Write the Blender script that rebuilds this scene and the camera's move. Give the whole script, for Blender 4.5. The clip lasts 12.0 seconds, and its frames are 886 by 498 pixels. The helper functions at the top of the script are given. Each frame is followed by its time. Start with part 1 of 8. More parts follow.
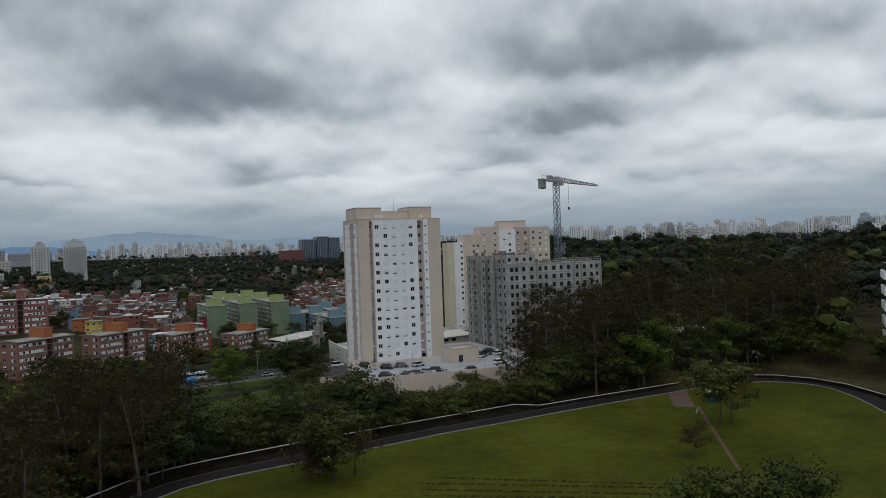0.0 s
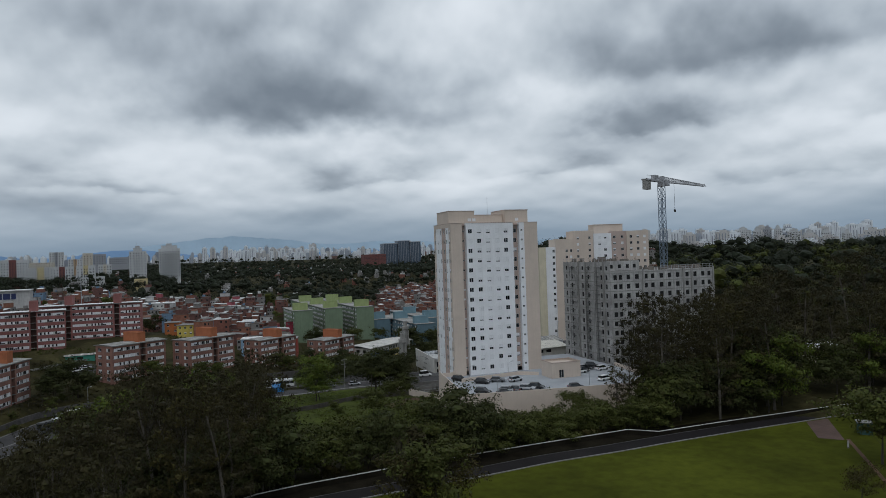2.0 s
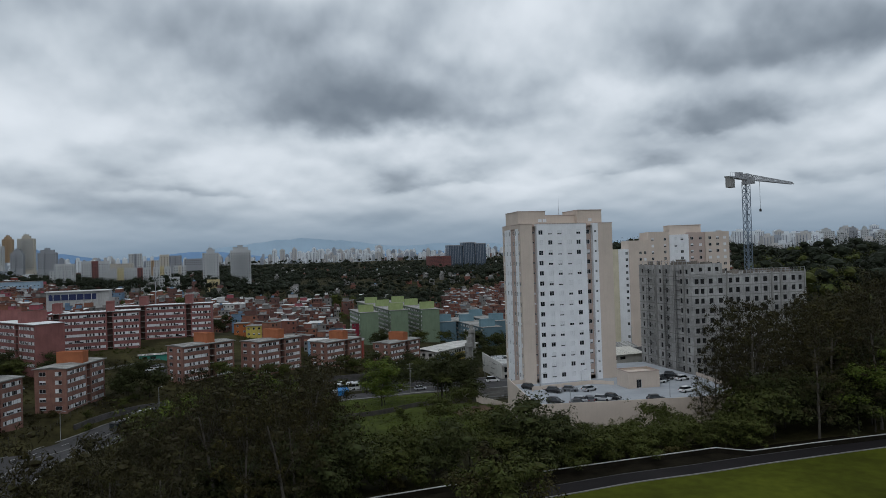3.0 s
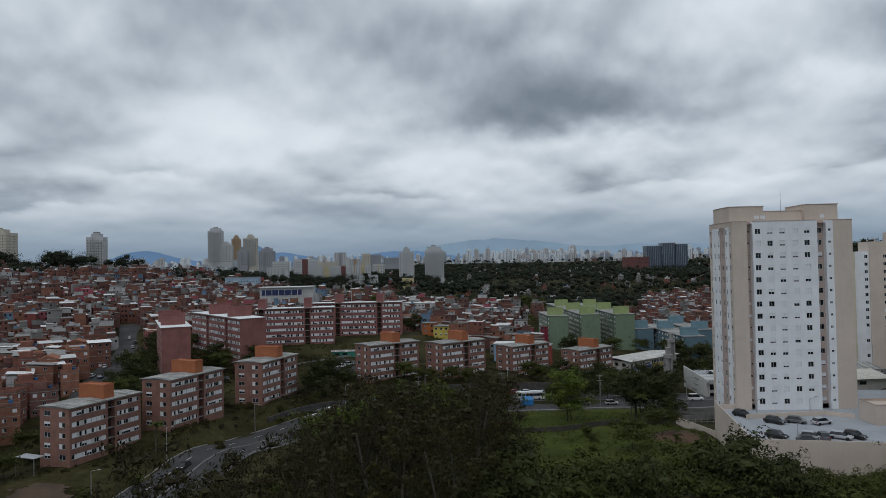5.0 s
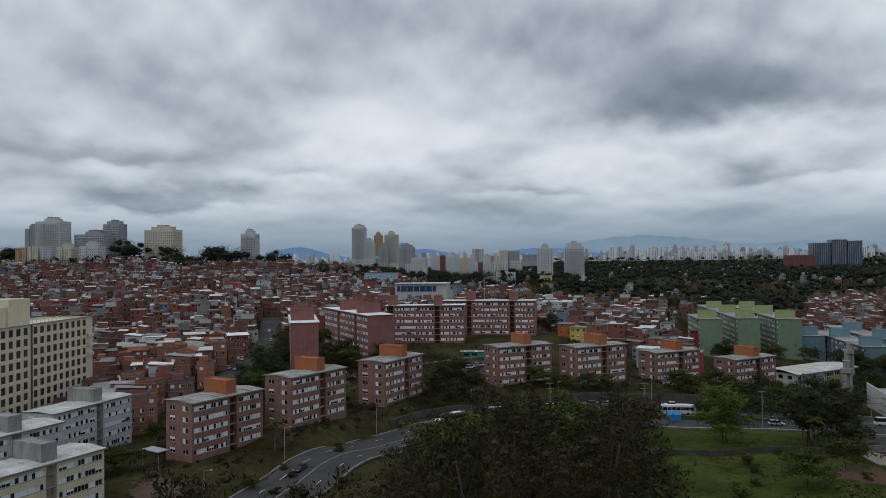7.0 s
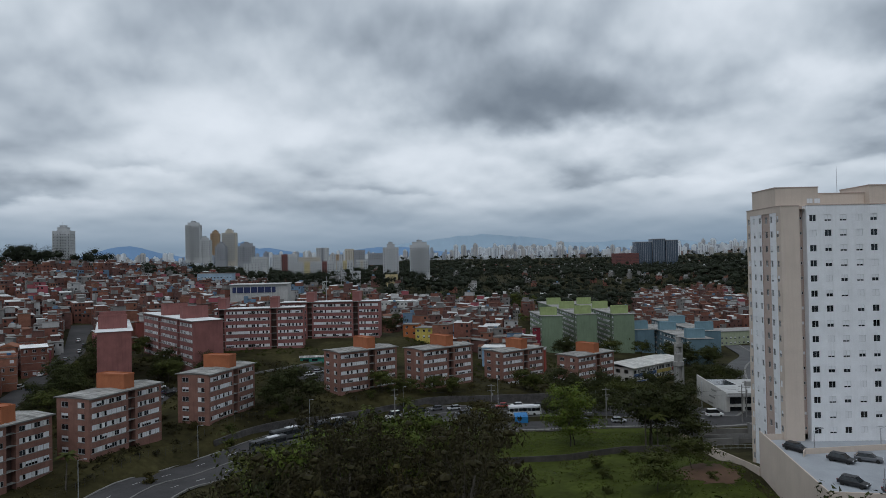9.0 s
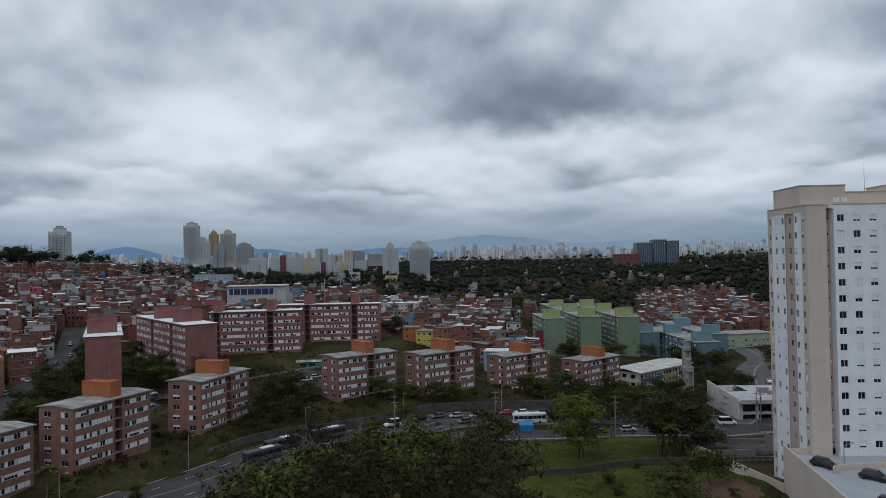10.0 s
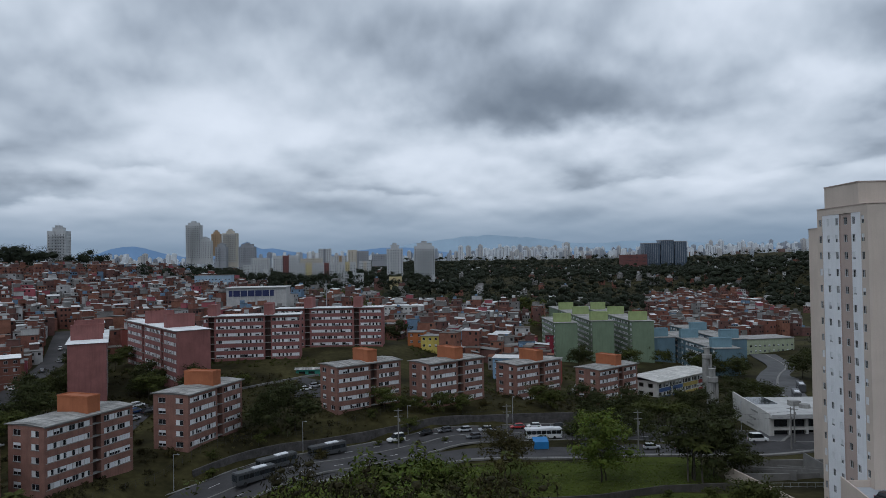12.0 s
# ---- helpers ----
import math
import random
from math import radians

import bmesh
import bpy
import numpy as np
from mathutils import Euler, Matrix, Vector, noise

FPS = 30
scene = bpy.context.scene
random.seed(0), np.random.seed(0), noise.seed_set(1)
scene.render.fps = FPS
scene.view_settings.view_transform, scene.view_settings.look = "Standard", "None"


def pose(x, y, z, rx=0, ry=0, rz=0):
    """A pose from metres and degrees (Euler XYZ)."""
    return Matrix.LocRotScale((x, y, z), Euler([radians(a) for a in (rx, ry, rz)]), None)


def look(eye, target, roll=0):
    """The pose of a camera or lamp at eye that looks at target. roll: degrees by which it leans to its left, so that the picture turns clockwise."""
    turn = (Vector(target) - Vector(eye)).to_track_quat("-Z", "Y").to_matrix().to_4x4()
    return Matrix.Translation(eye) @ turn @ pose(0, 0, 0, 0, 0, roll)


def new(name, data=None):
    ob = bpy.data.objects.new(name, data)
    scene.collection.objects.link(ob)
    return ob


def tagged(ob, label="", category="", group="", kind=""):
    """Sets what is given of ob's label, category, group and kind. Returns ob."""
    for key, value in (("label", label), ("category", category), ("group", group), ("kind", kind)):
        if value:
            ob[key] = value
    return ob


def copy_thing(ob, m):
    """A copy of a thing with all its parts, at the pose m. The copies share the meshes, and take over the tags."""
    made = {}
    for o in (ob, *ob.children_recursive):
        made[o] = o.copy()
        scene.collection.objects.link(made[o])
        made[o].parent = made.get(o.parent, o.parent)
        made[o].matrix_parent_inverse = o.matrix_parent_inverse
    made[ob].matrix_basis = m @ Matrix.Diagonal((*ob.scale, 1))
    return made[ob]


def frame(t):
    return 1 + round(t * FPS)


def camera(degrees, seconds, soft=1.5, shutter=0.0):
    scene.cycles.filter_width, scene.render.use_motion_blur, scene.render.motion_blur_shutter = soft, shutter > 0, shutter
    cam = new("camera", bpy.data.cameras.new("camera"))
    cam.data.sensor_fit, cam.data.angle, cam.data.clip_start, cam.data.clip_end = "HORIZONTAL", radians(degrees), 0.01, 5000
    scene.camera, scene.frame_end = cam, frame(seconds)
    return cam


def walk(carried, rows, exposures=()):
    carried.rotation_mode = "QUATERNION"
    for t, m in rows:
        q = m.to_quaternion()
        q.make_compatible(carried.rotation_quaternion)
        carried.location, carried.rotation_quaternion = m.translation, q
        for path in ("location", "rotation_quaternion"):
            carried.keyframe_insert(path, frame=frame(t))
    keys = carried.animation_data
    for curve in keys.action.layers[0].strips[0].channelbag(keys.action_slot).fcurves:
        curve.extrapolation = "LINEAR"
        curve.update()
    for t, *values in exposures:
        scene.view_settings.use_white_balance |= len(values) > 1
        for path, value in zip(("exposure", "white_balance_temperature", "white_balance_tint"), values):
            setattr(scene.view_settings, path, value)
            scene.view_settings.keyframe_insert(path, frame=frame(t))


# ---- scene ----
cam = camera(65.3, 12.0, soft=0.55)
PATH = [
    (0, (2.242, 0.819, 41.091), (3.12, 2.616, 41.088), -2.0),
    (0.5, (1.965, 4.221, 41.343), (2.838, 6.021, 41.342), -2.1),
    (1, (2.035, 7.551, 41.568), (2.814, 9.393, 41.575), -2.0),
    (1.5, (2.405, 11.105, 41.598), (3.13, 12.969, 41.61), -2.0),
    (2, (3.185, 14.739, 41.797), (3.853, 16.624, 41.813), -1.9),
    (2.5, (3.888, 18.277, 41.913), (4.541, 20.167, 41.931), -1.9),
    (3, (4.445, 21.758, 41.963), (4.934, 23.697, 41.99), -1.8),
    (3.2, (4.73, 23.212, 41.987), (5.13, 25.172, 42.018), -1.7),
    (4.8, (8.509, 34.74, 42.292), (8.569, 36.739, 42.331), -1.4),
    (5, (8.827, 36.419, 42.289), (8.765, 38.417, 42.331), -1.2),
    (5.5, (9.595, 41.01, 42.245), (9.208, 42.972, 42.287), -0.8),
    (6, (10.432, 45.269, 42.221), (9.979, 47.216, 42.262), -0.8),
    (6.5, (10.837, 49.212, 42.184), (10.385, 51.16, 42.224), -0.8),
    (6.7, (10.74, 50.804, 42.168), (10.275, 52.749, 42.208), -0.8),
    (8.3, (10.392, 63.952, 41.85), (10.052, 65.922, 41.883), -0.8),
    (8.5, (10.209, 65.728, 41.8), (10.031, 67.72, 41.83), -1.0),
    (9, (9.809, 69.193, 41.851), (9.783, 71.193, 41.881), -1.1),
    (9.5, (9.374, 73.099, 42.067), (9.349, 75.098, 42.097), -1.1),
    (10, (9.098, 77.08, 42.187), (9.073, 79.08, 42.219), -1.1),
    (10.5, (8.899, 81.039, 42.303), (8.873, 83.039, 42.336), -1.1),
    (11, (8.711, 85.033, 42.529), (8.685, 87.033, 42.562), -1.1),
    (11.5, (8.488, 88.653, 42.819), (8.46, 90.653, 42.851), -1.1),
    (12, (8.061, 91.253, 42.995), (8.023, 93.252, 43.027), -1.0),
]
walk(cam, [(t, look(eye, target, roll)) for t, eye, target, roll in PATH],
     exposures=[(0, -0.02, 6320, 10), (2.5, -0.04, 6050, 10), (5.5, -0.05, 6080, 10.5), (9.5, -0.03, 5970, 10.5), (12, -0.03, 5800, 11.5)])

# ---- world, sun, exposure ----
SUN_ELEV, SUN_AZ = 58.0, 205.0


def nodes_of(tree):
    tree.nodes.clear()
    return tree.nodes, tree.links


CLOUDS = [(8.5, 13.0, 15.0, 3.0, -0.25), (1.4, 19.0, 12.0, 2.6, -0.13), (13.0, 7.1, 3.4, 0.9, -0.14), (-7.1, 6.2, 7.0, 0.7, -0.12), (-35.5, 5.3, 9.0, 0.9, -0.20), (-40.0, 8.6, 7.0, 0.9, -0.14), (-34.7, 15.3, 9.0, 2.2, -0.09), (-25.1, 7.7, 5.5, 0.8, -0.11), (-18.7, 11.0, 8.0, 3.6, 0.06), (-9.8, 13.9, 4.5, 2.5, 0.07),
          (11.9, 9.6, 6.0, 0.8, 0.08), (43.2, 15.6, 13.5, 2.6, -0.22), (36.4, 9.9, 6.8, 1.3, -0.22), (56.6, 8.4, 5.0, 0.9, -0.11), (29.8, 7.1, 4.2, 0.7, -0.11), (47.1, 5.8, 7.0, 0.7, -0.08), (29.0, 13.6, 3.2, 3.0, 0.07), (56.7, 11.3, 3.5, 2.0, 0.07), (21.9, 5.9, 3.4, 0.9, 0.10)]


def build_sky():
    w = bpy.data.worlds.new("overcast_sky")
    w.use_nodes = True
    scene.world = w
    N, K = nodes_of(w.node_tree)
    out = N.new("ShaderNodeOutputWorld")
    tc = N.new("ShaderNodeTexCoord")
    sep = N.new("ShaderNodeSeparateXYZ")
    K.new(tc.outputs["Generated"], sep.inputs[0])

    def m(op, a, b=None, c=None):
        n = N.new("ShaderNodeMath")
        n.operation = op
        for i, v in enumerate((a, b, c)):
            if v is None:
                continue
            if isinstance(v, (int, float)):
                n.inputs[i].default_value = v
            else:
                K.new(v, n.inputs[i])
        return n.outputs[0]

    up = m("MAXIMUM", sep.outputs[2], 0.0)
    den = m("ADD", up, 0.30)
    comb = N.new("ShaderNodeCombineXYZ")
    K.new(m("DIVIDE", sep.outputs[0], den), comb.inputs[0])
    K.new(m("DIVIDE", sep.outputs[1], den), comb.inputs[1])
    comb.inputs[2].default_value = 3.7

    def noise_tex(scale, detail, rough, dist, off):
        mp = N.new("ShaderNodeMapping")
        K.new(comb.outputs[0], mp.inputs[0])
        mp.inputs["Location"].default_value = off
        n = N.new("ShaderNodeTexNoise")
        K.new(mp.outputs[0], n.inputs["Vector"])
        n.inputs["Scale"].default_value = scale
        n.inputs["Detail"].default_value = detail
        n.inputs["Roughness"].default_value = rough
        n.inputs["Distortion"].default_value = dist
        return n.outputs["Fac"]

    big = noise_tex(1.3, 3.0, 0.45, 0.1, (1.3, 0.4, 0.0))
    azr = m("MULTIPLY", m("ARCTAN2", sep.outputs[0], sep.outputs[1]), 57.2958)
    elr = m("MULTIPLY", m("ARCSINE", sep.outputs[2]), 57.2958)
    # heaps of cloud, flattened towards the horizon
    flat = m("MULTIPLY", m("LOGARITHM", m("ADD", m("MAXIMUM", elr, 0.0), 3.0), 2.718), 1.0)
    heap = N.new("ShaderNodeCombineXYZ")
    K.new(m("MULTIPLY", azr, 0.085), heap.inputs[0])
    K.new(m("MULTIPLY", flat, 1.7), heap.inputs[1])
    heap.inputs[2].default_value = 1.9

    def heap_tex(scale, detail, rough, off, dist=0.0):
        mp = N.new("ShaderNodeMapping")
        K.new(heap.outputs[0], mp.inputs[0])
        mp.inputs["Location"].default_value = off
        n = N.new("ShaderNodeTexNoise")
        K.new(mp.outputs[0], n.inputs["Vector"])
        n.inputs["Scale"].default_value = scale
        n.inputs["Detail"].default_value = detail
        n.inputs["Roughness"].default_value = rough
        n.inputs["Distortion"].default_value = dist
        return n.outputs["Fac"]

    def heave(scale, detail, rough, off, shift):
        """Rolls of cloud lit from above: the growth less the growth a little higher up."""
        a = heap_tex(scale, detail, rough, off)
        b = heap_tex(scale, detail, rough, (off[0], off[1] + shift, off[2]))
        return m("SUBTRACT", a, b)

    mid = heap_tex(0.8, 3.0, 0.40, (4.0, 2.2, 1.0))
    rolls = heave(1.1, 2.0, 0.36, (0.5, 7.0, 2.0), 0.28)
    puffs = heave(2.9, 3.0, 0.42, (3.5, 1.0, 5.0), 0.12)
    warp1 = heap_tex(1.3, 5.0, 0.52, (9.0, 1.0, 4.0))
    warp2 = heap_tex(1.3, 5.0, 0.52, (2.0, 8.0, 6.0))
    az = m("ADD", azr, m("MULTIPLY", m("SUBTRACT", warp1, 0.5), 20.0))
    el = m("ADD", elr, m("MULTIPLY", m("SUBTRACT", warp2, 0.5), 6.0))
    s = m("ADD", m("ADD", m("MULTIPLY", big, 0.16), m("MULTIPLY", mid, 0.36)), m("ADD", m("MULTIPLY", rolls, 0.40), m("MULTIPLY", puffs, 0.22)))
    s = m("ADD", s, 0.300)
    # cloud banks: azimuth, elevation, half sizes in degrees, depth
    for a0, e0, sa, se, k in CLOUDS:
        u = m("DIVIDE", m("SUBTRACT", az, a0), sa)
        v = m("DIVIDE", m("SUBTRACT", el, e0 - 0.35 * se), se)
        if k < 0:  # flat dark undersides, soft tops
            v = m("MAXIMUM", m("MULTIPLY", v, 0.72), m("MULTIPLY", v, -2.0))
        g = m("POWER", 2.718, m("MULTIPLY", m("ADD", m("MULTIPLY", u, u), m("MULTIPLY", v, v)), -1.0))
        s = m("MULTIPLY_ADD", g, k, s)
    ramp = N.new("ShaderNodeValToRGB")
    K.new(s, ramp.inputs[0])
    e = ramp.color_ramp.elements
    e[0].position, e[0].color = 0.28, (0.20, 0.23, 0.26, 1)
    e[1].position, e[1].color = 0.72, (0.80, 0.825, 0.83, 1)
    for p, c in ((0.64, (0.725, 0.755, 0.765, 1)), (0.37, (0.285, 0.32, 0.35, 1)), (0.46, (0.42, 0.46, 0.49, 1)), (0.54, (0.56, 0.60, 0.62, 1))):
        x = e.new(p)
        x.color = c
    # blue-grey rain veil low over the land
    low = N.new("ShaderNodeMapRange")
    low.interpolation_type = "SMOOTHERSTEP"
    K.new(up, low.inputs[0])
    low.inputs[1].default_value, low.inputs[2].default_value = 0.0, 0.125
    low.inputs[3].default_value, low.inputs[4].default_value = 0.90, 0.0
    mx = N.new("ShaderNodeMix")
    mx.data_type = "RGBA"
    K.new(low.outputs[0], mx.inputs[0])
    K.new(ramp.outputs[0], mx.inputs[6])
    mx.inputs[7].default_value = (0.20, 0.27, 0.34, 1)
    sky = N.new("ShaderNodeTexSky")
    sky.sky_type = "NISHITA"
    sky.sun_disc = False
    sky.sun_elevation, sky.sun_rotation = radians(SUN_ELEV), radians(SUN_AZ)
    b1, b2 = N.new("ShaderNodeBackground"), N.new("ShaderNodeBackground")
    K.new(sky.outputs[0], b1.inputs[0])
    b1.inputs[1].default_value = 0.06
    K.new(mx.outputs[2], b2.inputs[0])
    b2.inputs[1].default_value = 1.0
    sh = N.new("ShaderNodeMixShader")
    sh.inputs[0].default_value = 0.96
    K.new(b1.outputs[0], sh.inputs[1])
    K.new(b2.outputs[0], sh.inputs[2])
    K.new(sh.outputs[0], out.inputs[0])


build_sky()
sun = new("sun", bpy.data.lights.new("sun", "SUN"))
sun.data.energy, sun.data.angle, sun.data.color = 0.62, radians(25), (1.0, 0.965, 0.92)
_a, _e = radians(SUN_AZ), radians(SUN_ELEV)
sun.matrix_world = look((0, 0, 200), (-math.sin(_a) * math.cos(_e) * 100, -math.cos(_a) * math.cos(_e) * 100, 200 - math.sin(_e) * 100))

# ---- materials ----
MATS = {}


def mat(name, base, rough=0.85, var=0.25, scale=0.35, fine=6.0, bump=0.15, metal=0.0, rand=0.0, streak=0.0, dirt=(0.09, 0.08, 0.07), spec=0.3, hue=0.0, island=0.0, ribs=0.0):
    if name in MATS:
        return MATS[name]
    mt = bpy.data.materials.new(name)
    mt.use_nodes = True
    N, K = nodes_of(mt.node_tree)
    out = N.new("ShaderNodeOutputMaterial")
    bs = N.new("ShaderNodeBsdfPrincipled")
    K.new(bs.outputs[0], out.inputs[0])
    bs.inputs["Roughness"].default_value = rough
    bs.inputs["Metallic"].default_value = metal
    bs.inputs["Specular IOR Level"].default_value = spec
    tc = N.new("ShaderNodeTexCoord")
    info = N.new("ShaderNodeObjectInfo")

    def nz(s, stretch=None, detail=4.0):
        mp = N.new("ShaderNodeMapping")
        K.new(tc.outputs["Object"], mp.inputs[0])
        if stretch:
            mp.inputs["Scale"].default_value = stretch
        cmb = N.new("ShaderNodeVectorMath")
        cmb.operation = "MULTIPLY_ADD"
        K.new(info.outputs["Random"], cmb.inputs[0])
        cmb.inputs[1].default_value = (37.0, 19.0, 23.0)
        K.new(mp.outputs[0], cmb.inputs[2])
        n = N.new("ShaderNodeTexNoise")
        K.new(cmb.outputs[0], n.inputs["Vector"])
        n.inputs["Scale"].default_value = s
        n.inputs["Detail"].default_value = detail
        n.inputs["Roughness"].default_value = 0.6
        return n.outputs["Fac"]

    def ranged(v, lo, hi, a=0.3, b=0.7):
        r = N.new("ShaderNodeMapRange")
        K.new(v, r.inputs[0])
        r.inputs[1].default_value, r.inputs[2].default_value = a, b
        r.inputs[3].default_value, r.inputs[4].default_value = lo, hi
        return r.outputs[0]

    def mul(a, b):
        n = N.new("ShaderNodeMath")
        n.operation = "MULTIPLY"
        K.new(a, n.inputs[0])
        K.new(b, n.inputs[1])
        return n.outputs[0]

    f = mul(ranged(nz(scale), 1 - var, 1 + var * 0.6), ranged(nz(fine), 1 - var * 0.5, 1 + var * 0.4))
    if ribs:
        f = mul(f, ranged(nz(1.0, (1.6, 0.07, 0.07), 3.0), 1 - ribs, 1 + ribs * 0.7))
    if rand:
        f = mul(f, ranged(info.outputs["Random"], 1 - rand, 1 + rand, 0, 1))
    if island:
        geo = N.new("ShaderNodeNewGeometry")
        f = mul(f, ranged(geo.outputs["Random Per Island"], 1 - island, 1 + island, 0, 1))
    hsv = N.new("ShaderNodeHueSaturation")
    hsv.inputs["Color"].default_value = (*base, 1)
    K.new(f, hsv.inputs["Value"])
    if hue:
        geo = N.new("ShaderNodeNewGeometry")
        src = geo.outputs["Random Per Island"] if island else info.outputs["Random"]
        K.new(ranged(src, 0.5 - hue, 0.5 + hue, 0, 1), hsv.inputs["Hue"])
    col = hsv.outputs[0]
    if streak:
        mx = N.new("ShaderNodeMix")
        mx.data_type = "RGBA"
        K.new(mul(ranged(nz(1.0, (2.2, 2.2, 0.13), 5.0), 0, streak, 0.48, 0.72), ranged(nz(0.22), 0.3, 1.0)), mx.inputs[0])
        K.new(col, mx.inputs[6])
        mx.inputs[7].default_value = (*dirt, 1)
        col = mx.outputs[2]
    K.new(col, bs.inputs["Base Color"])
    if bump:
        bp = N.new("ShaderNodeBump")
        bp.inputs["Strength"].default_value = bump
        bp.inputs["Distance"].default_value = 0.05
        K.new(nz(fine * 1.7), bp.inputs["Height"])
        K.new(bp.outputs[0], bs.inputs["Normal"])
    MATS[name] = mt
    return mt


def glass_mat(name="window_glass", base=(0.02, 0.024, 0.028), rough=0.12):
    return mat(name, base, rough=rough, var=0.5, scale=1.5, fine=3.0, bump=0.0, spec=0.5, rand=0.5)


# paints, masonry, metal
M_GLASS = glass_mat()
M_WHITE = mat("white_paint", (0.74, 0.75, 0.77), rough=0.7, var=0.08, streak=0.16, dirt=(0.3, 0.29, 0.27))
M_SHUTTER = mat("white_shutter", (0.70, 0.71, 0.73), rough=0.5, var=0.06, bump=0.05)
M_FRAME = mat("window_frame", (0.55, 0.56, 0.57), rough=0.5, var=0.1, bump=0.0)
M_PANEL = mat("white_window_panel", (0.66, 0.66, 0.66), rough=0.5, var=0.2, bump=0.05, rand=0.18)
M_BEIGE = mat("beige_render", (0.56, 0.478, 0.41), rough=0.85, var=0.10, scale=0.15, streak=0.18, dirt=(0.28, 0.22, 0.17))
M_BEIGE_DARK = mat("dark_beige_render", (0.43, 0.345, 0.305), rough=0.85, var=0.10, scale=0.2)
M_BRICK = mat("brown_brick", (0.240, 0.127, 0.100), rough=0.9, var=0.22, scale=0.5, fine=5, streak=0.45, dirt=(0.06, 0.04, 0.035))
M_MAUVE = mat("maroon_render", (0.245, 0.106, 0.097), rough=0.9, var=0.18, scale=0.3, streak=0.4, dirt=(0.06, 0.035, 0.035))
# dark brown that stands in for the shade inside the stair slots
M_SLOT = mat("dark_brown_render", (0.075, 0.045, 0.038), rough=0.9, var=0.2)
M_ORANGE = mat("orange_render", (0.34, 0.120, 0.055), rough=0.88, var=0.16, scale=0.4, streak=0.35, dirt=(0.16, 0.06, 0.035))
M_ROOF = mat("fibre_cement_roof", (0.35, 0.345, 0.325), ribs=0.55, rough=0.9, var=0.4, scale=0.3, streak=0.4, fine=3, island=0.25)
M_ROOF_WHITE = mat("white_roof", (0.68, 0.69, 0.69), rough=0.8, var=0.14, scale=0.3)
M_CONC = mat("grey_concrete", (0.28, 0.275, 0.26), rough=0.92, var=0.28, scale=0.3, streak=0.7, dirt=(0.08, 0.08, 0.078))
M_BLOCK = mat("raw_concrete_block", (0.37, 0.365, 0.355), rough=0.95, var=0.35, scale=0.25, fine=1.2, streak=0.7, dirt=(0.13, 0.13, 0.13))
M_GREYWALL = mat("grey_blue_render", (0.45, 0.47, 0.49), rough=0.88, var=0.12, streak=0.4, dirt=(0.14, 0.14, 0.14))
M_YELLOWWALL = mat("pale_yellow_render", (0.60, 0.54, 0.39), rough=0.88, var=0.12, streak=0.35, dirt=(0.2, 0.17, 0.1))
M_CREAM = mat("cream_render", (0.57, 0.52, 0.39), rough=0.88, var=0.1, streak=0.3, dirt=(0.25, 0.22, 0.16))
M_GREEN = mat("sage_green_render", (0.17, 0.225, 0.15), rough=0.9, var=0.14, scale=0.2, streak=0.35, dirt=(0.07, 0.09, 0.06))
M_GREEN_L = mat("lime_green_render", (0.30, 0.36, 0.16), rough=0.9, var=0.14, streak=0.3, dirt=(0.13, 0.16, 0.07))
M_BLUE = mat("slate_blue_render", (0.125, 0.195, 0.235), rough=0.9, var=0.14, scale=0.2, streak=0.35, dirt=(0.05, 0.08, 0.1))
M_BLUE_L = mat("pale_blue_render", (0.17, 0.27, 0.32), rough=0.9, var=0.14, streak=0.3, dirt=(0.08, 0.13, 0.15))
M_ASPHALT = mat("asphalt", (0.062, 0.060, 0.061), spec=0.15, rough=0.9, var=0.3, scale=0.12, fine=2.5, bump=0.1)
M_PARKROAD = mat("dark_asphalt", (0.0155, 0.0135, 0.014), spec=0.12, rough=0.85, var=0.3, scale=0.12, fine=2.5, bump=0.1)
M_KERB = mat("kerb_concrete", (0.20, 0.195, 0.185), rough=0.9, var=0.25, scale=0.4)
M_LINE = mat("road_paint", (0.62, 0.62, 0.6), rough=0.7, var=0.3)
M_LAWN = mat("mown_lawn", (0.056, 0.064, 0.006), spec=0.06, rough=0.95, var=0.42, scale=0.045, fine=0.5, bump=0.3)
M_SCRUB = mat("rough_grass", (0.040, 0.036, 0.0145), spec=0.08, rough=0.95, var=0.7, scale=0.06, fine=0.6, bump=0.5)
M_EARTH = mat("bare_earth", (0.10, 0.058, 0.035), rough=0.95, var=0.3, scale=0.2)
M_DECK = mat("grey_deck_paving", (0.34, 0.36, 0.385), rough=0.8, var=0.14, scale=0.2)
M_STEEL = mat("galvanised_steel", (0.42, 0.43, 0.45), rough=0.5, metal=0.6, var=0.15)
M_CRANE = mat("crane_steel", (0.16, 0.20, 0.25), rough=0.6, metal=0.3, var=0.2)
M_CRANE_L = mat("crane_pale_steel", (0.34, 0.345, 0.36), rough=0.6, metal=0.2, var=0.2)
M_BARK = mat("tree_bark", (0.05, 0.042, 0.034), rough=0.95, var=0.35, scale=0.8)
M_PALEBARK = mat("pale_bark", (0.095, 0.083, 0.068), rough=0.95, var=0.35, scale=0.8)
M_BLACK = mat("black_rubber", (0.02, 0.02, 0.02), rough=0.8, var=0.1)
# near-black that stands in for unlit rooms behind openings
M_DARK = mat("unlit_opening_dark", (0.018, 0.018, 0.019), rough=0.9, var=0.3, bump=0)
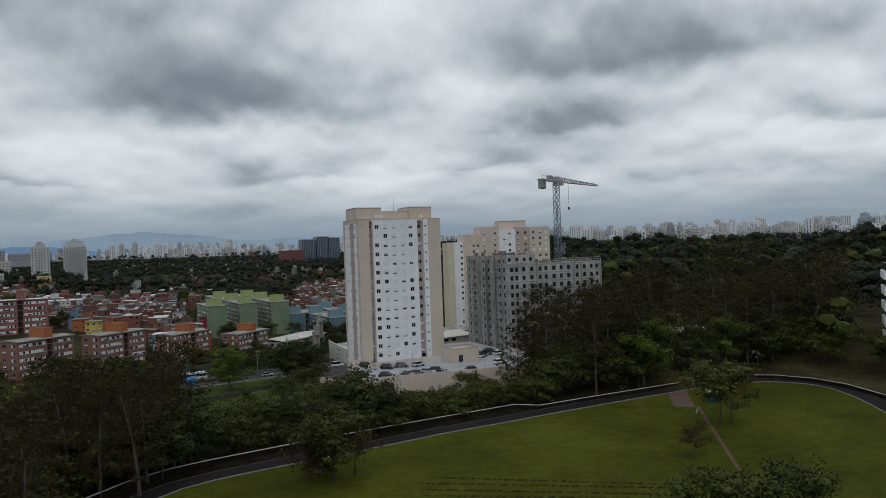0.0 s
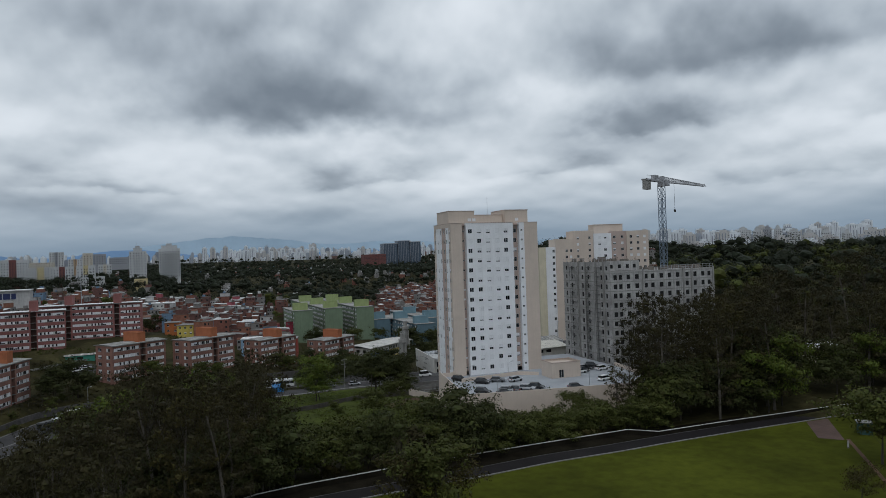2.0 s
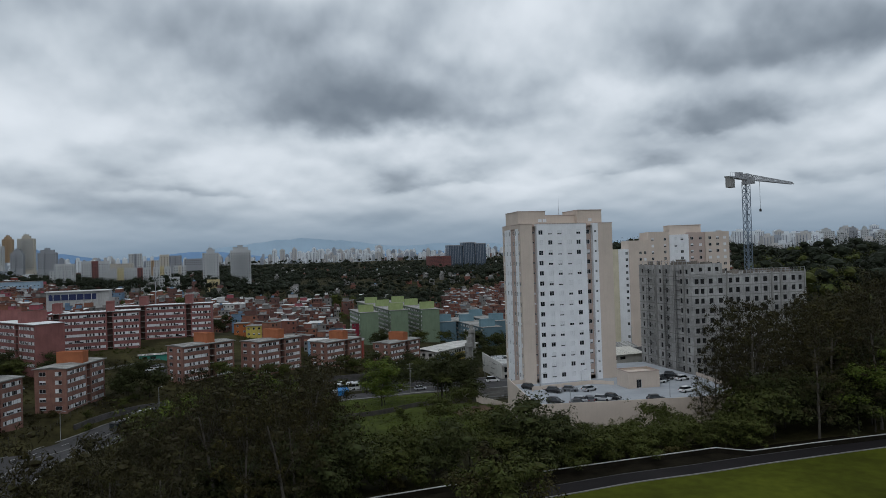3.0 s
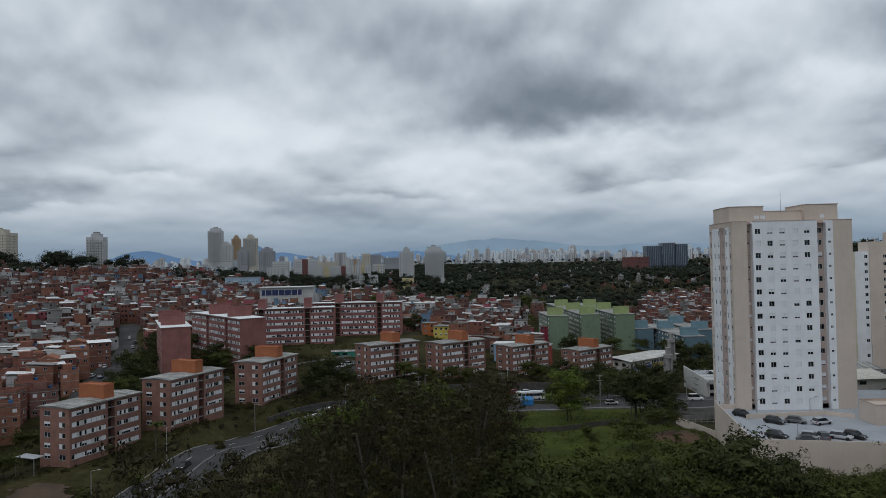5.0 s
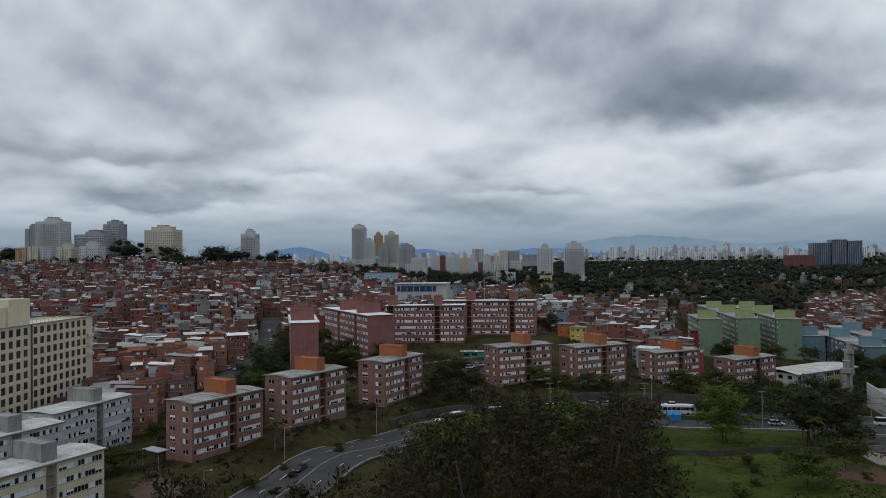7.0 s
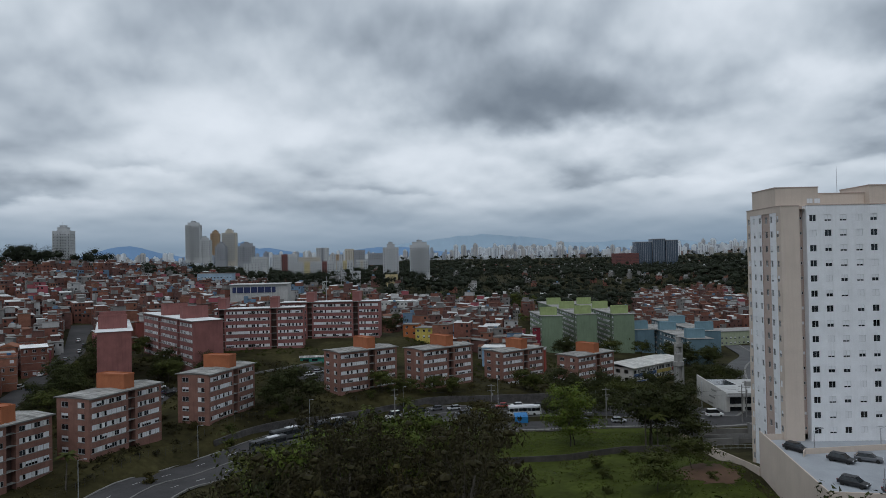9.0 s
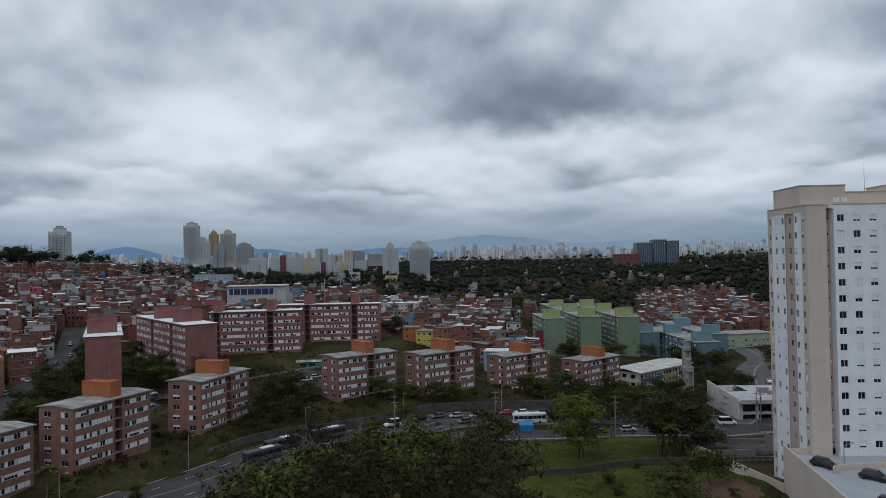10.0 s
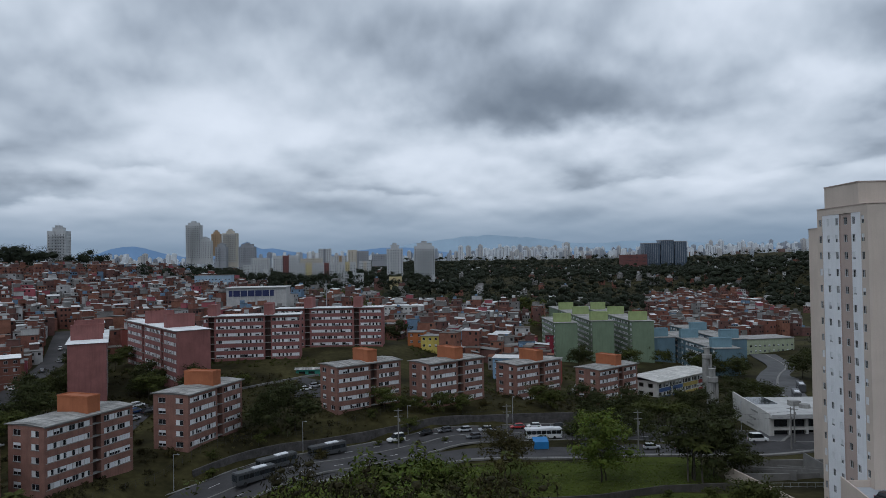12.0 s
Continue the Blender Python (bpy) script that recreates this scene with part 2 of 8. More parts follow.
# blue of the near hills is distance haze, put into the base colour
M_MOUNT = mat("distant_hills_haze", (0.17, 0.27, 0.42), rough=1.0, var=0.1, scale=0.002, fine=0.01, bump=0, spec=0)

# ---- mesh helpers ----


def mesh_of(name, bm, mats):
    me = bpy.data.meshes.new(name)
    bm.to_mesh(me)
    bm.free()
    for x in mats if isinstance(mats, (list, tuple)) else [mats]:
        me.materials.append(x)
    return me


def obj(name, me, parent=None, m=None, label=""):
    ob = new(name, me)
    if parent is not None:
        ob.parent = parent
    if m is not None:
        ob.matrix_basis = m
    if label:
        ob["label"] = label
    return ob


def part(name, bm, material, parent, label="", m=None):
    return obj(name, mesh_of(name, bm, material), parent, m, label)


def thing(name, m, label, category, group="", kind=""):
    e = new(name)
    e.matrix_basis = m
    e.empty_display_size = 0.5
    return tagged(e, label, category, group, kind)


def quad(bm, a, b, c, d, mi=0):
    f = bm.faces.new([bm.verts.new(p) for p in (a, b, c, d)])
    f.material_index = mi
    return f


def box(bm, x0, y0, z0, x1, y1, z1, mi=0):
    v = [bm.verts.new(p) for p in ((x0, y0, z0), (x1, y0, z0), (x1, y1, z0), (x0, y1, z0), (x0, y0, z1), (x1, y0, z1), (x1, y1, z1), (x0, y1, z1))]
    for i in ((0, 3, 2, 1), (4, 5, 6, 7), (0, 1, 5, 4), (1, 2, 6, 5), (2, 3, 7, 6), (3, 0, 4, 7)):
        bm.faces.new([v[k] for k in i]).material_index = mi


def cyl(bm, a, b, r0, r1=None, n=8, mi=0):
    a, b = Vector(a), Vector(b)
    r1 = r0 if r1 is None else r1
    d = (b - a).normalized()
    p = d.orthogonal().normalized()
    q = d.cross(p)
    A, B = [], []
    for i in range(n):
        t = 2 * math.pi * i / n
        w = p * math.cos(t) + q * math.sin(t)
        A.append(bm.verts.new(a + w * r0))
        B.append(bm.verts.new(b + w * r1))
    for i in range(n):
        j = (i + 1) % n
        bm.faces.new((A[i], A[j], B[j], B[i])).material_index = mi
    bm.faces.new(A[::-1]).material_index = mi
    bm.faces.new(B).material_index = mi


def bar(bm, a, b, r, mi=0):
    cyl(bm, a, b, r, r, 4, mi)


def facade(bm, o, u, w, z0, z1, cols, rows, depth=0.18, mi=0, skip=()):
    """A wall from o along the unit way u, w long, from z0 to z1, with openings; it faces to the right of u. Returns the openings."""
    o, u = Vector(o), Vector(u)
    n_in = Vector((-u.y, u.x, 0))
    P = lambda a, z, d=0.0: tuple(o + u * a + n_in * d + Vector((0, 0, z)))
    holes, prev = [], z0
    for r, (a, b) in enumerate(rows):
        if a > prev + 1e-4:
            quad(bm, P(0, prev), P(w, prev), P(w, a), P(0, a), mi)
        left = 0.0
        for c, (p, q) in enumerate(cols):
            if (r, c) in skip:
                continue
            if p > left + 1e-4:
                quad(bm, P(left, a), P(p, a), P(p, b), P(left, b), mi)
            quad(bm, P(p, a), P(p, a, depth), P(p, b, depth), P(p, b), mi)
            quad(bm, P(q, a, depth), P(q, a), P(q, b), P(q, b, depth), mi)
            quad(bm, P(p, a), P(q, a), P(q, a, depth), P(p, a, depth), mi)
            quad(bm, P(p, b, depth), P(q, b, depth), P(q, b), P(p, b), mi)
            holes.append((r, c, (p + q) / 2, (a + b) / 2, q - p, b - a))
            left = q
        if left < w - 1e-4:
            quad(bm, P(left, a), P(w, a), P(w, b), P(left, b), mi)
        prev = b
    if prev < z1 - 1e-4:
        quad(bm, P(0, prev), P(w, prev), P(w, z1), P(0, z1), mi)
    return holes


def on_wall(o, u, a, z, depth):
    """Pose of a window whose own face looks to -y, at a along the wall."""
    o, u = Vector(o), Vector(u)
    p = o + u * a + Vector((-u.y, u.x, 0)) * depth
    return Matrix.Translation((p.x, p.y, z)) @ Matrix.Rotation(math.atan2(u.y, u.x), 4, "Z")


WINDOWS = {}


def window_mesh(w, h, style="open"):
    """Window in its opening, origin at its middle: frame, panes, roller shutter or panel."""
    key = (round(w, 2), round(h, 2), style)
    if key in WINDOWS:
        return WINDOWS[key]
    bm = bmesh.new()
    x, z, f = w / 2, h / 2, 0.05
    cut = {"half": 0.0, "low": -z * 0.5}.get(style, z - f - 0.03)
    xs = [-x, -x + f, -f / 2, f / 2, x - f, x]
    zs = [-z, -z + f, cut, z - f, z]
    if style == "panel":
        xs[2], xs[3] = x * 0.1, x * 0.1 + f
    g = [[bm.verts.new((a, -0.03, b)) for b in zs] for a in xs]
    for i in range(5):
        for k in range(4):
            c = [g[i][k], g[i + 1][k], g[i + 1][k + 1], g[i][k + 1]]
            if i not in (1, 3) or k not in (1, 2):
                bm.faces.new(c).material_index = 0
                continue
            left = i == 1
            cover = style == "shut" or (style in ("half", "low") and k == 2) or (style in ("left", "panel") and left) or (style == "right" and not left)
            y = -0.015 if cover else 0.03
            d = [bm.verts.new((v.co.x, y, v.co.z)) for v in c]
            bm.faces.new(d).material_index = 2 if cover else 1
            for q in range(4):
                bm.faces.new((c[q], c[(q + 1) % 4], d[(q + 1) % 4], d[q])).material_index = 0
    WINDOWS[key] = mesh_of("window", bm, [M_FRAME, M_GLASS, M_SHUTTER if style not in ("panel", "left", "right") else M_PANEL])
    return WINDOWS[key]


def fill(holes, o, u, parent, styles, rng, depth=0.15, name="window"):
    for r, c, a, z, w, h in holes:
        obj(name, window_mesh(w, h, rng.choice(styles)), parent, on_wall(o, u, a, z, depth))


# ---- terrain ----
NEAR_PTS = [(0, 0, 4), (60, 60, 4), (120, 60, 4), (60, 115, 4), (120, 120, 4), (160, 100, 4.5), (20, 118, 3.5), (-20, 125, -1), (-15, 60, 3),
            (60, 158, 2), (95, 152, 3.5), (140, 150, 6), (48, 210, -0.8), (60, 200, 1.4), (30, 228, -3.4), (62, 224, -1.8), (62, 240, -5), (15, 175, -1), (-25, 195, -4),
            (-60, 190, -8), (-50, 235, -7.6), (-13, 268, -7), (30, 285, -6.5), (80, 285, -6.5), (-62, 140, -8.5), (-30, 235, -7),
            (-85, 212, -5.1), (-74, 233, -2), (-58, 264, -1.3), (-20, 306, -0.4), (10, 318, -1.6), (38, 345, -6.6), (64, 345, -8.6)]
MID_PTS = [(-68, 365, 6.4), (-98, 350, 6), (-98, 290, 3), (-40, 395, 7), (92, 368, -9.5), (135, 345, -9), (85, 450, -9), (130, 430, -11), (180, 600, -13),
           (280, 850, -13), (-110, 220, -9), (-170, 240, -9), (-140, 300, 1), (-200, 340, 2), (-250, 430, 13), (-300, 560, 23), (-350, 720, 34), (-520, 760, 41),
           (-150, 450, 10), (-100, 560, 13), (-100, 760, 16), (0, 450, 2), (20, 620, 4), (100, 700, -6), (250, 260, 20), (330, 330, 29), (230, 140, 13), (420, 200, 32), (150, 230, 6), (300, 30, 20), (500, 450, 22)]
FAR_PTS = [(-900, 700, 45), (-700, 1200, 40), (-300, 1200, 22), (0, 1200, 12), (400, 1400, 8), (900, 1200, 25), (900, 500, 38), (0, -400, 5), (500, -300, 20), (-500, 0, 0), (-500, 300, 15),
           (0, 2500, 18), (-1500, 2500, 30), (1500, 2500, 30), (0, 4500, 22), (-3000, 3500, 30), (3000, 3500, 30), (3000, 500, 30), (-3000, 500, 30), (0, -3000, 10)]
CTRL = np.array(NEAR_PTS + MID_PTS + FAR_PTS, dtype=float)


def smooth_line(pts, step=4.0):
    """Points every step along a Catmull-Rom curve through pts."""
    P = [Vector(p) for p in pts]
    P = [P[0] * 2 - P[1]] + P + [P[-1] * 2 - P[-2]]
    out = []
    for i in range(1, len(P) - 2):
        n = max(1, int((P[i + 1] - P[i]).length / step))
        for k in range(n):
            t = k / n
            a, b, c, d = P[i - 1], P[i], P[i + 1], P[i + 2]
            out.append(0.5 * ((2 * b) + (c - a) * t + (2 * a - 5 * b + 4 * c - d) * t * t + (3 * b - a - 3 * c + d) * t ** 3))
    out.append(P[-2])
    return out


def sides(line):
    n = []
    for i in range(len(line)):
        d = (line[min(i + 1, len(line) - 1)] - line[max(i - 1, 0)]).normalized()
        n.append(Vector((-d.y, d.x)))
    return n


AVENUE = [(-70, 60), (-64, 130), (-60, 170), (-59, 200), (-53, 226), (-41, 246), (-22, 265), (2, 280), (30, 288.5), (62, 285), (92, 275), (120, 264), (170, 250)]
BRANCH = [(92, 274), (106, 292), (118, 318), (126, 345), (136, 372), (150, 400), (164, 425), (170, 460)]
NEARWAY = [(-32, 247), (-14, 259), (6, 265), (28, 265.5), (52, 264), (78, 266), (96, 270)]


def raw_height(x, y):
    x, y = np.atleast_1d(np.asarray(x, float)), np.atleast_1d(np.asarray(y, float))
    d2 = (x[:, None] - CTRL[None, :, 0]) ** 2 + (y[:, None] - CTRL[None, :, 1]) ** 2 + 60.0
    w = d2 ** -1.9
    z = (w * CTRL[None, :, 2]).sum(1) / w.sum(1)
    park = np.clip((np.minimum.reduce([x + 2, 165 - x, 131 - y]) + 4) / 8, 0, 1)
    z = z * (1 - park) + 4.0 * park
    # the land climbs again beyond the valley, and a wooded hill stands to the east
    east = np.clip((np.arctan2(x, y) + 0.26) / 0.2, 0, 1)
    z = z + 23.0 * east * np.clip((y - 1300) / 900, 0, 1)
    return z + 47.0 * np.exp(-((x - 560) / 170) ** 2 - ((y - 960) / 200) ** 2)


ROAD_PTS = np.array([(p.x, p.y) for l in (AVENUE[2:], NEARWAY) for p in smooth_line([Vector(q) for q in l], 5.0)])
ROAD_Z = raw_height(ROAD_PTS[:, 0], ROAD_PTS[:, 1])


def height(x, y):
    """The land, levelled across the avenue's bed."""
    x, y = np.atleast_1d(np.asarray(x, float)), np.atleast_1d(np.asarray(y, float))
    z = raw_height(x, y)
    near = (x > -90) & (x < 190) & (y > 150) & (y < 310)
    if near.any():
        d2 = (x[near, None] - ROAD_PTS[None, :, 0]) ** 2 + (y[near, None] - ROAD_PTS[None, :, 1]) ** 2
        w = (d2 + 9.0) ** -3
        bed = (w * ROAD_Z[None, :]).sum(1) / w.sum(1)
        k = np.clip((14.5 - np.sqrt(d2.min(1))) / 3.5, 0, 1)
        z[near] = z[near] * (1 - k) + bed * k
    return z


def hz(x, y):
    return float(height(x, y)[0])


def axis(lo, hi, near_lo, near_hi, step):
    a = list(np.arange(near_lo, near_hi + 0.1, step))
    s, v = step, near_hi
    while v < hi:
        s *= 1.22
        v = min(v + s, hi)
        a.append(v)
    s, v = step, near_lo
    while v > lo:
        s *= 1.22
        v = max(v - s, lo)
        a.insert(0, v)
    return np.array(a)


def build_ground():
    xs, ys = axis(-4900, 4900, -330, 330, 6.0), axis(-4900, 4900, -60, 640, 6.0)
    X, Y = np.meshgrid(xs, ys)
    Z = height(X.ravel(), Y.ravel())
    Z = Z - 0.05
    nx = len(xs)
    verts = np.stack([X.ravel(), Y.ravel(), Z], 1)
    idx = np.arange(len(verts)).reshape(len(ys), nx)
    f = np.stack([idx[:-1, :-1], idx[:-1, 1:], idx[1:, 1:], idx[1:, :-1]], -1).reshape(-1, 4)
    me = bpy.data.meshes.new("ground")
    me.from_pydata(verts.tolist(), [], f.tolist())
    me.materials.append(M_SCRUB)
    me.polygons.foreach_set("use_smooth", [True] * len(f))
    tagged(new("ground", me), "rough green and earthy ground of the valley", "ground", kind="structure")


build_ground()


def strip(bm, line, off0, off1, lift, zf=None, thick=0.0, mi=0):
    """A band along a line between two offsets (left is positive), laid on the ground."""
    n = sides(line)
    zf = zf or hz
    rows = []
    for p, q in zip(line, n):
        a, b = p + q * off0, p + q * off1
        z = zf(p.x, p.y) + lift
        rows.append(((a.x, a.y, z), (b.x, b.y, z)))
    va = [(bm.verts.new(a), bm.verts.new(b)) for a, b in rows]
    vb = [(bm.verts.new((*a[:2], a[2] - thick)), bm.verts.new((*b[:2], b[2] - thick))) for a, b in rows] if thick else None
    for i in range(len(va) - 1):
        bm.faces.new((va[i][1], va[i + 1][1], va[i + 1][0], va[i][0])).material_index = mi
        if thick:
            bm.faces.new((va[i][0], va[i + 1][0], vb[i + 1][0], vb[i][0])).material_index = mi
            bm.faces.new((va[i + 1][1], va[i][1], vb[i][1], vb[i + 1][1])).material_index = mi

# ---- park: lawn, ring road, boundary wall ----
PARK_Z = 4.0
KERB_LINE = [(-12, 88), (-4, 102), (8.4, 116.2), (14.5, 119.5), (21, 121), (33.7, 122.2), (49, 123.6), (62, 125.2), (76, 125.7), (89, 126.6), (109, 127.4), (120.4, 127.6), (135, 127.8), (146.6, 126.2), (154, 122.5), (158, 116), (157.8, 110), (155.2, 103.8), (149.7, 95), (145, 88.9), (128, 64), (112, 10)]
WALL_LINE = [(-24, 90), (-9, 111), (-1.7, 119.4), (4.3, 124.6), (10.9, 128), (18, 129.6), (33, 131.6), (50, 133.2), (66, 134.3), (84.5, 135.4), (89, 131.4), (104, 131.9), (126, 132.2), (140, 132.2), (151.5, 130.4), (158, 125), (161.6, 117), (161.4, 108), (157, 96), (147, 82), (133, 62), (117, 10)]


def build_park():
    ring = smooth_line([Vector(p) for p in KERB_LINE], 3.0)
    flat = lambda x, y: PARK_Z
    bm = bmesh.new()
    poly = [(p.x, p.y) for p in ring] + [(60, -60), (-60, -60), (-40, 60)]
    f = bm.faces.new([bm.verts.new((x, y, PARK_Z + 0.05)) for x, y in poly])
    f.normal_update()
    if f.normal.z < 0:
        f.normal_flip()
    bmesh.ops.triangulate(bm, faces=[f])
    tagged(obj("lawn", mesh_of("lawn", bm, M_LAWN)), "wide mown green lawn of the park", "lawn", kind="structure")
    bm = bmesh.new()
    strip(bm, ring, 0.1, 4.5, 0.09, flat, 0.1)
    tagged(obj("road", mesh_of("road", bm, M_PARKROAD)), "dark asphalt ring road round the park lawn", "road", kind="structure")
    bm = bmesh.new()
    strip(bm, ring, 4.5, 4.62, 0.16, flat, 0.3)
    tagged(obj("road_edge", mesh_of("road_edge", bm, mat("worn_kerb", (0.075, 0.072, 0.07), var=0.4))), "worn grey kerb on the road's outer side", "kerb", kind="structure")
    # litter strip whose near-black colour includes the shadow of the trees
    bm = bmesh.new()
    strip(bm, ring, 4.62, 9.4, 0.05, flat, 0.6)
    tagged(obj("verge", mesh_of("verge", bm, mat("leaf_litter", (0.014, 0.012, 0.008), spec=0.03, rough=1.0, var=0.5, scale=0.3, fine=3))), "leaf litter between road and boundary wall, tree shade painted in", "ground", kind="structure")
    bm = bmesh.new()
    strip(bm, ring, -0.16, 0.1, 0.2, flat, 0.25)
    tagged(obj("kerb", mesh_of("kerb", bm, M_KERB)), "pale concrete kerb along the lawn", "kerb", kind="structure")
    wall_line = [Vector(p) for p in WALL_LINE]
    # wall face coloured almost black to carry the tree shadow on it
    bm = bmesh.new()
    strip(bm, wall_line, -0.1, 0.12, 0.95, flat, 2.6)
    wall = tagged(obj("boundary_wall", mesh_of("boundary_wall", bm, mat("shaded_wall", (0.017, 0.015, 0.011), spec=0.03, rough=1.0, var=0.4))), "low dark boundary wall with a pale coping", "wall", kind="structure")
    bm = bmesh.new()
    strip(bm, wall_line, -0.12, 0.14, 1.06, flat, 0.105)
    part("coping", bm, mat("pale_coping", (0.46, 0.45, 0.43), var=0.2), wall, "pale concrete coping")
    # rows of cut grass left by the mower
    rng = random.Random(15)
    bm = bmesh.new()
    for a, b in (((48, 103), (82, 77.4)), ((46, 100.9), (80, 77.2)), ((45, 98.2), (74, 78)), ((44, 95.8), (70, 78.4))):
        a, b = Vector(a), Vector(b)
        n = int((b - a).length / 0.9)
        for i in range(n):
            p = a.lerp(b, (i + rng.uniform(-0.3, 0.3)) / n)
            r = rng.uniform(0.22, 0.45)
            q = [bm.verts.new((p.x + r * 1.5 * math.cos(t + 0.3), p.y + r * math.sin(t + 0.3), PARK_Z + 0.055)) for t in (0, 1.26, 2.51, 3.77, 5.03)]
            top = bm.verts.new((p.x, p.y, PARK_Z + 0.05 + r * 0.5))
            for k in range(5):
                bm.faces.new((q[k], q[(k + 1) % 5], top))
    tagged(obj("cut_grass", mesh_of("cut_grass", bm, mat("dry_cuttings", (0.036, 0.032, 0.008), spec=0.03, rough=1.0, var=0.4))), "rows of dark grass cuttings on the lawn", "grass", kind="stuff")
    # trodden path and the forecourt of the gate
    bm = bmesh.new()
    line = smooth_line([Vector((119, 114)), Vector((106, 97.5)), Vector((92, 79.7)), Vector((78, 62))], 3.0)
    strip(bm, line, -0.34, 0.34, 0.08, flat)
    tagged(obj("footpath", mesh_of("footpath", bm, M_EARTH)), "narrow bare earth path across the lawn", "path", kind="structure")
    bm = bmesh.new()
    quad(bm, (114.7, 116.8, 4.085), (117.8, 113.6, 4.085), (128.8, 127.1, 4.085), (122.8, 127.1, 4.085))
    tagged(obj("forecourt", mesh_of("forecourt", bm, mat("brown_paving", (0.095, 0.06, 0.05), var=0.25))), "small brown paved forecourt beside the ring road", "paving", kind="structure")
    k = thing("kiosk", pose(123.4, 115.3, 4.08, 0, 0, -40), "small dark green kiosk beside the footpath", "kiosk")
    bm = bmesh.new()
    facade(bm, (0, 0, 0), (1, 0, 0), 2.4, 0, 2.3, [(0.6, 1.8)], [(1.0, 1.9)], 0.1)
    box(bm, 0, 0.12, 0, 2.4, 2.0, 2.3)
    part("body", bm, mat("dark_green_metal", (0.03, 0.07, 0.06)), k)
    bm = bmesh.new()
    box(bm, -0.2, -0.3, 2.3, 2.6, 2.2, 2.42)
    part("roof", bm, M_CONC, k)
    k = thing("drain_kerb", pose(114, 109.5, 4.06, 0, 0, 40), "low white concrete kerb at the path's start", "kerb")
    bm = bmesh.new()
    box(bm, 0, 0, 0, 4.6, 0.3, 0.25)
    part("kerb_stone", bm, M_KERB, k)


build_park()

# ---- avenue below the housing blocks ----
def build_roads():
    line = smooth_line([Vector(p) for p in AVENUE], 4.0)
    bm = bmesh.new()
    strip(bm, line, -8.5, 9.5, 0.18, None, 0.4)
    road = tagged(obj("avenue", mesh_of("avenue", bm, M_ASPHALT)), "grey asphalt dual carriageway curving below the housing blocks", "road", kind="structure")
    for nm, a, b, l, mt in (("median", -0.16, 0.2, 0.33, M_KERB), ("kerb_inner", 9.5, 10.0, 0.34, M_KERB), ("kerb_outer", -8.95, -8.5, 0.34, M_KERB)):
        bm = bmesh.new()
        strip(bm, line, a, b, l, None, 0.4)
        tagged(obj("pavement" if "kerb" in nm else "median", mesh_of(nm, bm, mt)), "pale concrete pavement along the avenue" if "kerb" in nm else "narrow concrete median strip of the avenue", "pavement", kind="structure")
    bm = bmesh.new()
    n = sides(line)
    for off in (-4.6, 5.2):
        for i in range(0, len(line) - 1, 2):
            a, b = line[i] + n[i] * off, line[i] + (line[i + 1] - line[i]) * 0.6 + n[i] * off
            q, z = n[i] * 0.08, hz(line[i].x, line[i].y) + 0.2
            z2 = hz(line[i + 1].x, line[i + 1].y) + 0.2
            zb = z + (z2 - z) * 0.6
            quad(bm, (a.x - q.x, a.y - q.y, z), (b.x - q.x, b.y - q.y, zb), (b.x + q.x, b.y + q.y, zb), (a.x + q.x, a.y + q.y, z))
    tagged(obj("lane_marking", mesh_of("lane_marking", bm, M_LINE)), "dashed white lane lines on the avenue", "road marking", kind="structure")
    line = smooth_line([Vector(p) for p in NEARWAY], 4.0)
    bm = bmesh.new()
    strip(bm, line, -4.6, 4.6, 0.24, None, 0.4)
    tagged(obj("near_carriageway", mesh_of("near_carriageway", bm, M_ASPHALT)), "grey near carriageway of the avenue", "road", kind="structure")
    bm = bmesh.new()
    strip(bm, line, -5.7, -4.6, 0.38, None, 0.4)
    tagged(obj("pavement", mesh_of("pavement", bm, M_KERB)), "pale concrete pavement along the avenue", "pavement", kind="structure")
    line = smooth_line([Vector(p) for p in BRANCH], 4.0)
    bm = bmesh.new()
    strip(bm, line, -8, 8, 0.2, None, 0.4)
    tagged(obj("side_road", mesh_of("side_road", bm, mat("pale_asphalt", (0.11, 0.11, 0.112), spec=0.15, rough=0.9, var=0.25, scale=0.15, fine=2.0))), "grey side street climbing past the blue blocks", "road", kind="structure")
    bm = bmesh.new()
    strip(bm, line, -0.4, 0.4, 0.35, None, 0.2)
    tagged(obj("median", mesh_of("median", bm, M_KERB)), "narrow concrete median strip of the side street", "pavement", kind="structure")


build_roads()

# ---- housing blocks ----


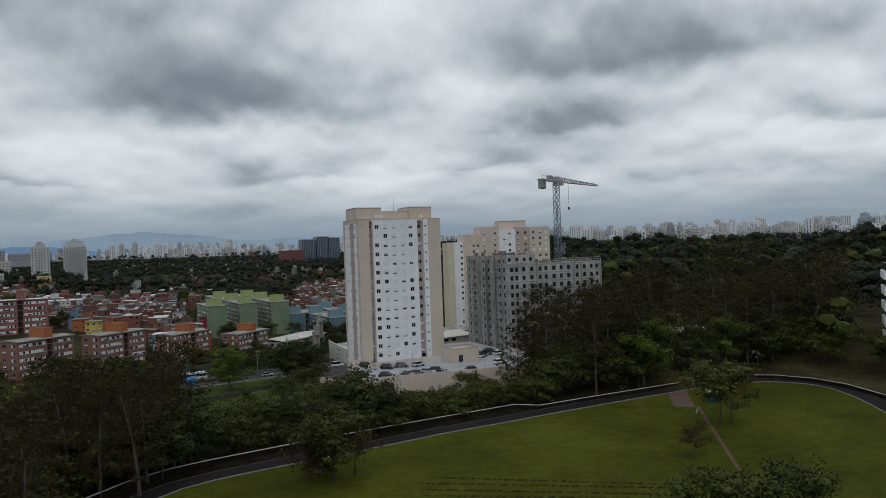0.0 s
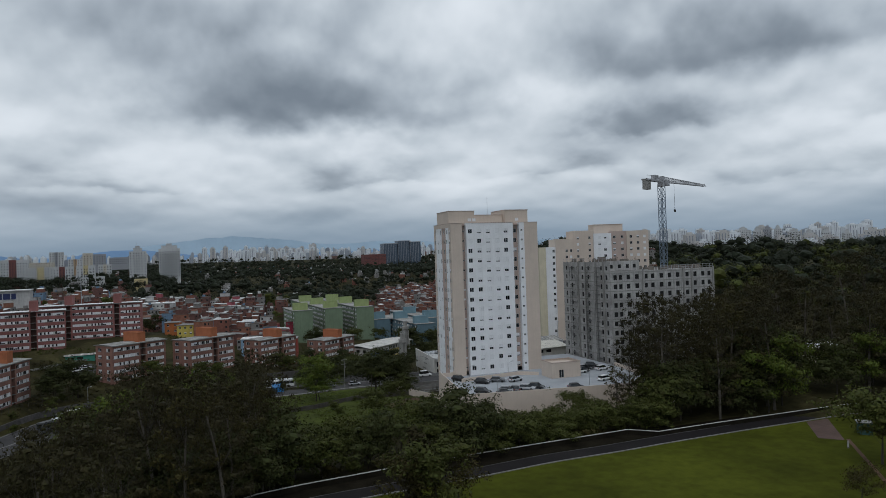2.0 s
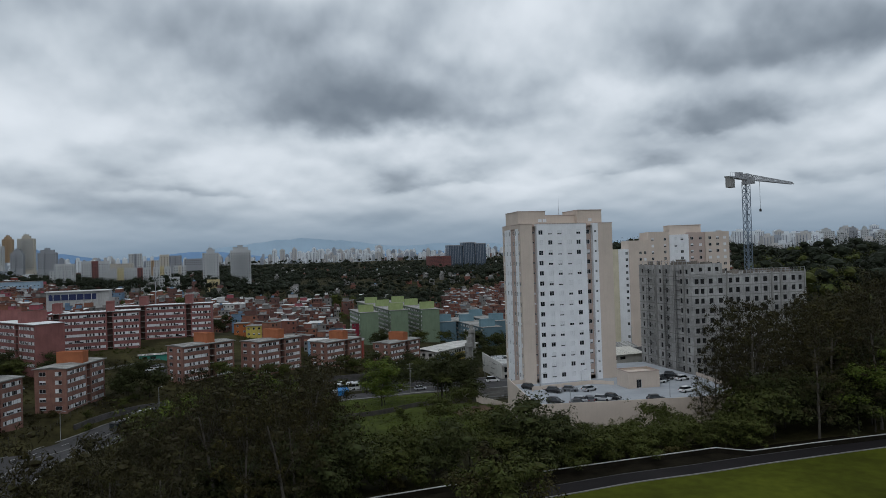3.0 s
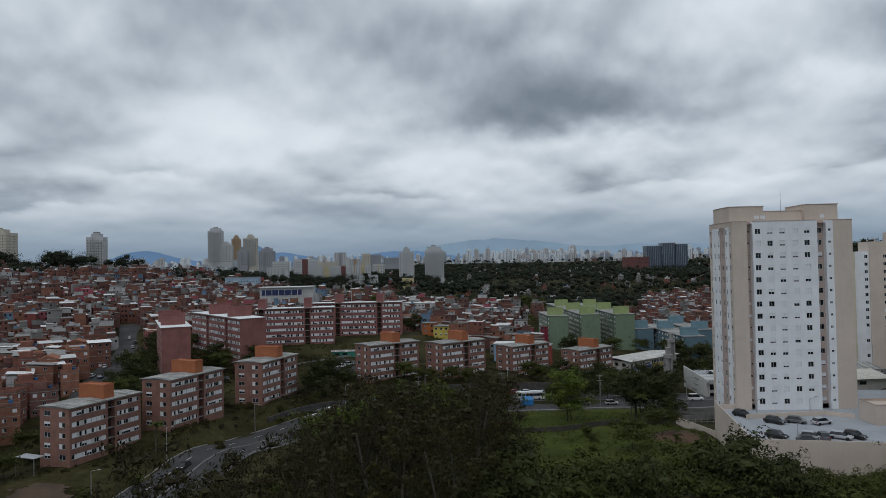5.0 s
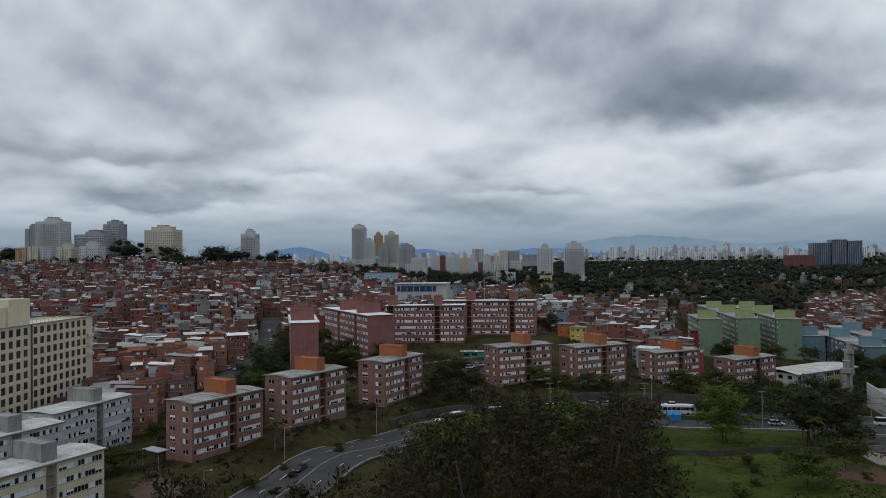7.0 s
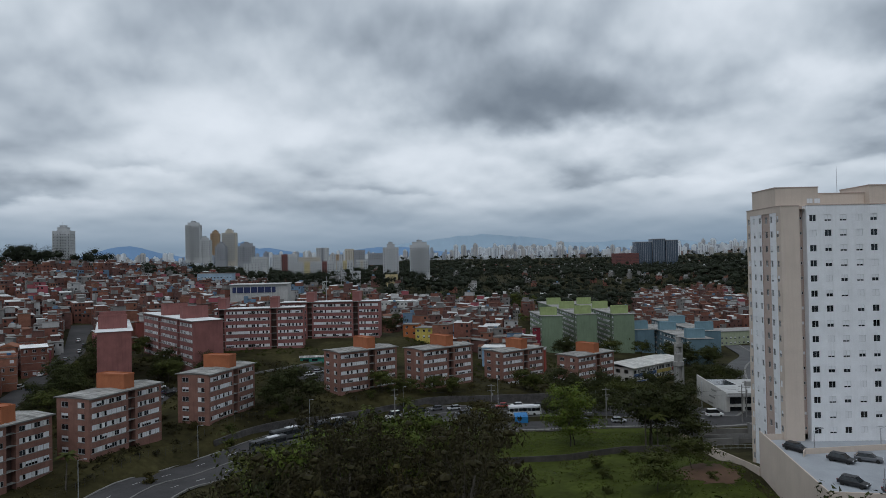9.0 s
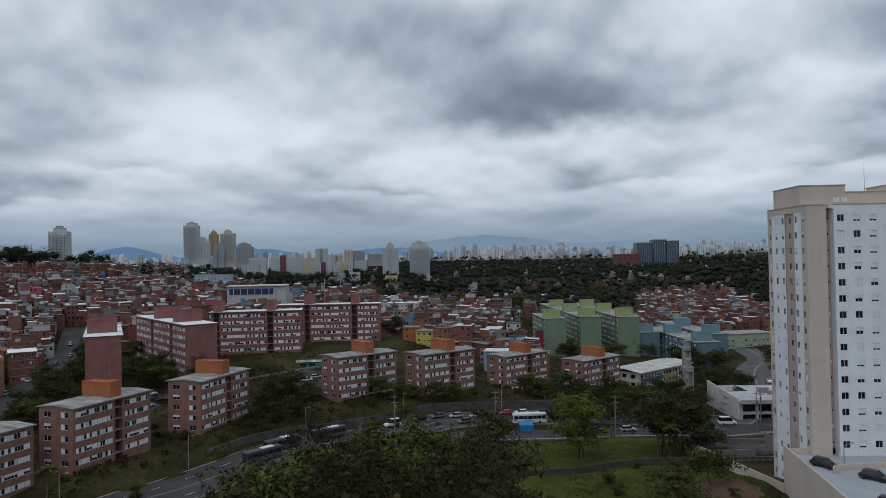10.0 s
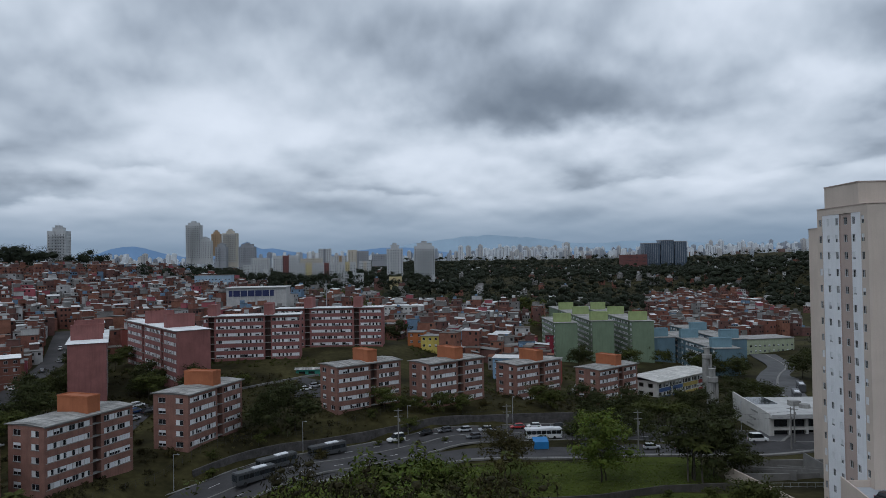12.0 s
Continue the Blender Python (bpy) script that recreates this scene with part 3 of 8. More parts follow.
def housing_block(name, m, label, group, L=22.5, W=10.0, storeys=5, wall=None, tank=None, roof=None, slot=None, spandrel=None, end_cols=2, tanks=(0.56,), tank_h=3.9, sh=2.62, unit=1.45, seed=1, faces="front", base=1.2, flat=False, tank_w=0.9):
    """A long slab of flats: ribbon windows to the front, slots for the stairs, blank or windowed end walls, a tank house over each slot."""
    rng = random.Random(seed)
    th = thing(name, m, label, "apartment building", group)
    H = storeys * sh + 0.35
    bm = bmesh.new()
    slots = [(t * L - 1.1, t * L + 1.1) for t in tanks]
    rows = [(s * sh + 0.95, s * sh + 2.12) for s in range(storeys)]
    x, fronts = 0.0, []
    for a, b in slots + [(L, L)]:
        w = a - x
        if w > 1:
            n = max(1, int((w - 0.9) / unit))
            pad = (w - n * unit) / 2
            cols = [(pad + i * unit, pad + (i + 1) * unit) for i in range(n)]
            for u0, side, holes_o in (((1, 0, 0), "front", (x, 0, 0)), ((-1, 0, 0), "back", (a, W, 0))):
                hs = facade(bm, holes_o, u0, w, -base, H, cols if faces in (side, "both") else [], rows if faces in (side, "both") else [], 0.14)
                fronts.append((hs, holes_o, u0))
        if b > a:
            for y0, y1 in ((0.0, 1.4), (W - 1.4, W)):
                quad(bm, (a, y0, -base), (a, y1, -base), (a, y1, H), (a, y0, H), 0)
                quad(bm, (b, y1, -base), (b, y0, -base), (b, y0, H), (b, y1, H), 0)
            # slot backs take the darker slot colour, shade painted into the recess
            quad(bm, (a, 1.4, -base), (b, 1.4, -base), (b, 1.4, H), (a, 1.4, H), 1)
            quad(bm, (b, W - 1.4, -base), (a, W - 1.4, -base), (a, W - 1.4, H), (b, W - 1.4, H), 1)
        x = b
    ecols = [(W * (k + 0.5) / end_cols - 1.05, W * (k + 0.5) / end_cols + 1.05) for k in range(end_cols)] if end_cols else []
    erows = [(s * sh + 0.9, s * sh + 2.15) for s in range(storeys)] if end_cols else []
    e1 = facade(bm, (0, W, 0), (0, -1, 0), W, -base, H, ecols, erows, 0.14)
    facade(bm, (L, 0, 0), (0, 1, 0), W, -base, H, [], [])
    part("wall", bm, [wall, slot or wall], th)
    for holes, o, u in fronts:
        fill(holes, o, u, th, ["panel", "panel", "left", "right", "shut", "shut", "half", "open"], rng, 0.08)
    for holes, o, u in ((e1, (0, W, 0), (0, -1, 0)),):
        fill(holes, o, u, th, ["open", "curtain", "left", "half"], rng, 0.08)
        for r, c, a, z, w, h in holes:
            bm = bmesh.new()
            box(bm, -w / 2 - 0.12, -0.08, -0.06, w / 2 + 0.12, 0.04, 0.06)
            WINDOWS.setdefault(("sill", round(w, 2)), mesh_of("sill", bm, M_KERB))
            obj("sill", WINDOWS[("sill", round(w, 2))], th, on_wall(o, u, a, z - h / 2 - 0.06, 0.0))
    # thin pale bands round the slab under the ribbons
    bm = bmesh.new()
    for s in range(storeys):
        ring = [(0.3, -0.07), (L - 0.3, -0.07), (L - 0.3, W + 0.07), (0.3, W + 0.07)]
        lo = [bm.verts.new((p, q, s * sh + 0.82)) for p, q in ring]
        hi = [bm.verts.new((p, q, s * sh + 0.93)) for p, q in ring]
        for k in range(4):
            bm.faces.new((lo[k], lo[(k + 1) % 4], hi[(k + 1) % 4], hi[k]))
        bm.faces.new(hi)
        bm.faces.new(lo[::-1])
    bands = bm
    part("sill_band", bands, spandrel or M_CONC, th)
    # one folded sheet roof with standing ribs
    rise = 0.0 if flat else 0.4
    bm = bmesh.new()
    n = int((L + 0.7) / 0.8)
    prev = None
    for i in range(n + 1):
        px, k = -0.35 + (L + 0.7) * i / n, 0.10 if i % 2 else 0.0
        row = [bm.verts.new((px, y, z)) for y, z in ((-0.55, H + 0.03), (-0.55, H + 0.10 + k), (W / 2, H + 0.10 + k + rise), (W + 0.55, H + 0.10 + k), (W + 0.55, H + 0.03))]
        if prev:
            for q in range(4):
                bm.faces.new((prev[q], row[q], row[q + 1], prev[q + 1]))
        prev = row
    part("roof", bm, roof or M_ROOF, th)
    bm = bmesh.new()
    box(bm, -0.4, -0.62, H - 0.12, L + 0.4, -0.5, H + 0.2)
    box(bm, -0.4, W + 0.5, H - 0.12, L + 0.4, W + 0.62, H + 0.2)
    for x0 in (-0.02, L - 0.03):
        vs = [(x0, -0.5, H - 0.05), (x0, W + 0.5, H - 0.05), (x0, W + 0.5, H + 0.08), (x0, W / 2, H + 0.08 + rise), (x0, -0.5, H + 0.08)]
        A = [bm.verts.new(v) for v in vs]
        B = [bm.verts.new((v[0] + 0.05, v[1], v[2])) for v in vs]
        bm.faces.new(A[::-1])
        bm.faces.new(B)
        for k in range(5):
            bm.faces.new((A[k], A[(k + 1) % 5], B[(k + 1) % 5], B[k]))
    part("fascia", bm, M_KERB, th, "pale fascia board")
    for a, b in slots:
        bm = bmesh.new()
        y0, y1 = W * (1 - tank_w), W - 0.3
        x0, x1, zt = a - 0.35, b + 0.75, H + tank_h
        box(bm, x0, y0, H - 0.3, x1, y1, zt - 0.35)
        box(bm, x0 - 0.08, y0 - 0.08, zt - 0.35, x1 + 0.08, y1 + 0.08, zt - 0.22)
        for k in ((x0, y0, x1, y0 + 0.2), (x0, y1 - 0.2, x1, y1), (x0, y0 + 0.2, x0 + 0.2, y1 - 0.2), (x1 - 0.2, y0 + 0.2, x1, y1 - 0.2)):
            box(bm, k[0], k[1], zt - 0.22, k[2], k[3], zt)
        part("tank_house", bm, tank or wall, th, "rendered water tank house on the roof")
    return th


def placed(tx, ty, tz, ang):
    return pose(tx, ty, tz, 0, 0, ang)


BROWN = [(-87.97, 202.2, -4.6, 70.5), (-73.5, 226.1, -2.0, 70.5), (-56.7, 256.0, -1.75, 74.0), (-27.2, 291.7, -1.1, 39.3), (-0.8, 300.5, -1.9, 40.5), (27.8, 329.2, -7.0, 39.3), (55.9, 328.6, -9.0, 41.3)]
first = None
for i, (bx, by, bz, ba) in enumerate(BROWN):
    if first is None:
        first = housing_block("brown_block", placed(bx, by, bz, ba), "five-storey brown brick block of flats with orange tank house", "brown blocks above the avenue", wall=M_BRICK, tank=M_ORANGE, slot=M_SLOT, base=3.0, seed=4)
    else:
        copy_thing(first, placed(bx, by, bz, ba))

# maroon slabs higher up the slope
MAROON = [(-88.0, 351.2, 6.3, 9.3, 36.0), (-70.0, 386.0, 6.6, 0.5, 46.0)]
for i, (bx, by, bz, ba, ln) in enumerate(MAROON):
    housing_block("maroon_block", placed(bx, by, bz, ba), "six-storey maroon slab of flats with white roof sheets", "maroon slabs on the slope", L=ln, W=10, storeys=6, flat=True, wall=M_MAUVE, tank=M_MAUVE, slot=M_SLOT, roof=M_ROOF_WHITE, tanks=(0.08, 0.66) if i == 0 else (0.30, 0.76), end_cols=0, tank_h=4.5, base=3, seed=20 + i, sh=2.72)
housing_block("maroon_block", placed(-118.5, 354.5, 5.3, -51), "six-storey maroon slab of flats with blank end wall", "maroon slabs on the slope", L=61, W=10.6, storeys=6, flat=True, wall=M_MAUVE, tank=M_MAUVE, slot=M_SLOT, roof=M_ROOF_WHITE, tanks=(0.36, 0.74), end_cols=0, tank_h=4.5, base=8, seed=23, sh=2.72)
housing_block("maroon_block", placed(-91.4, 285.5, 4.6, 116.5), "six-storey maroon slab of flats seen end on", "maroon slabs on the slope", L=42, W=9.8, storeys=6, flat=True, wall=M_MAUVE, tank=M_MAUVE, slot=M_SLOT, roof=M_ROOF_WHITE, tanks=(0.28, 0.75), end_cols=0, tank_h=4.5, base=3, seed=24, sh=2.72)

# grey and pale yellow blocks beside the avenue
M_PALEROOF = mat("pale_fibre_roof", (0.50, 0.495, 0.475), ribs=0.2, rough=0.9, var=0.3, scale=0.25, streak=0.35, fine=3)
housing_block("grey_block", placed(-126.5, 201.0, -8.3, 86), "five-storey grey rendered block of flats with concrete tank house", "grey blocks beside the avenue", L=27, wall=M_GREYWALL, tank=M_CONC, slot=M_CONC, base=3, seed=31, unit=1.6, roof=M_PALEROOF)
housing_block("grey_block", placed(-122.0, 168.5, -8.3, 80), "five-storey grey rendered block of flats with stained roof", "grey blocks beside the avenue", L=26, wall=M_GREYWALL, tank=M_CONC, slot=M_CONC, base=3, seed=32, unit=1.6, roof=M_PALEROOF)
housing_block("yellow_block", placed(-98.5, 152.3, -9.2, 77.5), "five-storey pale yellow block of flats with concrete tank house", "grey blocks beside the avenue", L=26.5, wall=M_YELLOWWALL, tank=M_CONC, slot=M_BEIGE_DARK, base=3, seed=33, unit=1.6, roof=M_PALEROOF)

# green and blue slabs
def slab_row(name, spots, label, group, wall, tank, L, storeys, seed, tanks=(0.3, 0.72), sh=2.7, faces="back"):
    f0 = None
    for (bx, by, bz, ba) in spots:
        if f0 is None:
            f0 = housing_block(name, placed(bx, by, bz, ba), label, group, L=L, W=11, storeys=storeys, wall=wall, tank=tank, slot=M_SLOT, tanks=tanks, flat=True, end_cols=0, tank_h=4.4, tank_w=0.82, base=4, seed=seed, sh=sh, spandrel=M_CONC, faces=faces, unit=2.2)
        else:
            copy_thing(f0, placed(bx, by, bz, ba))


GREEN_AT = [(67.2, 434.3), (86.6, 440.4), (105.6, 437.0)]
slab_row("green_block", [(x - 2.2 * k, y + 39.0 * k, -8.3, 93.5) for k in range(2) for x, y in (GREEN_AT if k < 1 else GREEN_AT[1:])], "seven-storey sage green slab of flats with lime tank house", "green slabs", M_GREEN, M_GREEN_L, 36, 7, 41, tanks=(0.15,))
slab_row("green_block", [(x - 4.4, y + 78.0, -8.3, 93.5) for x, y in GREEN_AT[1:]], "sage green slab of flats at the far end of its row", "green slabs", M_GREEN, M_GREEN_L, 36, 7, 42, tanks=(0.13,), faces="none")
slab_row("blue_block", [(132.0, 397.5, -11.9, 93.0), (130.5, 435.5, -11.9, 93.0), (148.8, 431.4, -11.9, 93.0), (146.8, 469.4, -11.9, 93.0), (117.7, 442.8, -11.9, 93.0), (116.0, 481.0, -11.9, 93.0)], "five-storey slate blue slab of flats with pale blue tank house", "blue slabs", M_BLUE, M_BLUE_L, 36, 5, 43, tanks=(0.16,))


def build_cream():
    th = thing("cream_building", pose(-156.1, 202.6, -10, 0, 0, 100.5), "tall cream apartment building with rows of brown windows", "apartment building")
    rng = random.Random(5)
    bm = bmesh.new()
    H, L, W = 35.0, 61.0, 18.0
    cols = [(0.9 + i * 3.3, 2.85 + i * 3.3) for i in range(8)] + [(28.6 + i * 3.3, 30.55 + i * 3.3) for i in range(9)]
    rows = [(32.05 - 3.25 * s, 34.2 - 3.25 * s) for s in range(9, -1, -1)]
    h = facade(bm, (0, 0, 0), (1, 0, 0), L, -2, H, cols, rows, 0.3)
    h2 = facade(bm, (0, W, 0), (0, -1, 0), W, -2, H, [(2, 4), (7, 9), (12, 14)], rows, 0.3)
    facade(bm, (L, 0, 0), (0, 1, 0), W, -2, H, [], [])
    facade(bm, (L, W, 0), (-1, 0, 0), L, -2, H, [], [])
    quad(bm, (0, 0, H - 0.6), (L, 0, H - 0.6), (L, W, H - 0.6), (0, W, H - 0.6))
    part("wall", bm, M_CREAM, th)
    bm = bmesh.new()
    box(bm, -0.975, -0.02, -1.075, 0.975, 0.04, 1.075)
    for k in (-0.33, 0.33):
        box(bm, k - 0.03, -0.05, -1.07, k + 0.03, -0.02, 1.07)
    box(bm, -0.97, -0.05, 0.2, 0.97, -0.02, 0.27)
    pane = mesh_of("window", bm, mat("brown_lattice_window", (0.055, 0.043, 0.028), rough=0.35, var=0.4, scale=1.5, rand=0.4))
    for holes, o, u in ((h, (0, 0, 0), (1, 0, 0)), (h2, (0, W, 0), (0, -1, 0))):
        for r, c, a, z, w, hh in holes:
            obj("window", pane, th, on_wall(o, u, a, z, 0.2))
    for k in range(3):
        bm = bmesh.new()
        box(bm, 57.6, -0.8, 21.6 + k * 3.25, 60.8, -0.03, 22.7 + k * 3.25)
        part("balcony", bm, M_CREAM, th)
    # dark strip along the joint between the two bays
    bm = bmesh.new()
    box(bm, 27.2, -0.15, -2, 28.0, -0.03, H)
    part("downpipe", bm, mat("dark_joint", (0.10, 0.09, 0.075), var=0.3), th, "dark vertical joint down the wall")
    for x0, x1, y0, y1, zt in ((14, 25, 6, 14, 40.5), (25.03, 35, 5.4, 14, 42.8)):
        bm = bmesh.new()
        box(bm, x0, y0, H - 0.6, x1, y1, zt)
        part("roof_house", bm, M_CREAM, th)
    bm = bmesh.new()
    box(bm, 0, -0.5, H, L, 0.2, H + 0.22)
    part("cornice", bm, M_CONC, th)
    bm = bmesh.new()
    for i in range(30):
        bar(bm, (i * 2 + 0.5, 0.3, H + 0.2), (i * 2 + 0.5, 0.3, H + 1.3), 0.05)
    bar(bm, (0, 0.3, H + 1.3), (L, 0.3, H + 1.3), 0.06)
    part("railing", bm, M_STEEL, th)


build_cream()

# ---- beige tower on its parking deck ----
M_OFFWHITE = mat("offwhite_render", (0.50, 0.49, 0.46), rough=0.88, var=0.15, streak=0.35, dirt=(0.2, 0.18, 0.15))
TX0, TX1, TY0, TY1, TZ0, TZ1 = 70.0, 97.0, 196.0, 210.9, 7.4, 50.4
ROWZ = [9.5 + 2.757 * i for i in range(15)]


def build_tower():
    th = thing("apartment_tower", pose(0, 0, 0), "fifteen-storey white and beige apartment tower on a parking deck", "apartment tower")
    rng = random.Random(11)
    X = [TX0, 73.4, 74.5, 89.0, 91.1, TX1]
    F, R = TY0, TY0 + 1.5
    G = TY0 + 0.35
    WS = 92.7
    rows = [(z - 0.6, z + 0.6) for z in ROWZ]
    small = [(z - 0.2, z + 0.35) for z in ROWZ]
    top = TZ1
    wn = []
    bm = bmesh.new()
    # wings, beige, project beside two recesses
    facade(bm, (X[0], G, 0), (1, 0, 0), X[1] - X[0], TZ0, top, [], [])
    facade(bm, (WS, G, 0), (1, 0, 0), X[5] - WS, TZ0, top, [], [])
    quad(bm, (X[1], G, TZ0), (X[1], R, TZ0), (X[1], R, top), (X[1], G, top))
    facade(bm, (X[5], G, 0), (0, 1, 0), TY1 - G, TZ0, top, [], [])
    facade(bm, (X[5], TY1, 0), (-1, 0, 0), X[5] - X[0], TZ0, top, [], [])
    # left side: beige ends beside the coloured bays, which run down past the deck
    side = [(ROWZ[0] - 2.757 * i - 0.6, ROWZ[0] - 2.757 * i + 0.6) for i in range(4, 0, -1)] + rows
    for y1, y0, yc in ((TY1, F + 13.3, 209.95), (F + 2.2, G, 197.7)):
        h = facade(bm, (X[0], y1, 0), (0, -1, 0), y1 - y0, -6, top, [(y1 - yc - 0.42, y1 - yc + 0.42)], side, 0.12)
        wn.append((h, (X[0], y1, 0), (0, -1, 0), ["open", "shut", "half", "open"]))
    quad(bm, (X[0], F + 13.3, top - 1.1), (X[0], F + 2.2, top - 1.1), (X[0], F + 2.2, top), (X[0], F + 13.3, top))
    quad(bm, (X[0], G, top - 0.6), (X[5], G, top - 0.6), (X[5], TY1, top - 0.6), (X[0], TY1, top - 0.6))
    quad(bm, (X[2], F, top - 0.61), (X[3], F, top - 0.61), (X[3], G, top - 0.61), (X[2], G, top - 0.61))
    part("beige_wall", bm, M_BEIGE, th)
    bm = bmesh.new()
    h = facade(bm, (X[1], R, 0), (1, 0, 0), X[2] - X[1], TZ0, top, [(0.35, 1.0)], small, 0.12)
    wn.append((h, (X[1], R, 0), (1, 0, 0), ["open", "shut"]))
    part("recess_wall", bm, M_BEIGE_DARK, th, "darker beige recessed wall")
    bm = bmesh.new()
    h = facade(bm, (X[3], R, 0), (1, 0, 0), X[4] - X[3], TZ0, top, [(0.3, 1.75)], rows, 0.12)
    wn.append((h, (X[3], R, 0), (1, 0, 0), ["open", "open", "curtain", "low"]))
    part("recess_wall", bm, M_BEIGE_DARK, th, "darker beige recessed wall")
    bm = bmesh.new()
    yb = F + 8.2
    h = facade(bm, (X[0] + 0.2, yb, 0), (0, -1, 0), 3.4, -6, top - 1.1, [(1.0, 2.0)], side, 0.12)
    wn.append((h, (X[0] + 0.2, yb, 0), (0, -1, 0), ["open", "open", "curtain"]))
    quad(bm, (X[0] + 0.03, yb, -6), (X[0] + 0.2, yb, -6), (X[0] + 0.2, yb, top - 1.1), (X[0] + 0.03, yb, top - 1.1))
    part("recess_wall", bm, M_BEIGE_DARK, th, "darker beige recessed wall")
    bm = bmesh.new()
    cols = [(c - X[2] - 0.62, c - X[2] + 0.62) for c in (75.65, 78.4, 81.15, 84.0, 86.7)]
    h = facade(bm, (X[2], F, 0), (1, 0, 0), X[3] - X[2], TZ0, top, cols, rows, 0.12)
    wn.append((h, (X[2], F, 0), (1, 0, 0), None))
    quad(bm, (X[2], R, TZ0), (X[2], F, TZ0), (X[2], F, top), (X[2], R, top))
    quad(bm, (X[3], F, TZ0), (X[3], R, TZ0), (X[3], R, top), (X[3], F, top))
    h = facade(bm, (X[4], R, 0), (0, -1, 0), R - G, TZ0, top, [], small, 0.12)
    h = facade(bm, (X[4], G - 0.03, 0), (1, 0, 0), WS - X[4], TZ0, top, [(0.5, 1.1)], small, 0.12)
    wn.append((h, (X[4], G - 0.03, 0), (1, 0, 0), ["open"]))
    h = []
    wn.append((h, (X[4], R, 0), (0, -1, 0), ["open"]))
    part("white_wall", bm, M_WHITE, th, "white rendered wall bay")
    for y1, w, cs in ((F + 13.3, 5.1, (1.8, 4.3)), (F + 4.8, 2.6, (0.6,))):
        bm = bmesh.new()
        h = facade(bm, (X[0] + 0.03, y1, 0), (0, -1, 0), w, -6, top - 1.1, [(c - 0.42, c + 0.42) for c in cs], side, 0.12)
        wn.append((h, (X[0] + 0.03, y1, 0), (0, -1, 0), ["open", "shut", "half", "open", "low"]))
        part("white_wall", bm, M_WHITE, th, "white rendered wall bay")
    for h, o, u, st in wn:
        if st:
            fill(h, o, u, th, st, rng, 0.1)
        else:
            for r, c, a, z, w, hh in h:
                s = "open" if c == 0 and r != 13 else rng.choice((["low", "half", "shut", "shut", "open"], ["low", "half", "shut", "open", "low"], ["shut", "low", "half", "shut", "open"], ["open", "shut", "half", "open"])[max(c, 1) - 1])
                obj("window", window_mesh(w, hh, s), th, on_wall(o, u, a, z, 0.1))
    bm = bmesh.new()
    t = top
    for a in ((TX0 - 0.08, G - 0.08, X[1], G + 0.25), (X[4], G - 0.08, TX1 + 0.08, G + 0.22), (X[2] - 0.05, F - 0.08, X[3] + 0.05, F + 0.25), (TX0 - 0.08, TY1 - 0.25, TX1 + 0.08, TY1 + 0.08), (TX0 - 0.08, G + 0.25, TX0 + 0.25, TY1 - 0.25), (TX1 - 0.25, G + 0.25, TX1 + 0.08, TY1 - 0.25)):
        box(bm, a[0], a[1], t, a[2], a[3], t + 0.12)
    part("parapet_cap", bm, M_BEIGE_DARK, th)
    y0 = F + 3.6
    for a in ((70.6, y0, 78.6, TY1 - 1.4, 54.0), (78.63, y0 + 1.6, 88.17, TY1 - 2.2, 52.9), (88.2, y0, 95.6, TY1 - 1.4, 54.2)):
        bm = bmesh.new()
        box(bm, a[0], a[1], t - 0.6, a[2], a[3], a[4])
        rh = part("roof_house", bm, M_BEIGE, th, "beige machine room on the roof")
        bm = bmesh.new()
        box(bm, a[0] - 0.1, a[1] - 0.1, a[4], a[2] + 0.1, a[3] + 0.1, a[4] + 0.16)
        part("cap", bm, M_BEIGE_DARK, rh)
    for x in (77.0, 78.4, 92.0):
        obj("window", window_mesh(1.1, 0.9, "shut"), th, pose(x, y0 - 0.04, 51.5))
    bm = bmesh.new()
    cyl(bm, (84.6, 204, 52.9), (84.6, 204, 58.5), 0.06, 0.02, 5)
    part("antenna", bm, M_STEEL, th)


build_tower()


def build_sister_block():
    """Plain rear block of the same estate, mostly behind the tower."""
    th = thing("apartment_block", pose(89.6, 246.7, -5), "plain beige apartment block standing behind the tower", "apartment building")
    bm = bmesh.new()
    h = facade(bm, (0, 0, 0), (1, 0, 0), 5, 0, 53.6, [(2, 3.2)], [(2 + 2.757 * i, 3.2 + 2.757 * i) for i in range(18)], 0.12)
    facade(bm, (5, 0, 0), (0, 1, 0), 6, 0, 53.6, [], [])
    facade(bm, (5, 6, 0), (-1, 0, 0), 5, 0, 53.6, [], [])
    facade(bm, (0, 6, 0), (0, -1, 0), 6, 0, 53.6, [], [])
    quad(bm, (0, 0, 53.2), (5, 0, 53.2), (5, 6, 53.2), (0, 6, 53.2))
    part("wall", bm, M_BEIGE, th)
    bm = bmesh.new()
    box(bm, -0.1, -0.1, 53.6, 5.1, 6.1, 53.75)
    part("parapet_cap", bm, M_BEIGE_DARK, th)
    fill(h, (0, 0, 0), (1, 0, 0), th, ["open", "half", "shut"], random.Random(3), 0.1)


build_sister_block()

DECK_Z = 7.55
DECK = [(60.6, 164.6), (94.1, 159.1), (112.0, 156.2), (117.5, 190.0), (117.5, 218), (97.05, 218), (97.05, 197.5), (65.8, 197.5)]


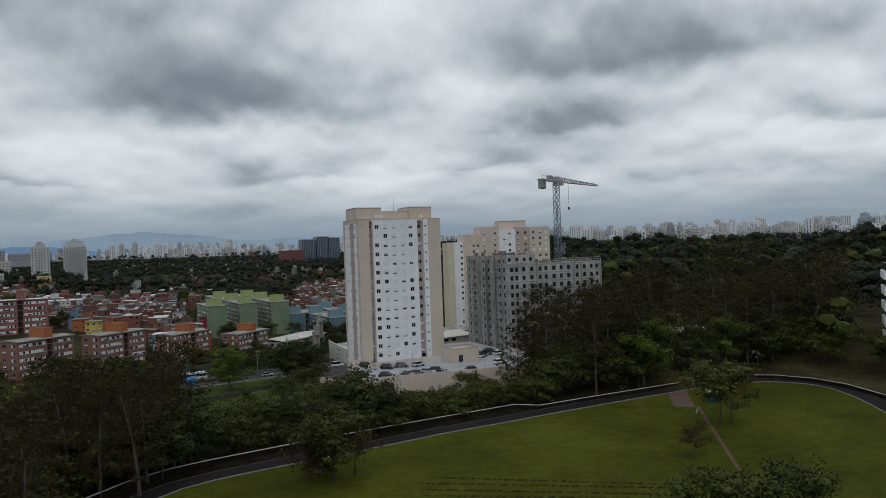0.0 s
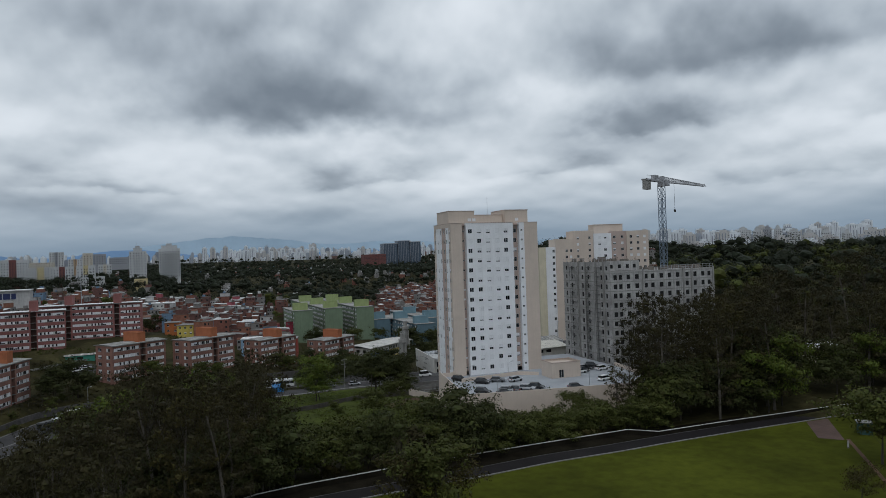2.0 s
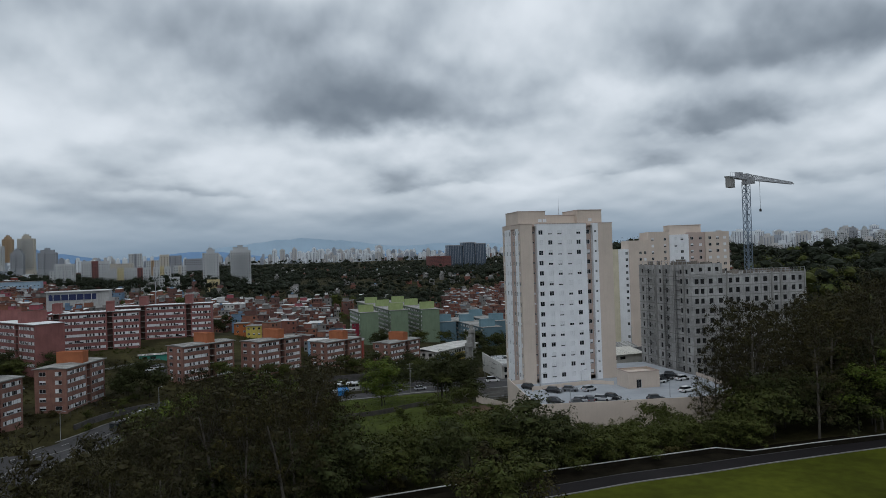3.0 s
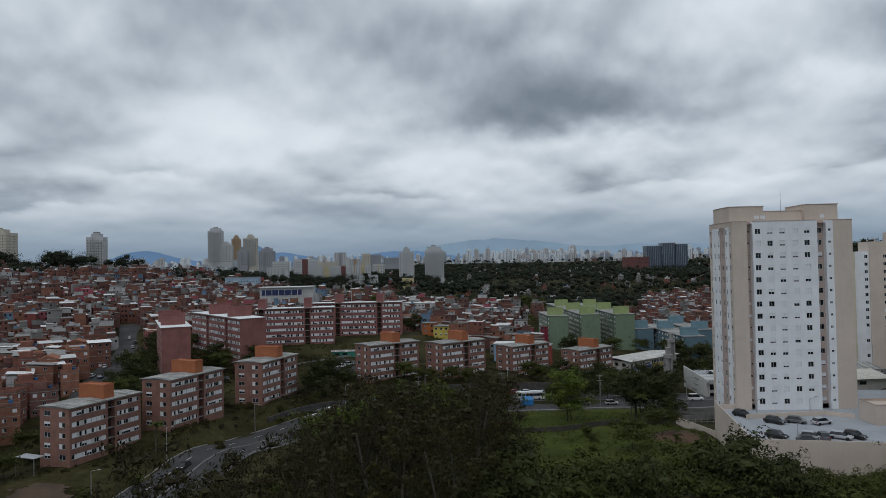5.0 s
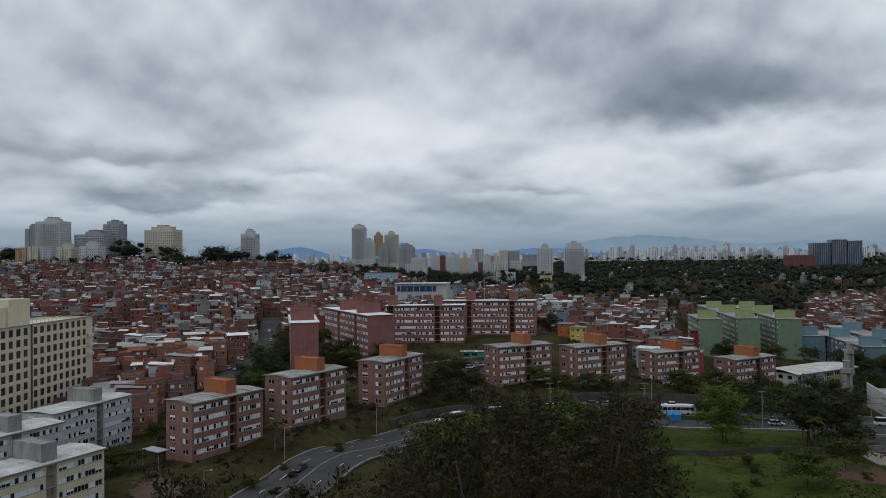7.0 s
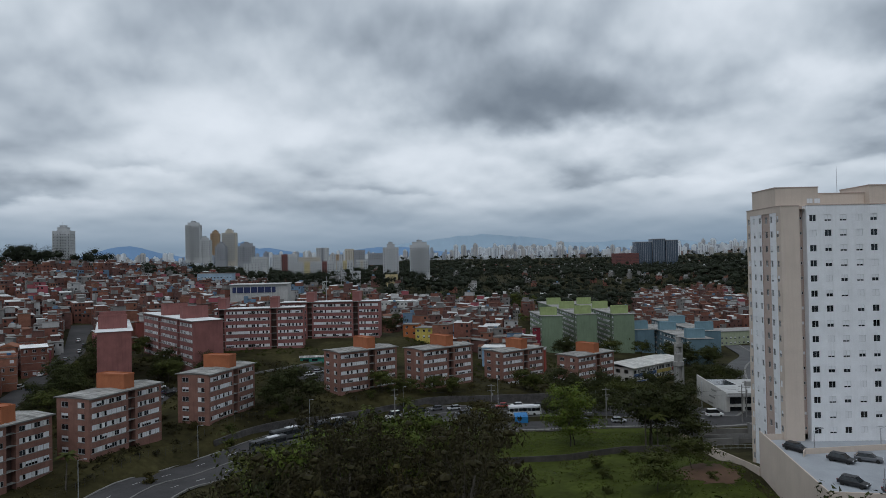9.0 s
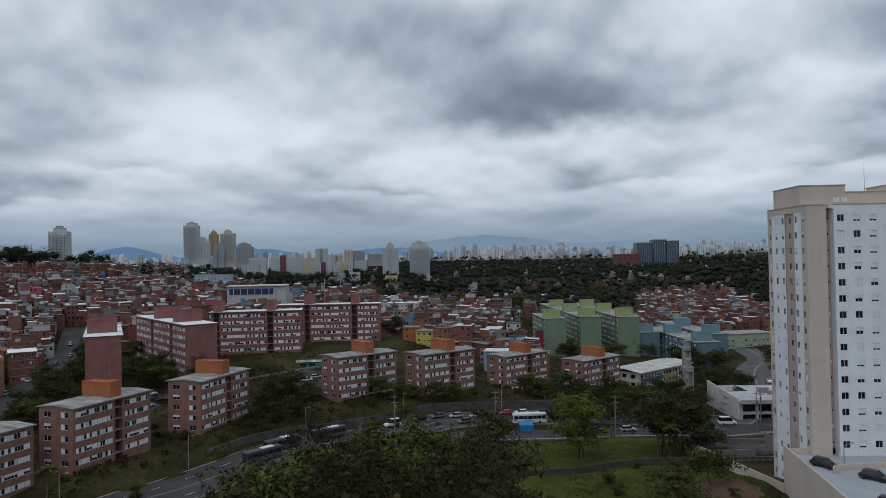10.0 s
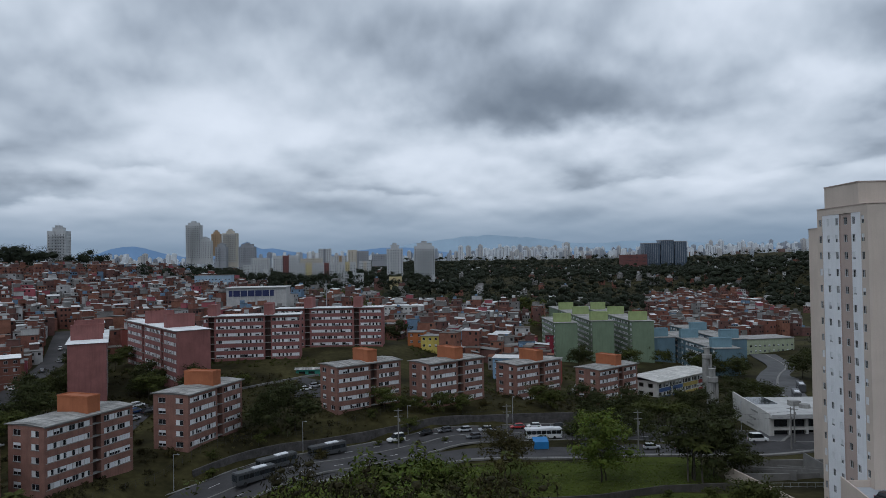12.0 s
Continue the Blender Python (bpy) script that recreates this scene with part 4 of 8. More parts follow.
def build_deck():
    th = thing("parking_deck", pose(0, 0, 0), "beige walled parking deck with grey paving under the tower", "parking deck")
    bm = bmesh.new()
    n = len(DECK)
    f = bm.faces.new([bm.verts.new((x, y, DECK_Z)) for x, y in DECK])
    part("paving", bm, M_DECK, th, "smooth grey paving")
    low = [-1.5, 0.5, 1.5, 4, 4, 4, 4, -6]
    for i in range(n):
        a, b = Vector(DECK[i]), Vector(DECK[(i + 1) % n])
        if i in (3, 4, 5):
            continue
        top = 9.25 if i in (0, 1, 7) else 8.6
        d = (b - a).normalized()
        o = Vector((d.y, -d.x)) * 0.22
        e = d * 0.0
        bm = bmesh.new()
        P = [a - e, b + e, b + e + o, a - e + o]
        v0 = [bm.verts.new((p.x, p.y, low[i] if k in (0, 3) else low[(i + 1) % n])) for k, p in enumerate(P)]
        v1 = [bm.verts.new((p.x, p.y, top)) for p in P]
        bm.faces.new(v1)
        for k in range(4):
            bm.faces.new((v0[k], v0[(k + 1) % 4], v1[(k + 1) % 4], v1[k]))
        bmesh.ops.recalc_face_normals(bm, faces=bm.faces)
        part("retaining_wall", bm, M_BEIGE, th, "tall beige retaining wall with parapet")
    bm = bmesh.new()
    for a, b in (((68.3, 186.6), (69.3, 188.0)), ((69.3, 188.0), (86.5, 190.2)), ((86.5, 190.2), (91.0, 186.8))):
        a, b = Vector(a), Vector(b)
        d = (b - a).normalized()
        o = Vector((-d.y, d.x)) * 0.2
        vs = [a, b, b + o, a + o]
        v0 = [bm.verts.new((p.x, p.y, DECK_Z)) for p in vs]
        v1 = [bm.verts.new((p.x, p.y, DECK_Z + 0.95)) for p in vs]
        bm.faces.new(v1)
        for k in range(4):
            bm.faces.new((v0[k], v0[(k + 1) % 4], v1[(k + 1) % 4], v1[k]))
    bmesh.ops.recalc_face_normals(bm, faces=bm.faces)
    part("planter_wall", bm, M_BEIGE, th, "low pale wall before the tower")
    # gatehouse
    g = thing("gatehouse", pose(91.6, 180.2, DECK_Z, 0, 0, -2), "flat-roofed beige gatehouse on the parking deck", "gatehouse")
    bm = bmesh.new()
    h = facade(bm, (0, 0, 0), (1, 0, 0), 8.6, 0, 4.1, [(2.2, 3.6)], [(0.05, 2.2)], 0.2)
    facade(bm, (8.6, 0, 0), (0, 1, 0), 6.4, 0, 4.1, [], [])
    facade(bm, (8.6, 6.4, 0), (-1, 0, 0), 8.6, 0, 4.1, [], [])
    facade(bm, (0, 6.4, 0), (0, -1, 0), 6.4, 0, 4.1, [], [])
    quad(bm, (0, 0, 3.6), (8.6, 0, 3.6), (8.6, 6.4, 3.6), (0, 6.4, 3.6))
    part("wall", bm, M_BEIGE, g)
    fill(h, (0, 0, 0), (1, 0, 0), g, ["open"], random.Random(1), name="door")
    bm = bmesh.new()
    for a in ((-0.08, -0.08, 8.68, 0.15), (-0.08, 6.25, 8.68, 6.48), (-0.08, 0.15, 0.15, 6.25), (8.45, 0.15, 8.68, 6.25)):
        box(bm, a[0], a[1], 4.1, a[2], a[3], 4.25)
    part("parapet", bm, M_BEIGE_DARK, g)


build_deck()

# ---- block under construction and its crane ----


def build_shell():
    th = thing("unfinished_building", pose(0, 0, 0), "grey concrete-block apartment building under construction with rebar on top", "construction")
    rng = random.Random(21)
    x0, x1, y0, y1, z0, z1 = 118.5, 156.2, 192.0, 220.0, 6.0, 35.0
    bm = bmesh.new()
    rows = [(33.2 - 2.757 * i - 0.7, 33.2 - 2.757 * i + 0.72) for i in range(10)][::-1]
    cols = [(1.0, 2.3), (2.9, 4.1), (5.6, 6.9), (8.6, 10.0), (12.0, 13.2), (14.3, 15.6), (17.4, 18.8), (20.4, 21.7), (23.4, 24.8), (27.0, 28.3), (30.0, 31.3), (33.0, 34.3), (35.4, 36.6)]
    h1 = facade(bm, (x0, y0, 0), (1, 0, 0), x1 - x0, z0, z1, cols, rows, 0.25)
    c2 = [(1.5, 2.5), (5.0, 6.0), (8.4, 9.4), (11.5, 12.6), (15.0, 16.0), (19.0, 20.2), (22.3, 23.4), (25.2, 26.3)]
    h2 = facade(bm, (x0, y1, 0), (0, -1, 0), y1 - y0, z0, z1 + 2.9, c2, rows + [(35.4, 36.6)], 0.25)
    facade(bm, (x1, y0, 0), (0, 1, 0), y1 - y0, z0, z1, [], [])
    facade(bm, (x1, y1, 0), (-1, 0, 0), x1 - x0, z0, z1, [], [])
    quad(bm, (x0, y0, z1 - 0.3), (x1, y0, z1 - 0.3), (x1, y1, z1 - 0.3), (x0, y1, z1 - 0.3))
    # one more storey over the rear wing
    h3 = facade(bm, (x0, 203, 0), (1, 0, 0), 18.0, z1 - 0.2, z1 + 2.9, [(1, 2.2), (4, 5.2), (7, 8.2), (10, 11.2), (13, 14.2), (15.6, 16.8)], [(35.6, 36.8)], 0.25)
    facade(bm, (x0 + 18, 203, 0), (0, 1, 0), y1 - 203, z1 - 0.3, z1 + 2.9, [], [])
    quad(bm, (x0, 203, z1 + 2.6), (x0 + 18, 203, z1 + 2.6), (x0 + 18, y1, z1 + 2.6), (x0, y1, z1 + 2.6))
    part("wall", bm, M_BLOCK, th)
    WINDOWS.setdefault("dark", {})
    for holes, o, u in ((h1, (x0, y0, 0), (1, 0, 0)), (h2, (x0, y1, 0), (0, -1, 0)), (h3, (x0, 203, 0), (1, 0, 0))):
        for r, c, a, z, w, h in holes:
            # a near-black block closes each opening and paints in the unlit room
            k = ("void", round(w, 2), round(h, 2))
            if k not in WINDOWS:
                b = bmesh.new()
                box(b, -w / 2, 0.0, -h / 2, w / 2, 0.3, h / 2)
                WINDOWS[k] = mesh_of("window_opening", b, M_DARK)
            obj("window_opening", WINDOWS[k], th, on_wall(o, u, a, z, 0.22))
    # floor edge bands and pilasters
    bm = bmesh.new()
    for i in range(11):
        z = 34.6 - 2.757 * i
        box(bm, x0 - 0.05, y0 - 0.05, z - 0.12, x1 + 0.05, y1 + 0.05, z + 0.12)
        part("floor_band", bm, M_CONC, th)
        bm = bmesh.new()
    bm.free()
    for x in (x0 + 11.0, x0 + 25.9, x0 + 29.0, x1 - 0.5):
        bm = bmesh.new()
        box(bm, x, y0 - 0.3, z0, x + 0.5, y0 - 0.07, z1 + 0.4)
        part("pilaster", bm, M_CONC, th)
    for y in (y0 + 3.4, y0 + 7.6, y0 + 13.5, y0 + 18.0):
        bm = bmesh.new()
        box(bm, x0 - 0.35, y, z0, x0 - 0.07, y + 0.6, z1 + 2.9)
        part("pilaster", bm, M_CONC, th)
    for y in (y0 + 5.6, y0 + 11.0, y0 + 20.6):
        bm = bmesh.new()
        for z in [z0 + 2.757 * k for k in range(11)]:
            for q in (0.0, 1.3):
                bar(bm, (x0 - 1.2, y + q, z), (x0 - 1.2, y + q, z + 2.75), 0.045)
            bar(bm, (x0 - 1.25, y, z + 1.3), (x0 - 1.25, y + 1.3, z + 1.3), 0.04)
            bar(bm, (x0 - 0.1, y, z + 2.6), (x0 - 1.2, y, z + 2.6), 0.04)
            box(bm, x0 - 1.25, y, z + 2.62, x0 - 0.1, y + 1.3, z + 2.7)
        part("scaffold", bm, mat("dark_scaffold", (0.10, 0.10, 0.10), var=0.3), th, "dark scaffold tower with plank decks")
    formwork = mat("worn_formwork", (0.17, 0.15, 0.13), var=0.5)
    for i in range(26):
        u = rng.random()
        px, py, pz = (x0 + u * 17, 203 + rng.uniform(0.5, 15), z1 + 2.6) if i % 2 else (x0 + 19 + u * 18, y0 + rng.uniform(0.5, 20), z1 - 0.3)
        w, d, h = rng.uniform(0.6, 3.2), rng.uniform(0.2, 1.2), rng.uniform(0.5, 1.6)
        bm = bmesh.new()
        box(bm, px, py, pz, px + w, py + d, pz + h)
        part("formwork_panel", bm, formwork, th)
    bm = bmesh.new()
    for i in range(120):
        u = rng.random()
        if i % 2:
            p = (x0 + 18 + u * (x1 - x0 - 18), y0 + 0.15 + rng.choice((0, 4, 9)) * 1.0, z1 - 0.3)
        else:
            p = (x0 + u * 18, 203.2 + rng.choice((0, 6, 12)), z1 + 2.6)
        hh = rng.uniform(0.8, 1.9)
        bar(bm, p, (p[0] + rng.uniform(-.15, .15), p[1], p[2] + hh), 0.035)
    part("rebar", bm, mat("rusty_rebar", (0.12, 0.09, 0.075), var=0.3), th, "upright rusty reinforcement bars")
    bm = bmesh.new()
    for i in range(16):
        x = x0 + 18 + (x1 - x0 - 18) * i / 15
        bar(bm, (x, y0 + 0.1, z1 - 0.3), (x, y0 + 0.1, z1 + 1.3), 0.05)
    for z in (z1 + 0.6, z1 + 1.25):
        bar(bm, (x0 + 18, y0 + 0.1, z), (x1, y0 + 0.1, z), 0.05)
    for i in range(14):
        y = y0 + (y1 - y0) * i / 13
        bar(bm, (x0 + 0.1, y, z1 + 2.9), (x0 + 0.1, y, z1 + 4.0), 0.05)
    bar(bm, (x0 + 0.1, y0, z1 + 3.9), (x0 + 0.1, y1, z1 + 3.9), 0.05)
    part("guard_rail", bm, M_STEEL, th)


build_shell()


def build_crane():
    cx, cy, cz, zt = 152.5, 211.5, 5.0, 62.5
    th = thing("tower_crane", pose(cx, cy, cz), "steel tower crane with lattice mast and jib beside the shell", "crane")
    bm = bmesh.new()
    r, n = 0.85, 26
    hgt = zt - cz
    c = [(-r, -r), (r, -r), (r, r), (-r, r)]
    for a in c:
        cyl(bm, (*a, 0), (*a, hgt), 0.11, 0.11, 5)
    for i in range(n):
        z, zz = hgt * i / n, hgt * (i + 1) / n
        for k in range(4):
            a, b = c[k], c[(k + 1) % 4]
            bar(bm, (*a, z), (*b, zz), 0.06)
            bar(bm, (*b, z), (*a, zz), 0.05)
            bar(bm, (*a, z), (*b, z), 0.06)
    part("mast", bm, M_CRANE, th, "dark lattice mast")
    ang = math.atan2(232.5 - 211, 189.4 - 152)
    top = new("slewing_unit")
    top.parent = th
    top.matrix_basis = pose(0, 0, hgt, 0, 0, math.degrees(ang))
    bm = bmesh.new()
    cyl(bm, (0, 0, 0), (0, 0, 0.9), 1.3, 1.3, 14)
    box(bm, -0.9, -0.9, 0.9, 0.9, 0.9, 3.4)
    box(bm, 0.9, -1.9, 0.2, 2.6, -0.7, 2.3)
    part("turntable", bm, M_CRANE_L, top)
    bm = bmesh.new()
    L = 41.0
    A = [(1.0, -0.7, 1.6), (L, -0.5, 2.2)], [(1.0, 0.7, 1.6), (L, 0.5, 2.2)], [(1.0, 0, 3.4), (L, 0, 2.9)]
    for a, b in A:
        cyl(bm, a, b, 0.13, 0.10, 5)
    lerp = lambda s, t: tuple(Vector(A[s][0]).lerp(Vector(A[s][1]), t))
    for i in range(26):
        t, u = i / 26, (i + 1) / 26
        for s in (0, 1):
            bar(bm, lerp(s, t), lerp(2, (t + u) / 2), 0.07)
            bar(bm, lerp(2, (t + u) / 2), lerp(s, u), 0.07)
        bar(bm, lerp(0, t), lerp(1, t), 0.06)
    part("jib", bm, M_CRANE_L, top, "pale lattice jib")
    bm = bmesh.new()
    for y in (-0.8, 0.8):
        box(bm, -13.5, y - 0.15, 1.4, -0.9, y + 0.15, 1.9)
    for i in range(8):
        bar(bm, (-13 + i * 1.6, -0.8, 1.7), (-13 + i * 1.6, 0.8, 1.7), 0.07)
    for i in range(9):
        bar(bm, (-13.4 + i * 1.5, -1.0, 1.9), (-13.4 + i * 1.5, -1.0, 3.0), 0.04)
    bar(bm, (-13.4, -1.0, 3.0), (-1.4, -1.0, 3.0), 0.05)
    box(bm, -6.5, -0.7, 1.9, -3.6, 0.7, 3.5)
    part("counter_jib", bm, M_CRANE_L, top)
    bm = bmesh.new()
    for i in range(3):
        box(bm, -13.3 + i * 1.15, -0.75, -1.6, -12.3 + i * 1.15, 0.75, 1.85)
    part("counterweight", bm, M_CONC, top, "grey concrete counterweight slabs")
    bm = bmesh.new()
    bar(bm, (11, 0, 1.7), (11, 0, -7.5), 0.05)
    box(bm, 10.7, -0.25, -8.4, 11.3, 0.25, -7.5)
    part("hook", bm, M_BLACK, top)


build_crane()

# ---- second pair of beige towers behind ----


def build_rear_tower():
    # the way of the broad front, seen square on
    th = thing("rear_tower", pose(147.5, 293.0, 4, 0, 0, -17), "tall beige and white apartment towers behind the construction site", "apartment tower")
    rng = random.Random(31)
    rows = [(1.2 + 2.757 * i, 2.4 + 2.757 * i) for i in range(14)]
    segs = [(0.0, 3.0, 0.0, 39.5, M_CREAM, []), (3.0, 7.6, 0.6, 39.5, M_WHITE, [(3.2, 4.2)]), (7.6, 16.0, 0.0, 43.0, M_BEIGE, [(4.4, 5.4), (6.4, 7.4)]), (16.0, 25.0, 1.0, 46.5, M_BEIGE, [(1.5, 2.5), (6.8, 7.8)]),
            (25.0, 33.0, 0.0, 45.0, M_WHITE, [(2, 3.2), (4.6, 5.8)]), (33.0, 40.0, 0.7, 45.8, M_BEIGE_DARK, [(1.0, 2.2), (4.6, 5.8)]), (40.0, 50.0, 0.0, 45.8, M_BEIGE, [(1.4, 2.6), (4.6, 5.8), (7.6, 8.8)])]
    for a, b, y, top, mt, cols in segs:
        bm = bmesh.new()
        rr = rows + ([(39.8, 41.0), (42.6, 43.8)] if top > 44 else [])
        h = facade(bm, (a, y, 0), (1, 0, 0), b - a, -3, top, cols, rr if cols else [], 0.12)
        quad(bm, (a, 16, -3), (a, y, -3), (a, y, top), (a, 16, top))
        quad(bm, (b, y, -3), (b, 16, -3), (b, 16, top), (b, y, top))
        quad(bm, (b, 16, -3), (a, 16, -3), (a, 16, top), (b, 16, top))
        quad(bm, (a, y, top), (b, y, top), (b, 16, top), (a, 16, top))
        part("wall_bay", bm, mt, th)
        fill(h, (a, y, 0), (1, 0, 0), th, ["open", "open", "half", "shut"], rng, 0.1)
    bm = bmesh.new()
    box(bm, 26, 4, 44.9, 39.5, 13, 49.0)
    box(bm, 25.8, 3.8, 49.0, 39.7, 13.2, 49.2)
    part("roof_house", bm, M_BEIGE, th)


build_rear_tower()


def low_hall(name, m, L, W, H, label, roof=None, wall=None):
    th = thing(name, m, label, "hall")
    bm = bmesh.new()
    for o, u, w in (((0, 0, 0), (1, 0, 0), L), ((L, 0, 0), (0, 1, 0), W), ((L, W, 0), (-1, 0, 0), L), ((0, W, 0), (0, -1, 0), W)):
        n = int(w / 3.5)
        facade(bm, o, u, w, -3, H, [(1 + i * 3.4, 3.2 + i * 3.4) for i in range(n - 1)], [(H - 1.6, H - 0.6)], 0.2)
    # inner box coloured near-black in place of the hall's dim inside
    box(bm, 0.3, 0.3, 0, L - 0.3, W - 0.3, H - 0.2, 1)
    part("wall", bm, [wall or M_OFFWHITE, M_DARK], th)
    bm = bmesh.new()
    n = int(L / 1.3)
    for i in range(n):
        a, b = -0.5 + (L + 1) * i / n, -0.5 + (L + 1) * (i + 1) / n - 0.06
        for y0, z0, y1, z1 in ((-0.6, H, W / 2, H + W * 0.09), (W / 2, H + W * 0.09, W + 0.6, H)):
            quad(bm, (a, y0, z0 + 0.05), (b, y0, z0 + 0.05), (b, y1, z1 + 0.05), (a, y1, z1 + 0.05))
    part("roof", bm, roof or M_ROOF_WHITE, th)
    return th


low_hall("low_hall", pose(104, 232, 2, 0, 0, 8), 24, 16, 5.5, "low pale hall with a white sheet roof", mat("cream_roof", (0.55, 0.53, 0.47), var=0.15))
low_hall("low_hall", pose(112, 262, -1, 0, 0, 4), 30, 14, 6.5, "long white low building with rows of openings", M_ROOF, M_WHITE)

# ---- school, water towers, white hall ----


def build_school():
    th = thing("school", pose(81.0, 347.0, -9.8, 0, 0, 41), "long low school with pale roof and coloured wall panels", "school")
    L, W, H = 37.0, 14.0, 6.6
    bm = bmesh.new()
    rows = [(1.2, 2.6), (4.2, 5.7)]
    cols = [(1.0 + i * 2.2, 2.7 + i * 2.2) for i in range(16)]
    h = facade(bm, (0, 0, 0), (1, 0, 0), L, -2, H, cols, rows, 0.2)
    facade(bm, (L, 0, 0), (0, 1, 0), W, -2, H, [], [])
    facade(bm, (L, W, 0), (-1, 0, 0), L, -2, H, [], [])
    facade(bm, (0, W, 0), (0, -1, 0), W, -2, H, [(2, 4), (6, 8), (10, 12)], rows, 0.2)
    part("wall", bm, M_OFFWHITE, th)
    fill(h, (0, 0, 0), (1, 0, 0), th, ["open", "half", "left"], random.Random(3))
    for a, b, nm, c in ((1, 8.6, "blue_panel", (0.07, 0.12, 0.26)), (10, 16.6, "blue_panel", (0.07, 0.12, 0.26)), (17.2, 27.4, "yellow_panel", (0.42, 0.33, 0.10)), (28.2, 36, "red_panel", (0.25, 0.06, 0.05))):
        bm = bmesh.new()
        for z in (0.1, 2.75):
            box(bm, a, -0.12, z, b, -0.01, z + 1.05 + (0.3 if z > 1 else 0))
        part("wall_panel", bm, mat(nm, c, var=0.15), th, nm.replace("_", " "))
    bm = bmesh.new()
    n, prev = 52, None
    for i in range(n + 1):
        px, k = -0.9 + (L + 1.8) * i / n, 0.14 if i % 2 else 0.0
        row = [bm.verts.new((px, y, z)) for y, z in ((-1.2, H - 0.05), (-1.2, H + 0.15 + k), (W / 2, H + 1.15 + k), (W + 1.2, H + 0.15 + k), (W + 1.2, H - 0.05))]
        if prev:
            for q in range(4):
                bm.faces.new((prev[q], row[q], row[q + 1], prev[q + 1]))
        prev = row
    part("roof", bm, mat("pale_school_roof", (0.50, 0.49, 0.46), var=0.25, ribs=0.3), th, "pale ribbed sheet roof")


build_school()


def water_tower(x, y, z, h, label):
    th = thing("water_tower", pose(x, y, z, 0, 0, 15), label, "water tower", "concrete water towers")
    for sx in (-1, 1):
        bm = bmesh.new()
        box(bm, sx * 0.95 - 0.4, -1.1, -3, sx * 0.95 + 0.4, 1.1, h - 4.2)
        part("pier", bm, M_CONC, th)
    bm = bmesh.new()
    box(bm, -0.56, -0.7, -3, 0.56, 0.7, h - 4.2)
    part("core", bm, M_CONC, th)
    bm = bmesh.new()
    cyl(bm, (0, 0, h - 4.2), (0, 0, h - 3.8), 1.3, 1.75, 16)
    cyl(bm, (0, 0, h - 3.8), (0, 0, h - 2.4), 1.75, 1.75, 16)
    cyl(bm, (0, 0, h - 2.4), (0, 0, h), 1.0, 1.0, 16)
    cyl(bm, (0, 0, h), (0, 0, h + 0.15), 1.15, 1.15, 16)
    part("tank", bm, M_CONC, th, "round concrete tank")
    bm = bmesh.new()
    for i in range(10):
        t = 2 * math.pi * i / 10
        bar(bm, (1.0 * math.cos(t), 1.0 * math.sin(t), h + 0.15), (1.0 * math.cos(t), 1.0 * math.sin(t), h + 1.0), 0.03)
    part("railing", bm, M_STEEL, th)


water_tower(86.8, 308.0, -7.5, 15.2, "weathered concrete water tower with dark streaks")
water_tower(101.0, 352.0, -9.0, 17.5, "weathered concrete water tower behind the school")


def build_white_hall():
    th = thing("white_hall", pose(91.6, 280.0, -7.0, 0, 0, 0), "white public building with a slanting end wall", "public building")
    H, L, W = 7.3, 34.0, 24.0
    bm = bmesh.new()
    # slanting solid side wall facing the camera's side
    A = [(0, 0, -1.5), (0, W + 0.6, -1.5), (0, W + 0.6, H + 1.0), (0, 0, H - 0.2)]
    v = [bm.verts.new(p) for p in A]
    w = [bm.verts.new((p[0] + 0.35, p[1], p[2])) for p in A]
    bm.faces.new(v)
    bm.faces.new(w[::-1])
    for k in range(4):
        bm.faces.new((v[k], v[(k + 1) % 4], w[(k + 1) % 4], w[k]))
    bmesh.ops.recalc_face_normals(bm, faces=bm.faces)
    part("side_wall", bm, M_OFFWHITE, th, "off-white slanting side wall")
    bm = bmesh.new()
    for y, z in ((7, 5.6), (8.5, 3.4), (10, 1.3)):
        box(bm, -0.07, y, z, 0.02, y + 4.6, z + 0.5)
    part("side_window", bm, M_CONC, th, "grey slot windows")
    bm = bmesh.new()
    facade(bm, (0.4, 0.3, 0), (1, 0, 0), L, -1.5, H - 1.4, [(1 + i * 4.6, 5.0 + i * 4.6) for i in range(7)], [(0.4, 2.5), (3.2, 5.4)], 1.2)
    box(bm, 0.4, 1.7, -1.5, L, W, H - 1.5)
    part("front", bm, [M_OFFWHITE], th)
    bm = bmesh.new()
    box(bm, 1, 1.45, 0, L - 1, 1.62, H - 1.6)
    part("glazing", bm, M_GLASS, th)
    bm = bmesh.new()
    box(bm, 0.36, -0.9, H - 1.45, L + 0.4, W, H - 0.7)
    box(bm, 0.36, -0.95, H - 0.7, L + 0.4, -0.7, H - 0.35)
    part("roof_slab", bm, mat("pale_flat_roof", (0.42, 0.42, 0.41), var=0.2), th, "flat pale roof")
    # flat sheet whose dark colour stands in for the court's depth
    bm = bmesh.new()
    box(bm, 0.5, 14, H - 0.72, 9, 24.5, H - 0.66)
    part("roof_light", bm, M_GLASS, th, "flat dark sheet in place of a sunken roof court")
    bm = bmesh.new()
    cyl(bm, (14, 9, H - 0.7), (14, 9, H + 0.3), 1.5, 1.4, 16)
    box(bm, 11, 11, H - 0.7, 14, 13, H + 0.7)
    part("roof_vent", bm, M_CONC, th)


build_white_hall()

# ---- vehicles ----
CARS = {}


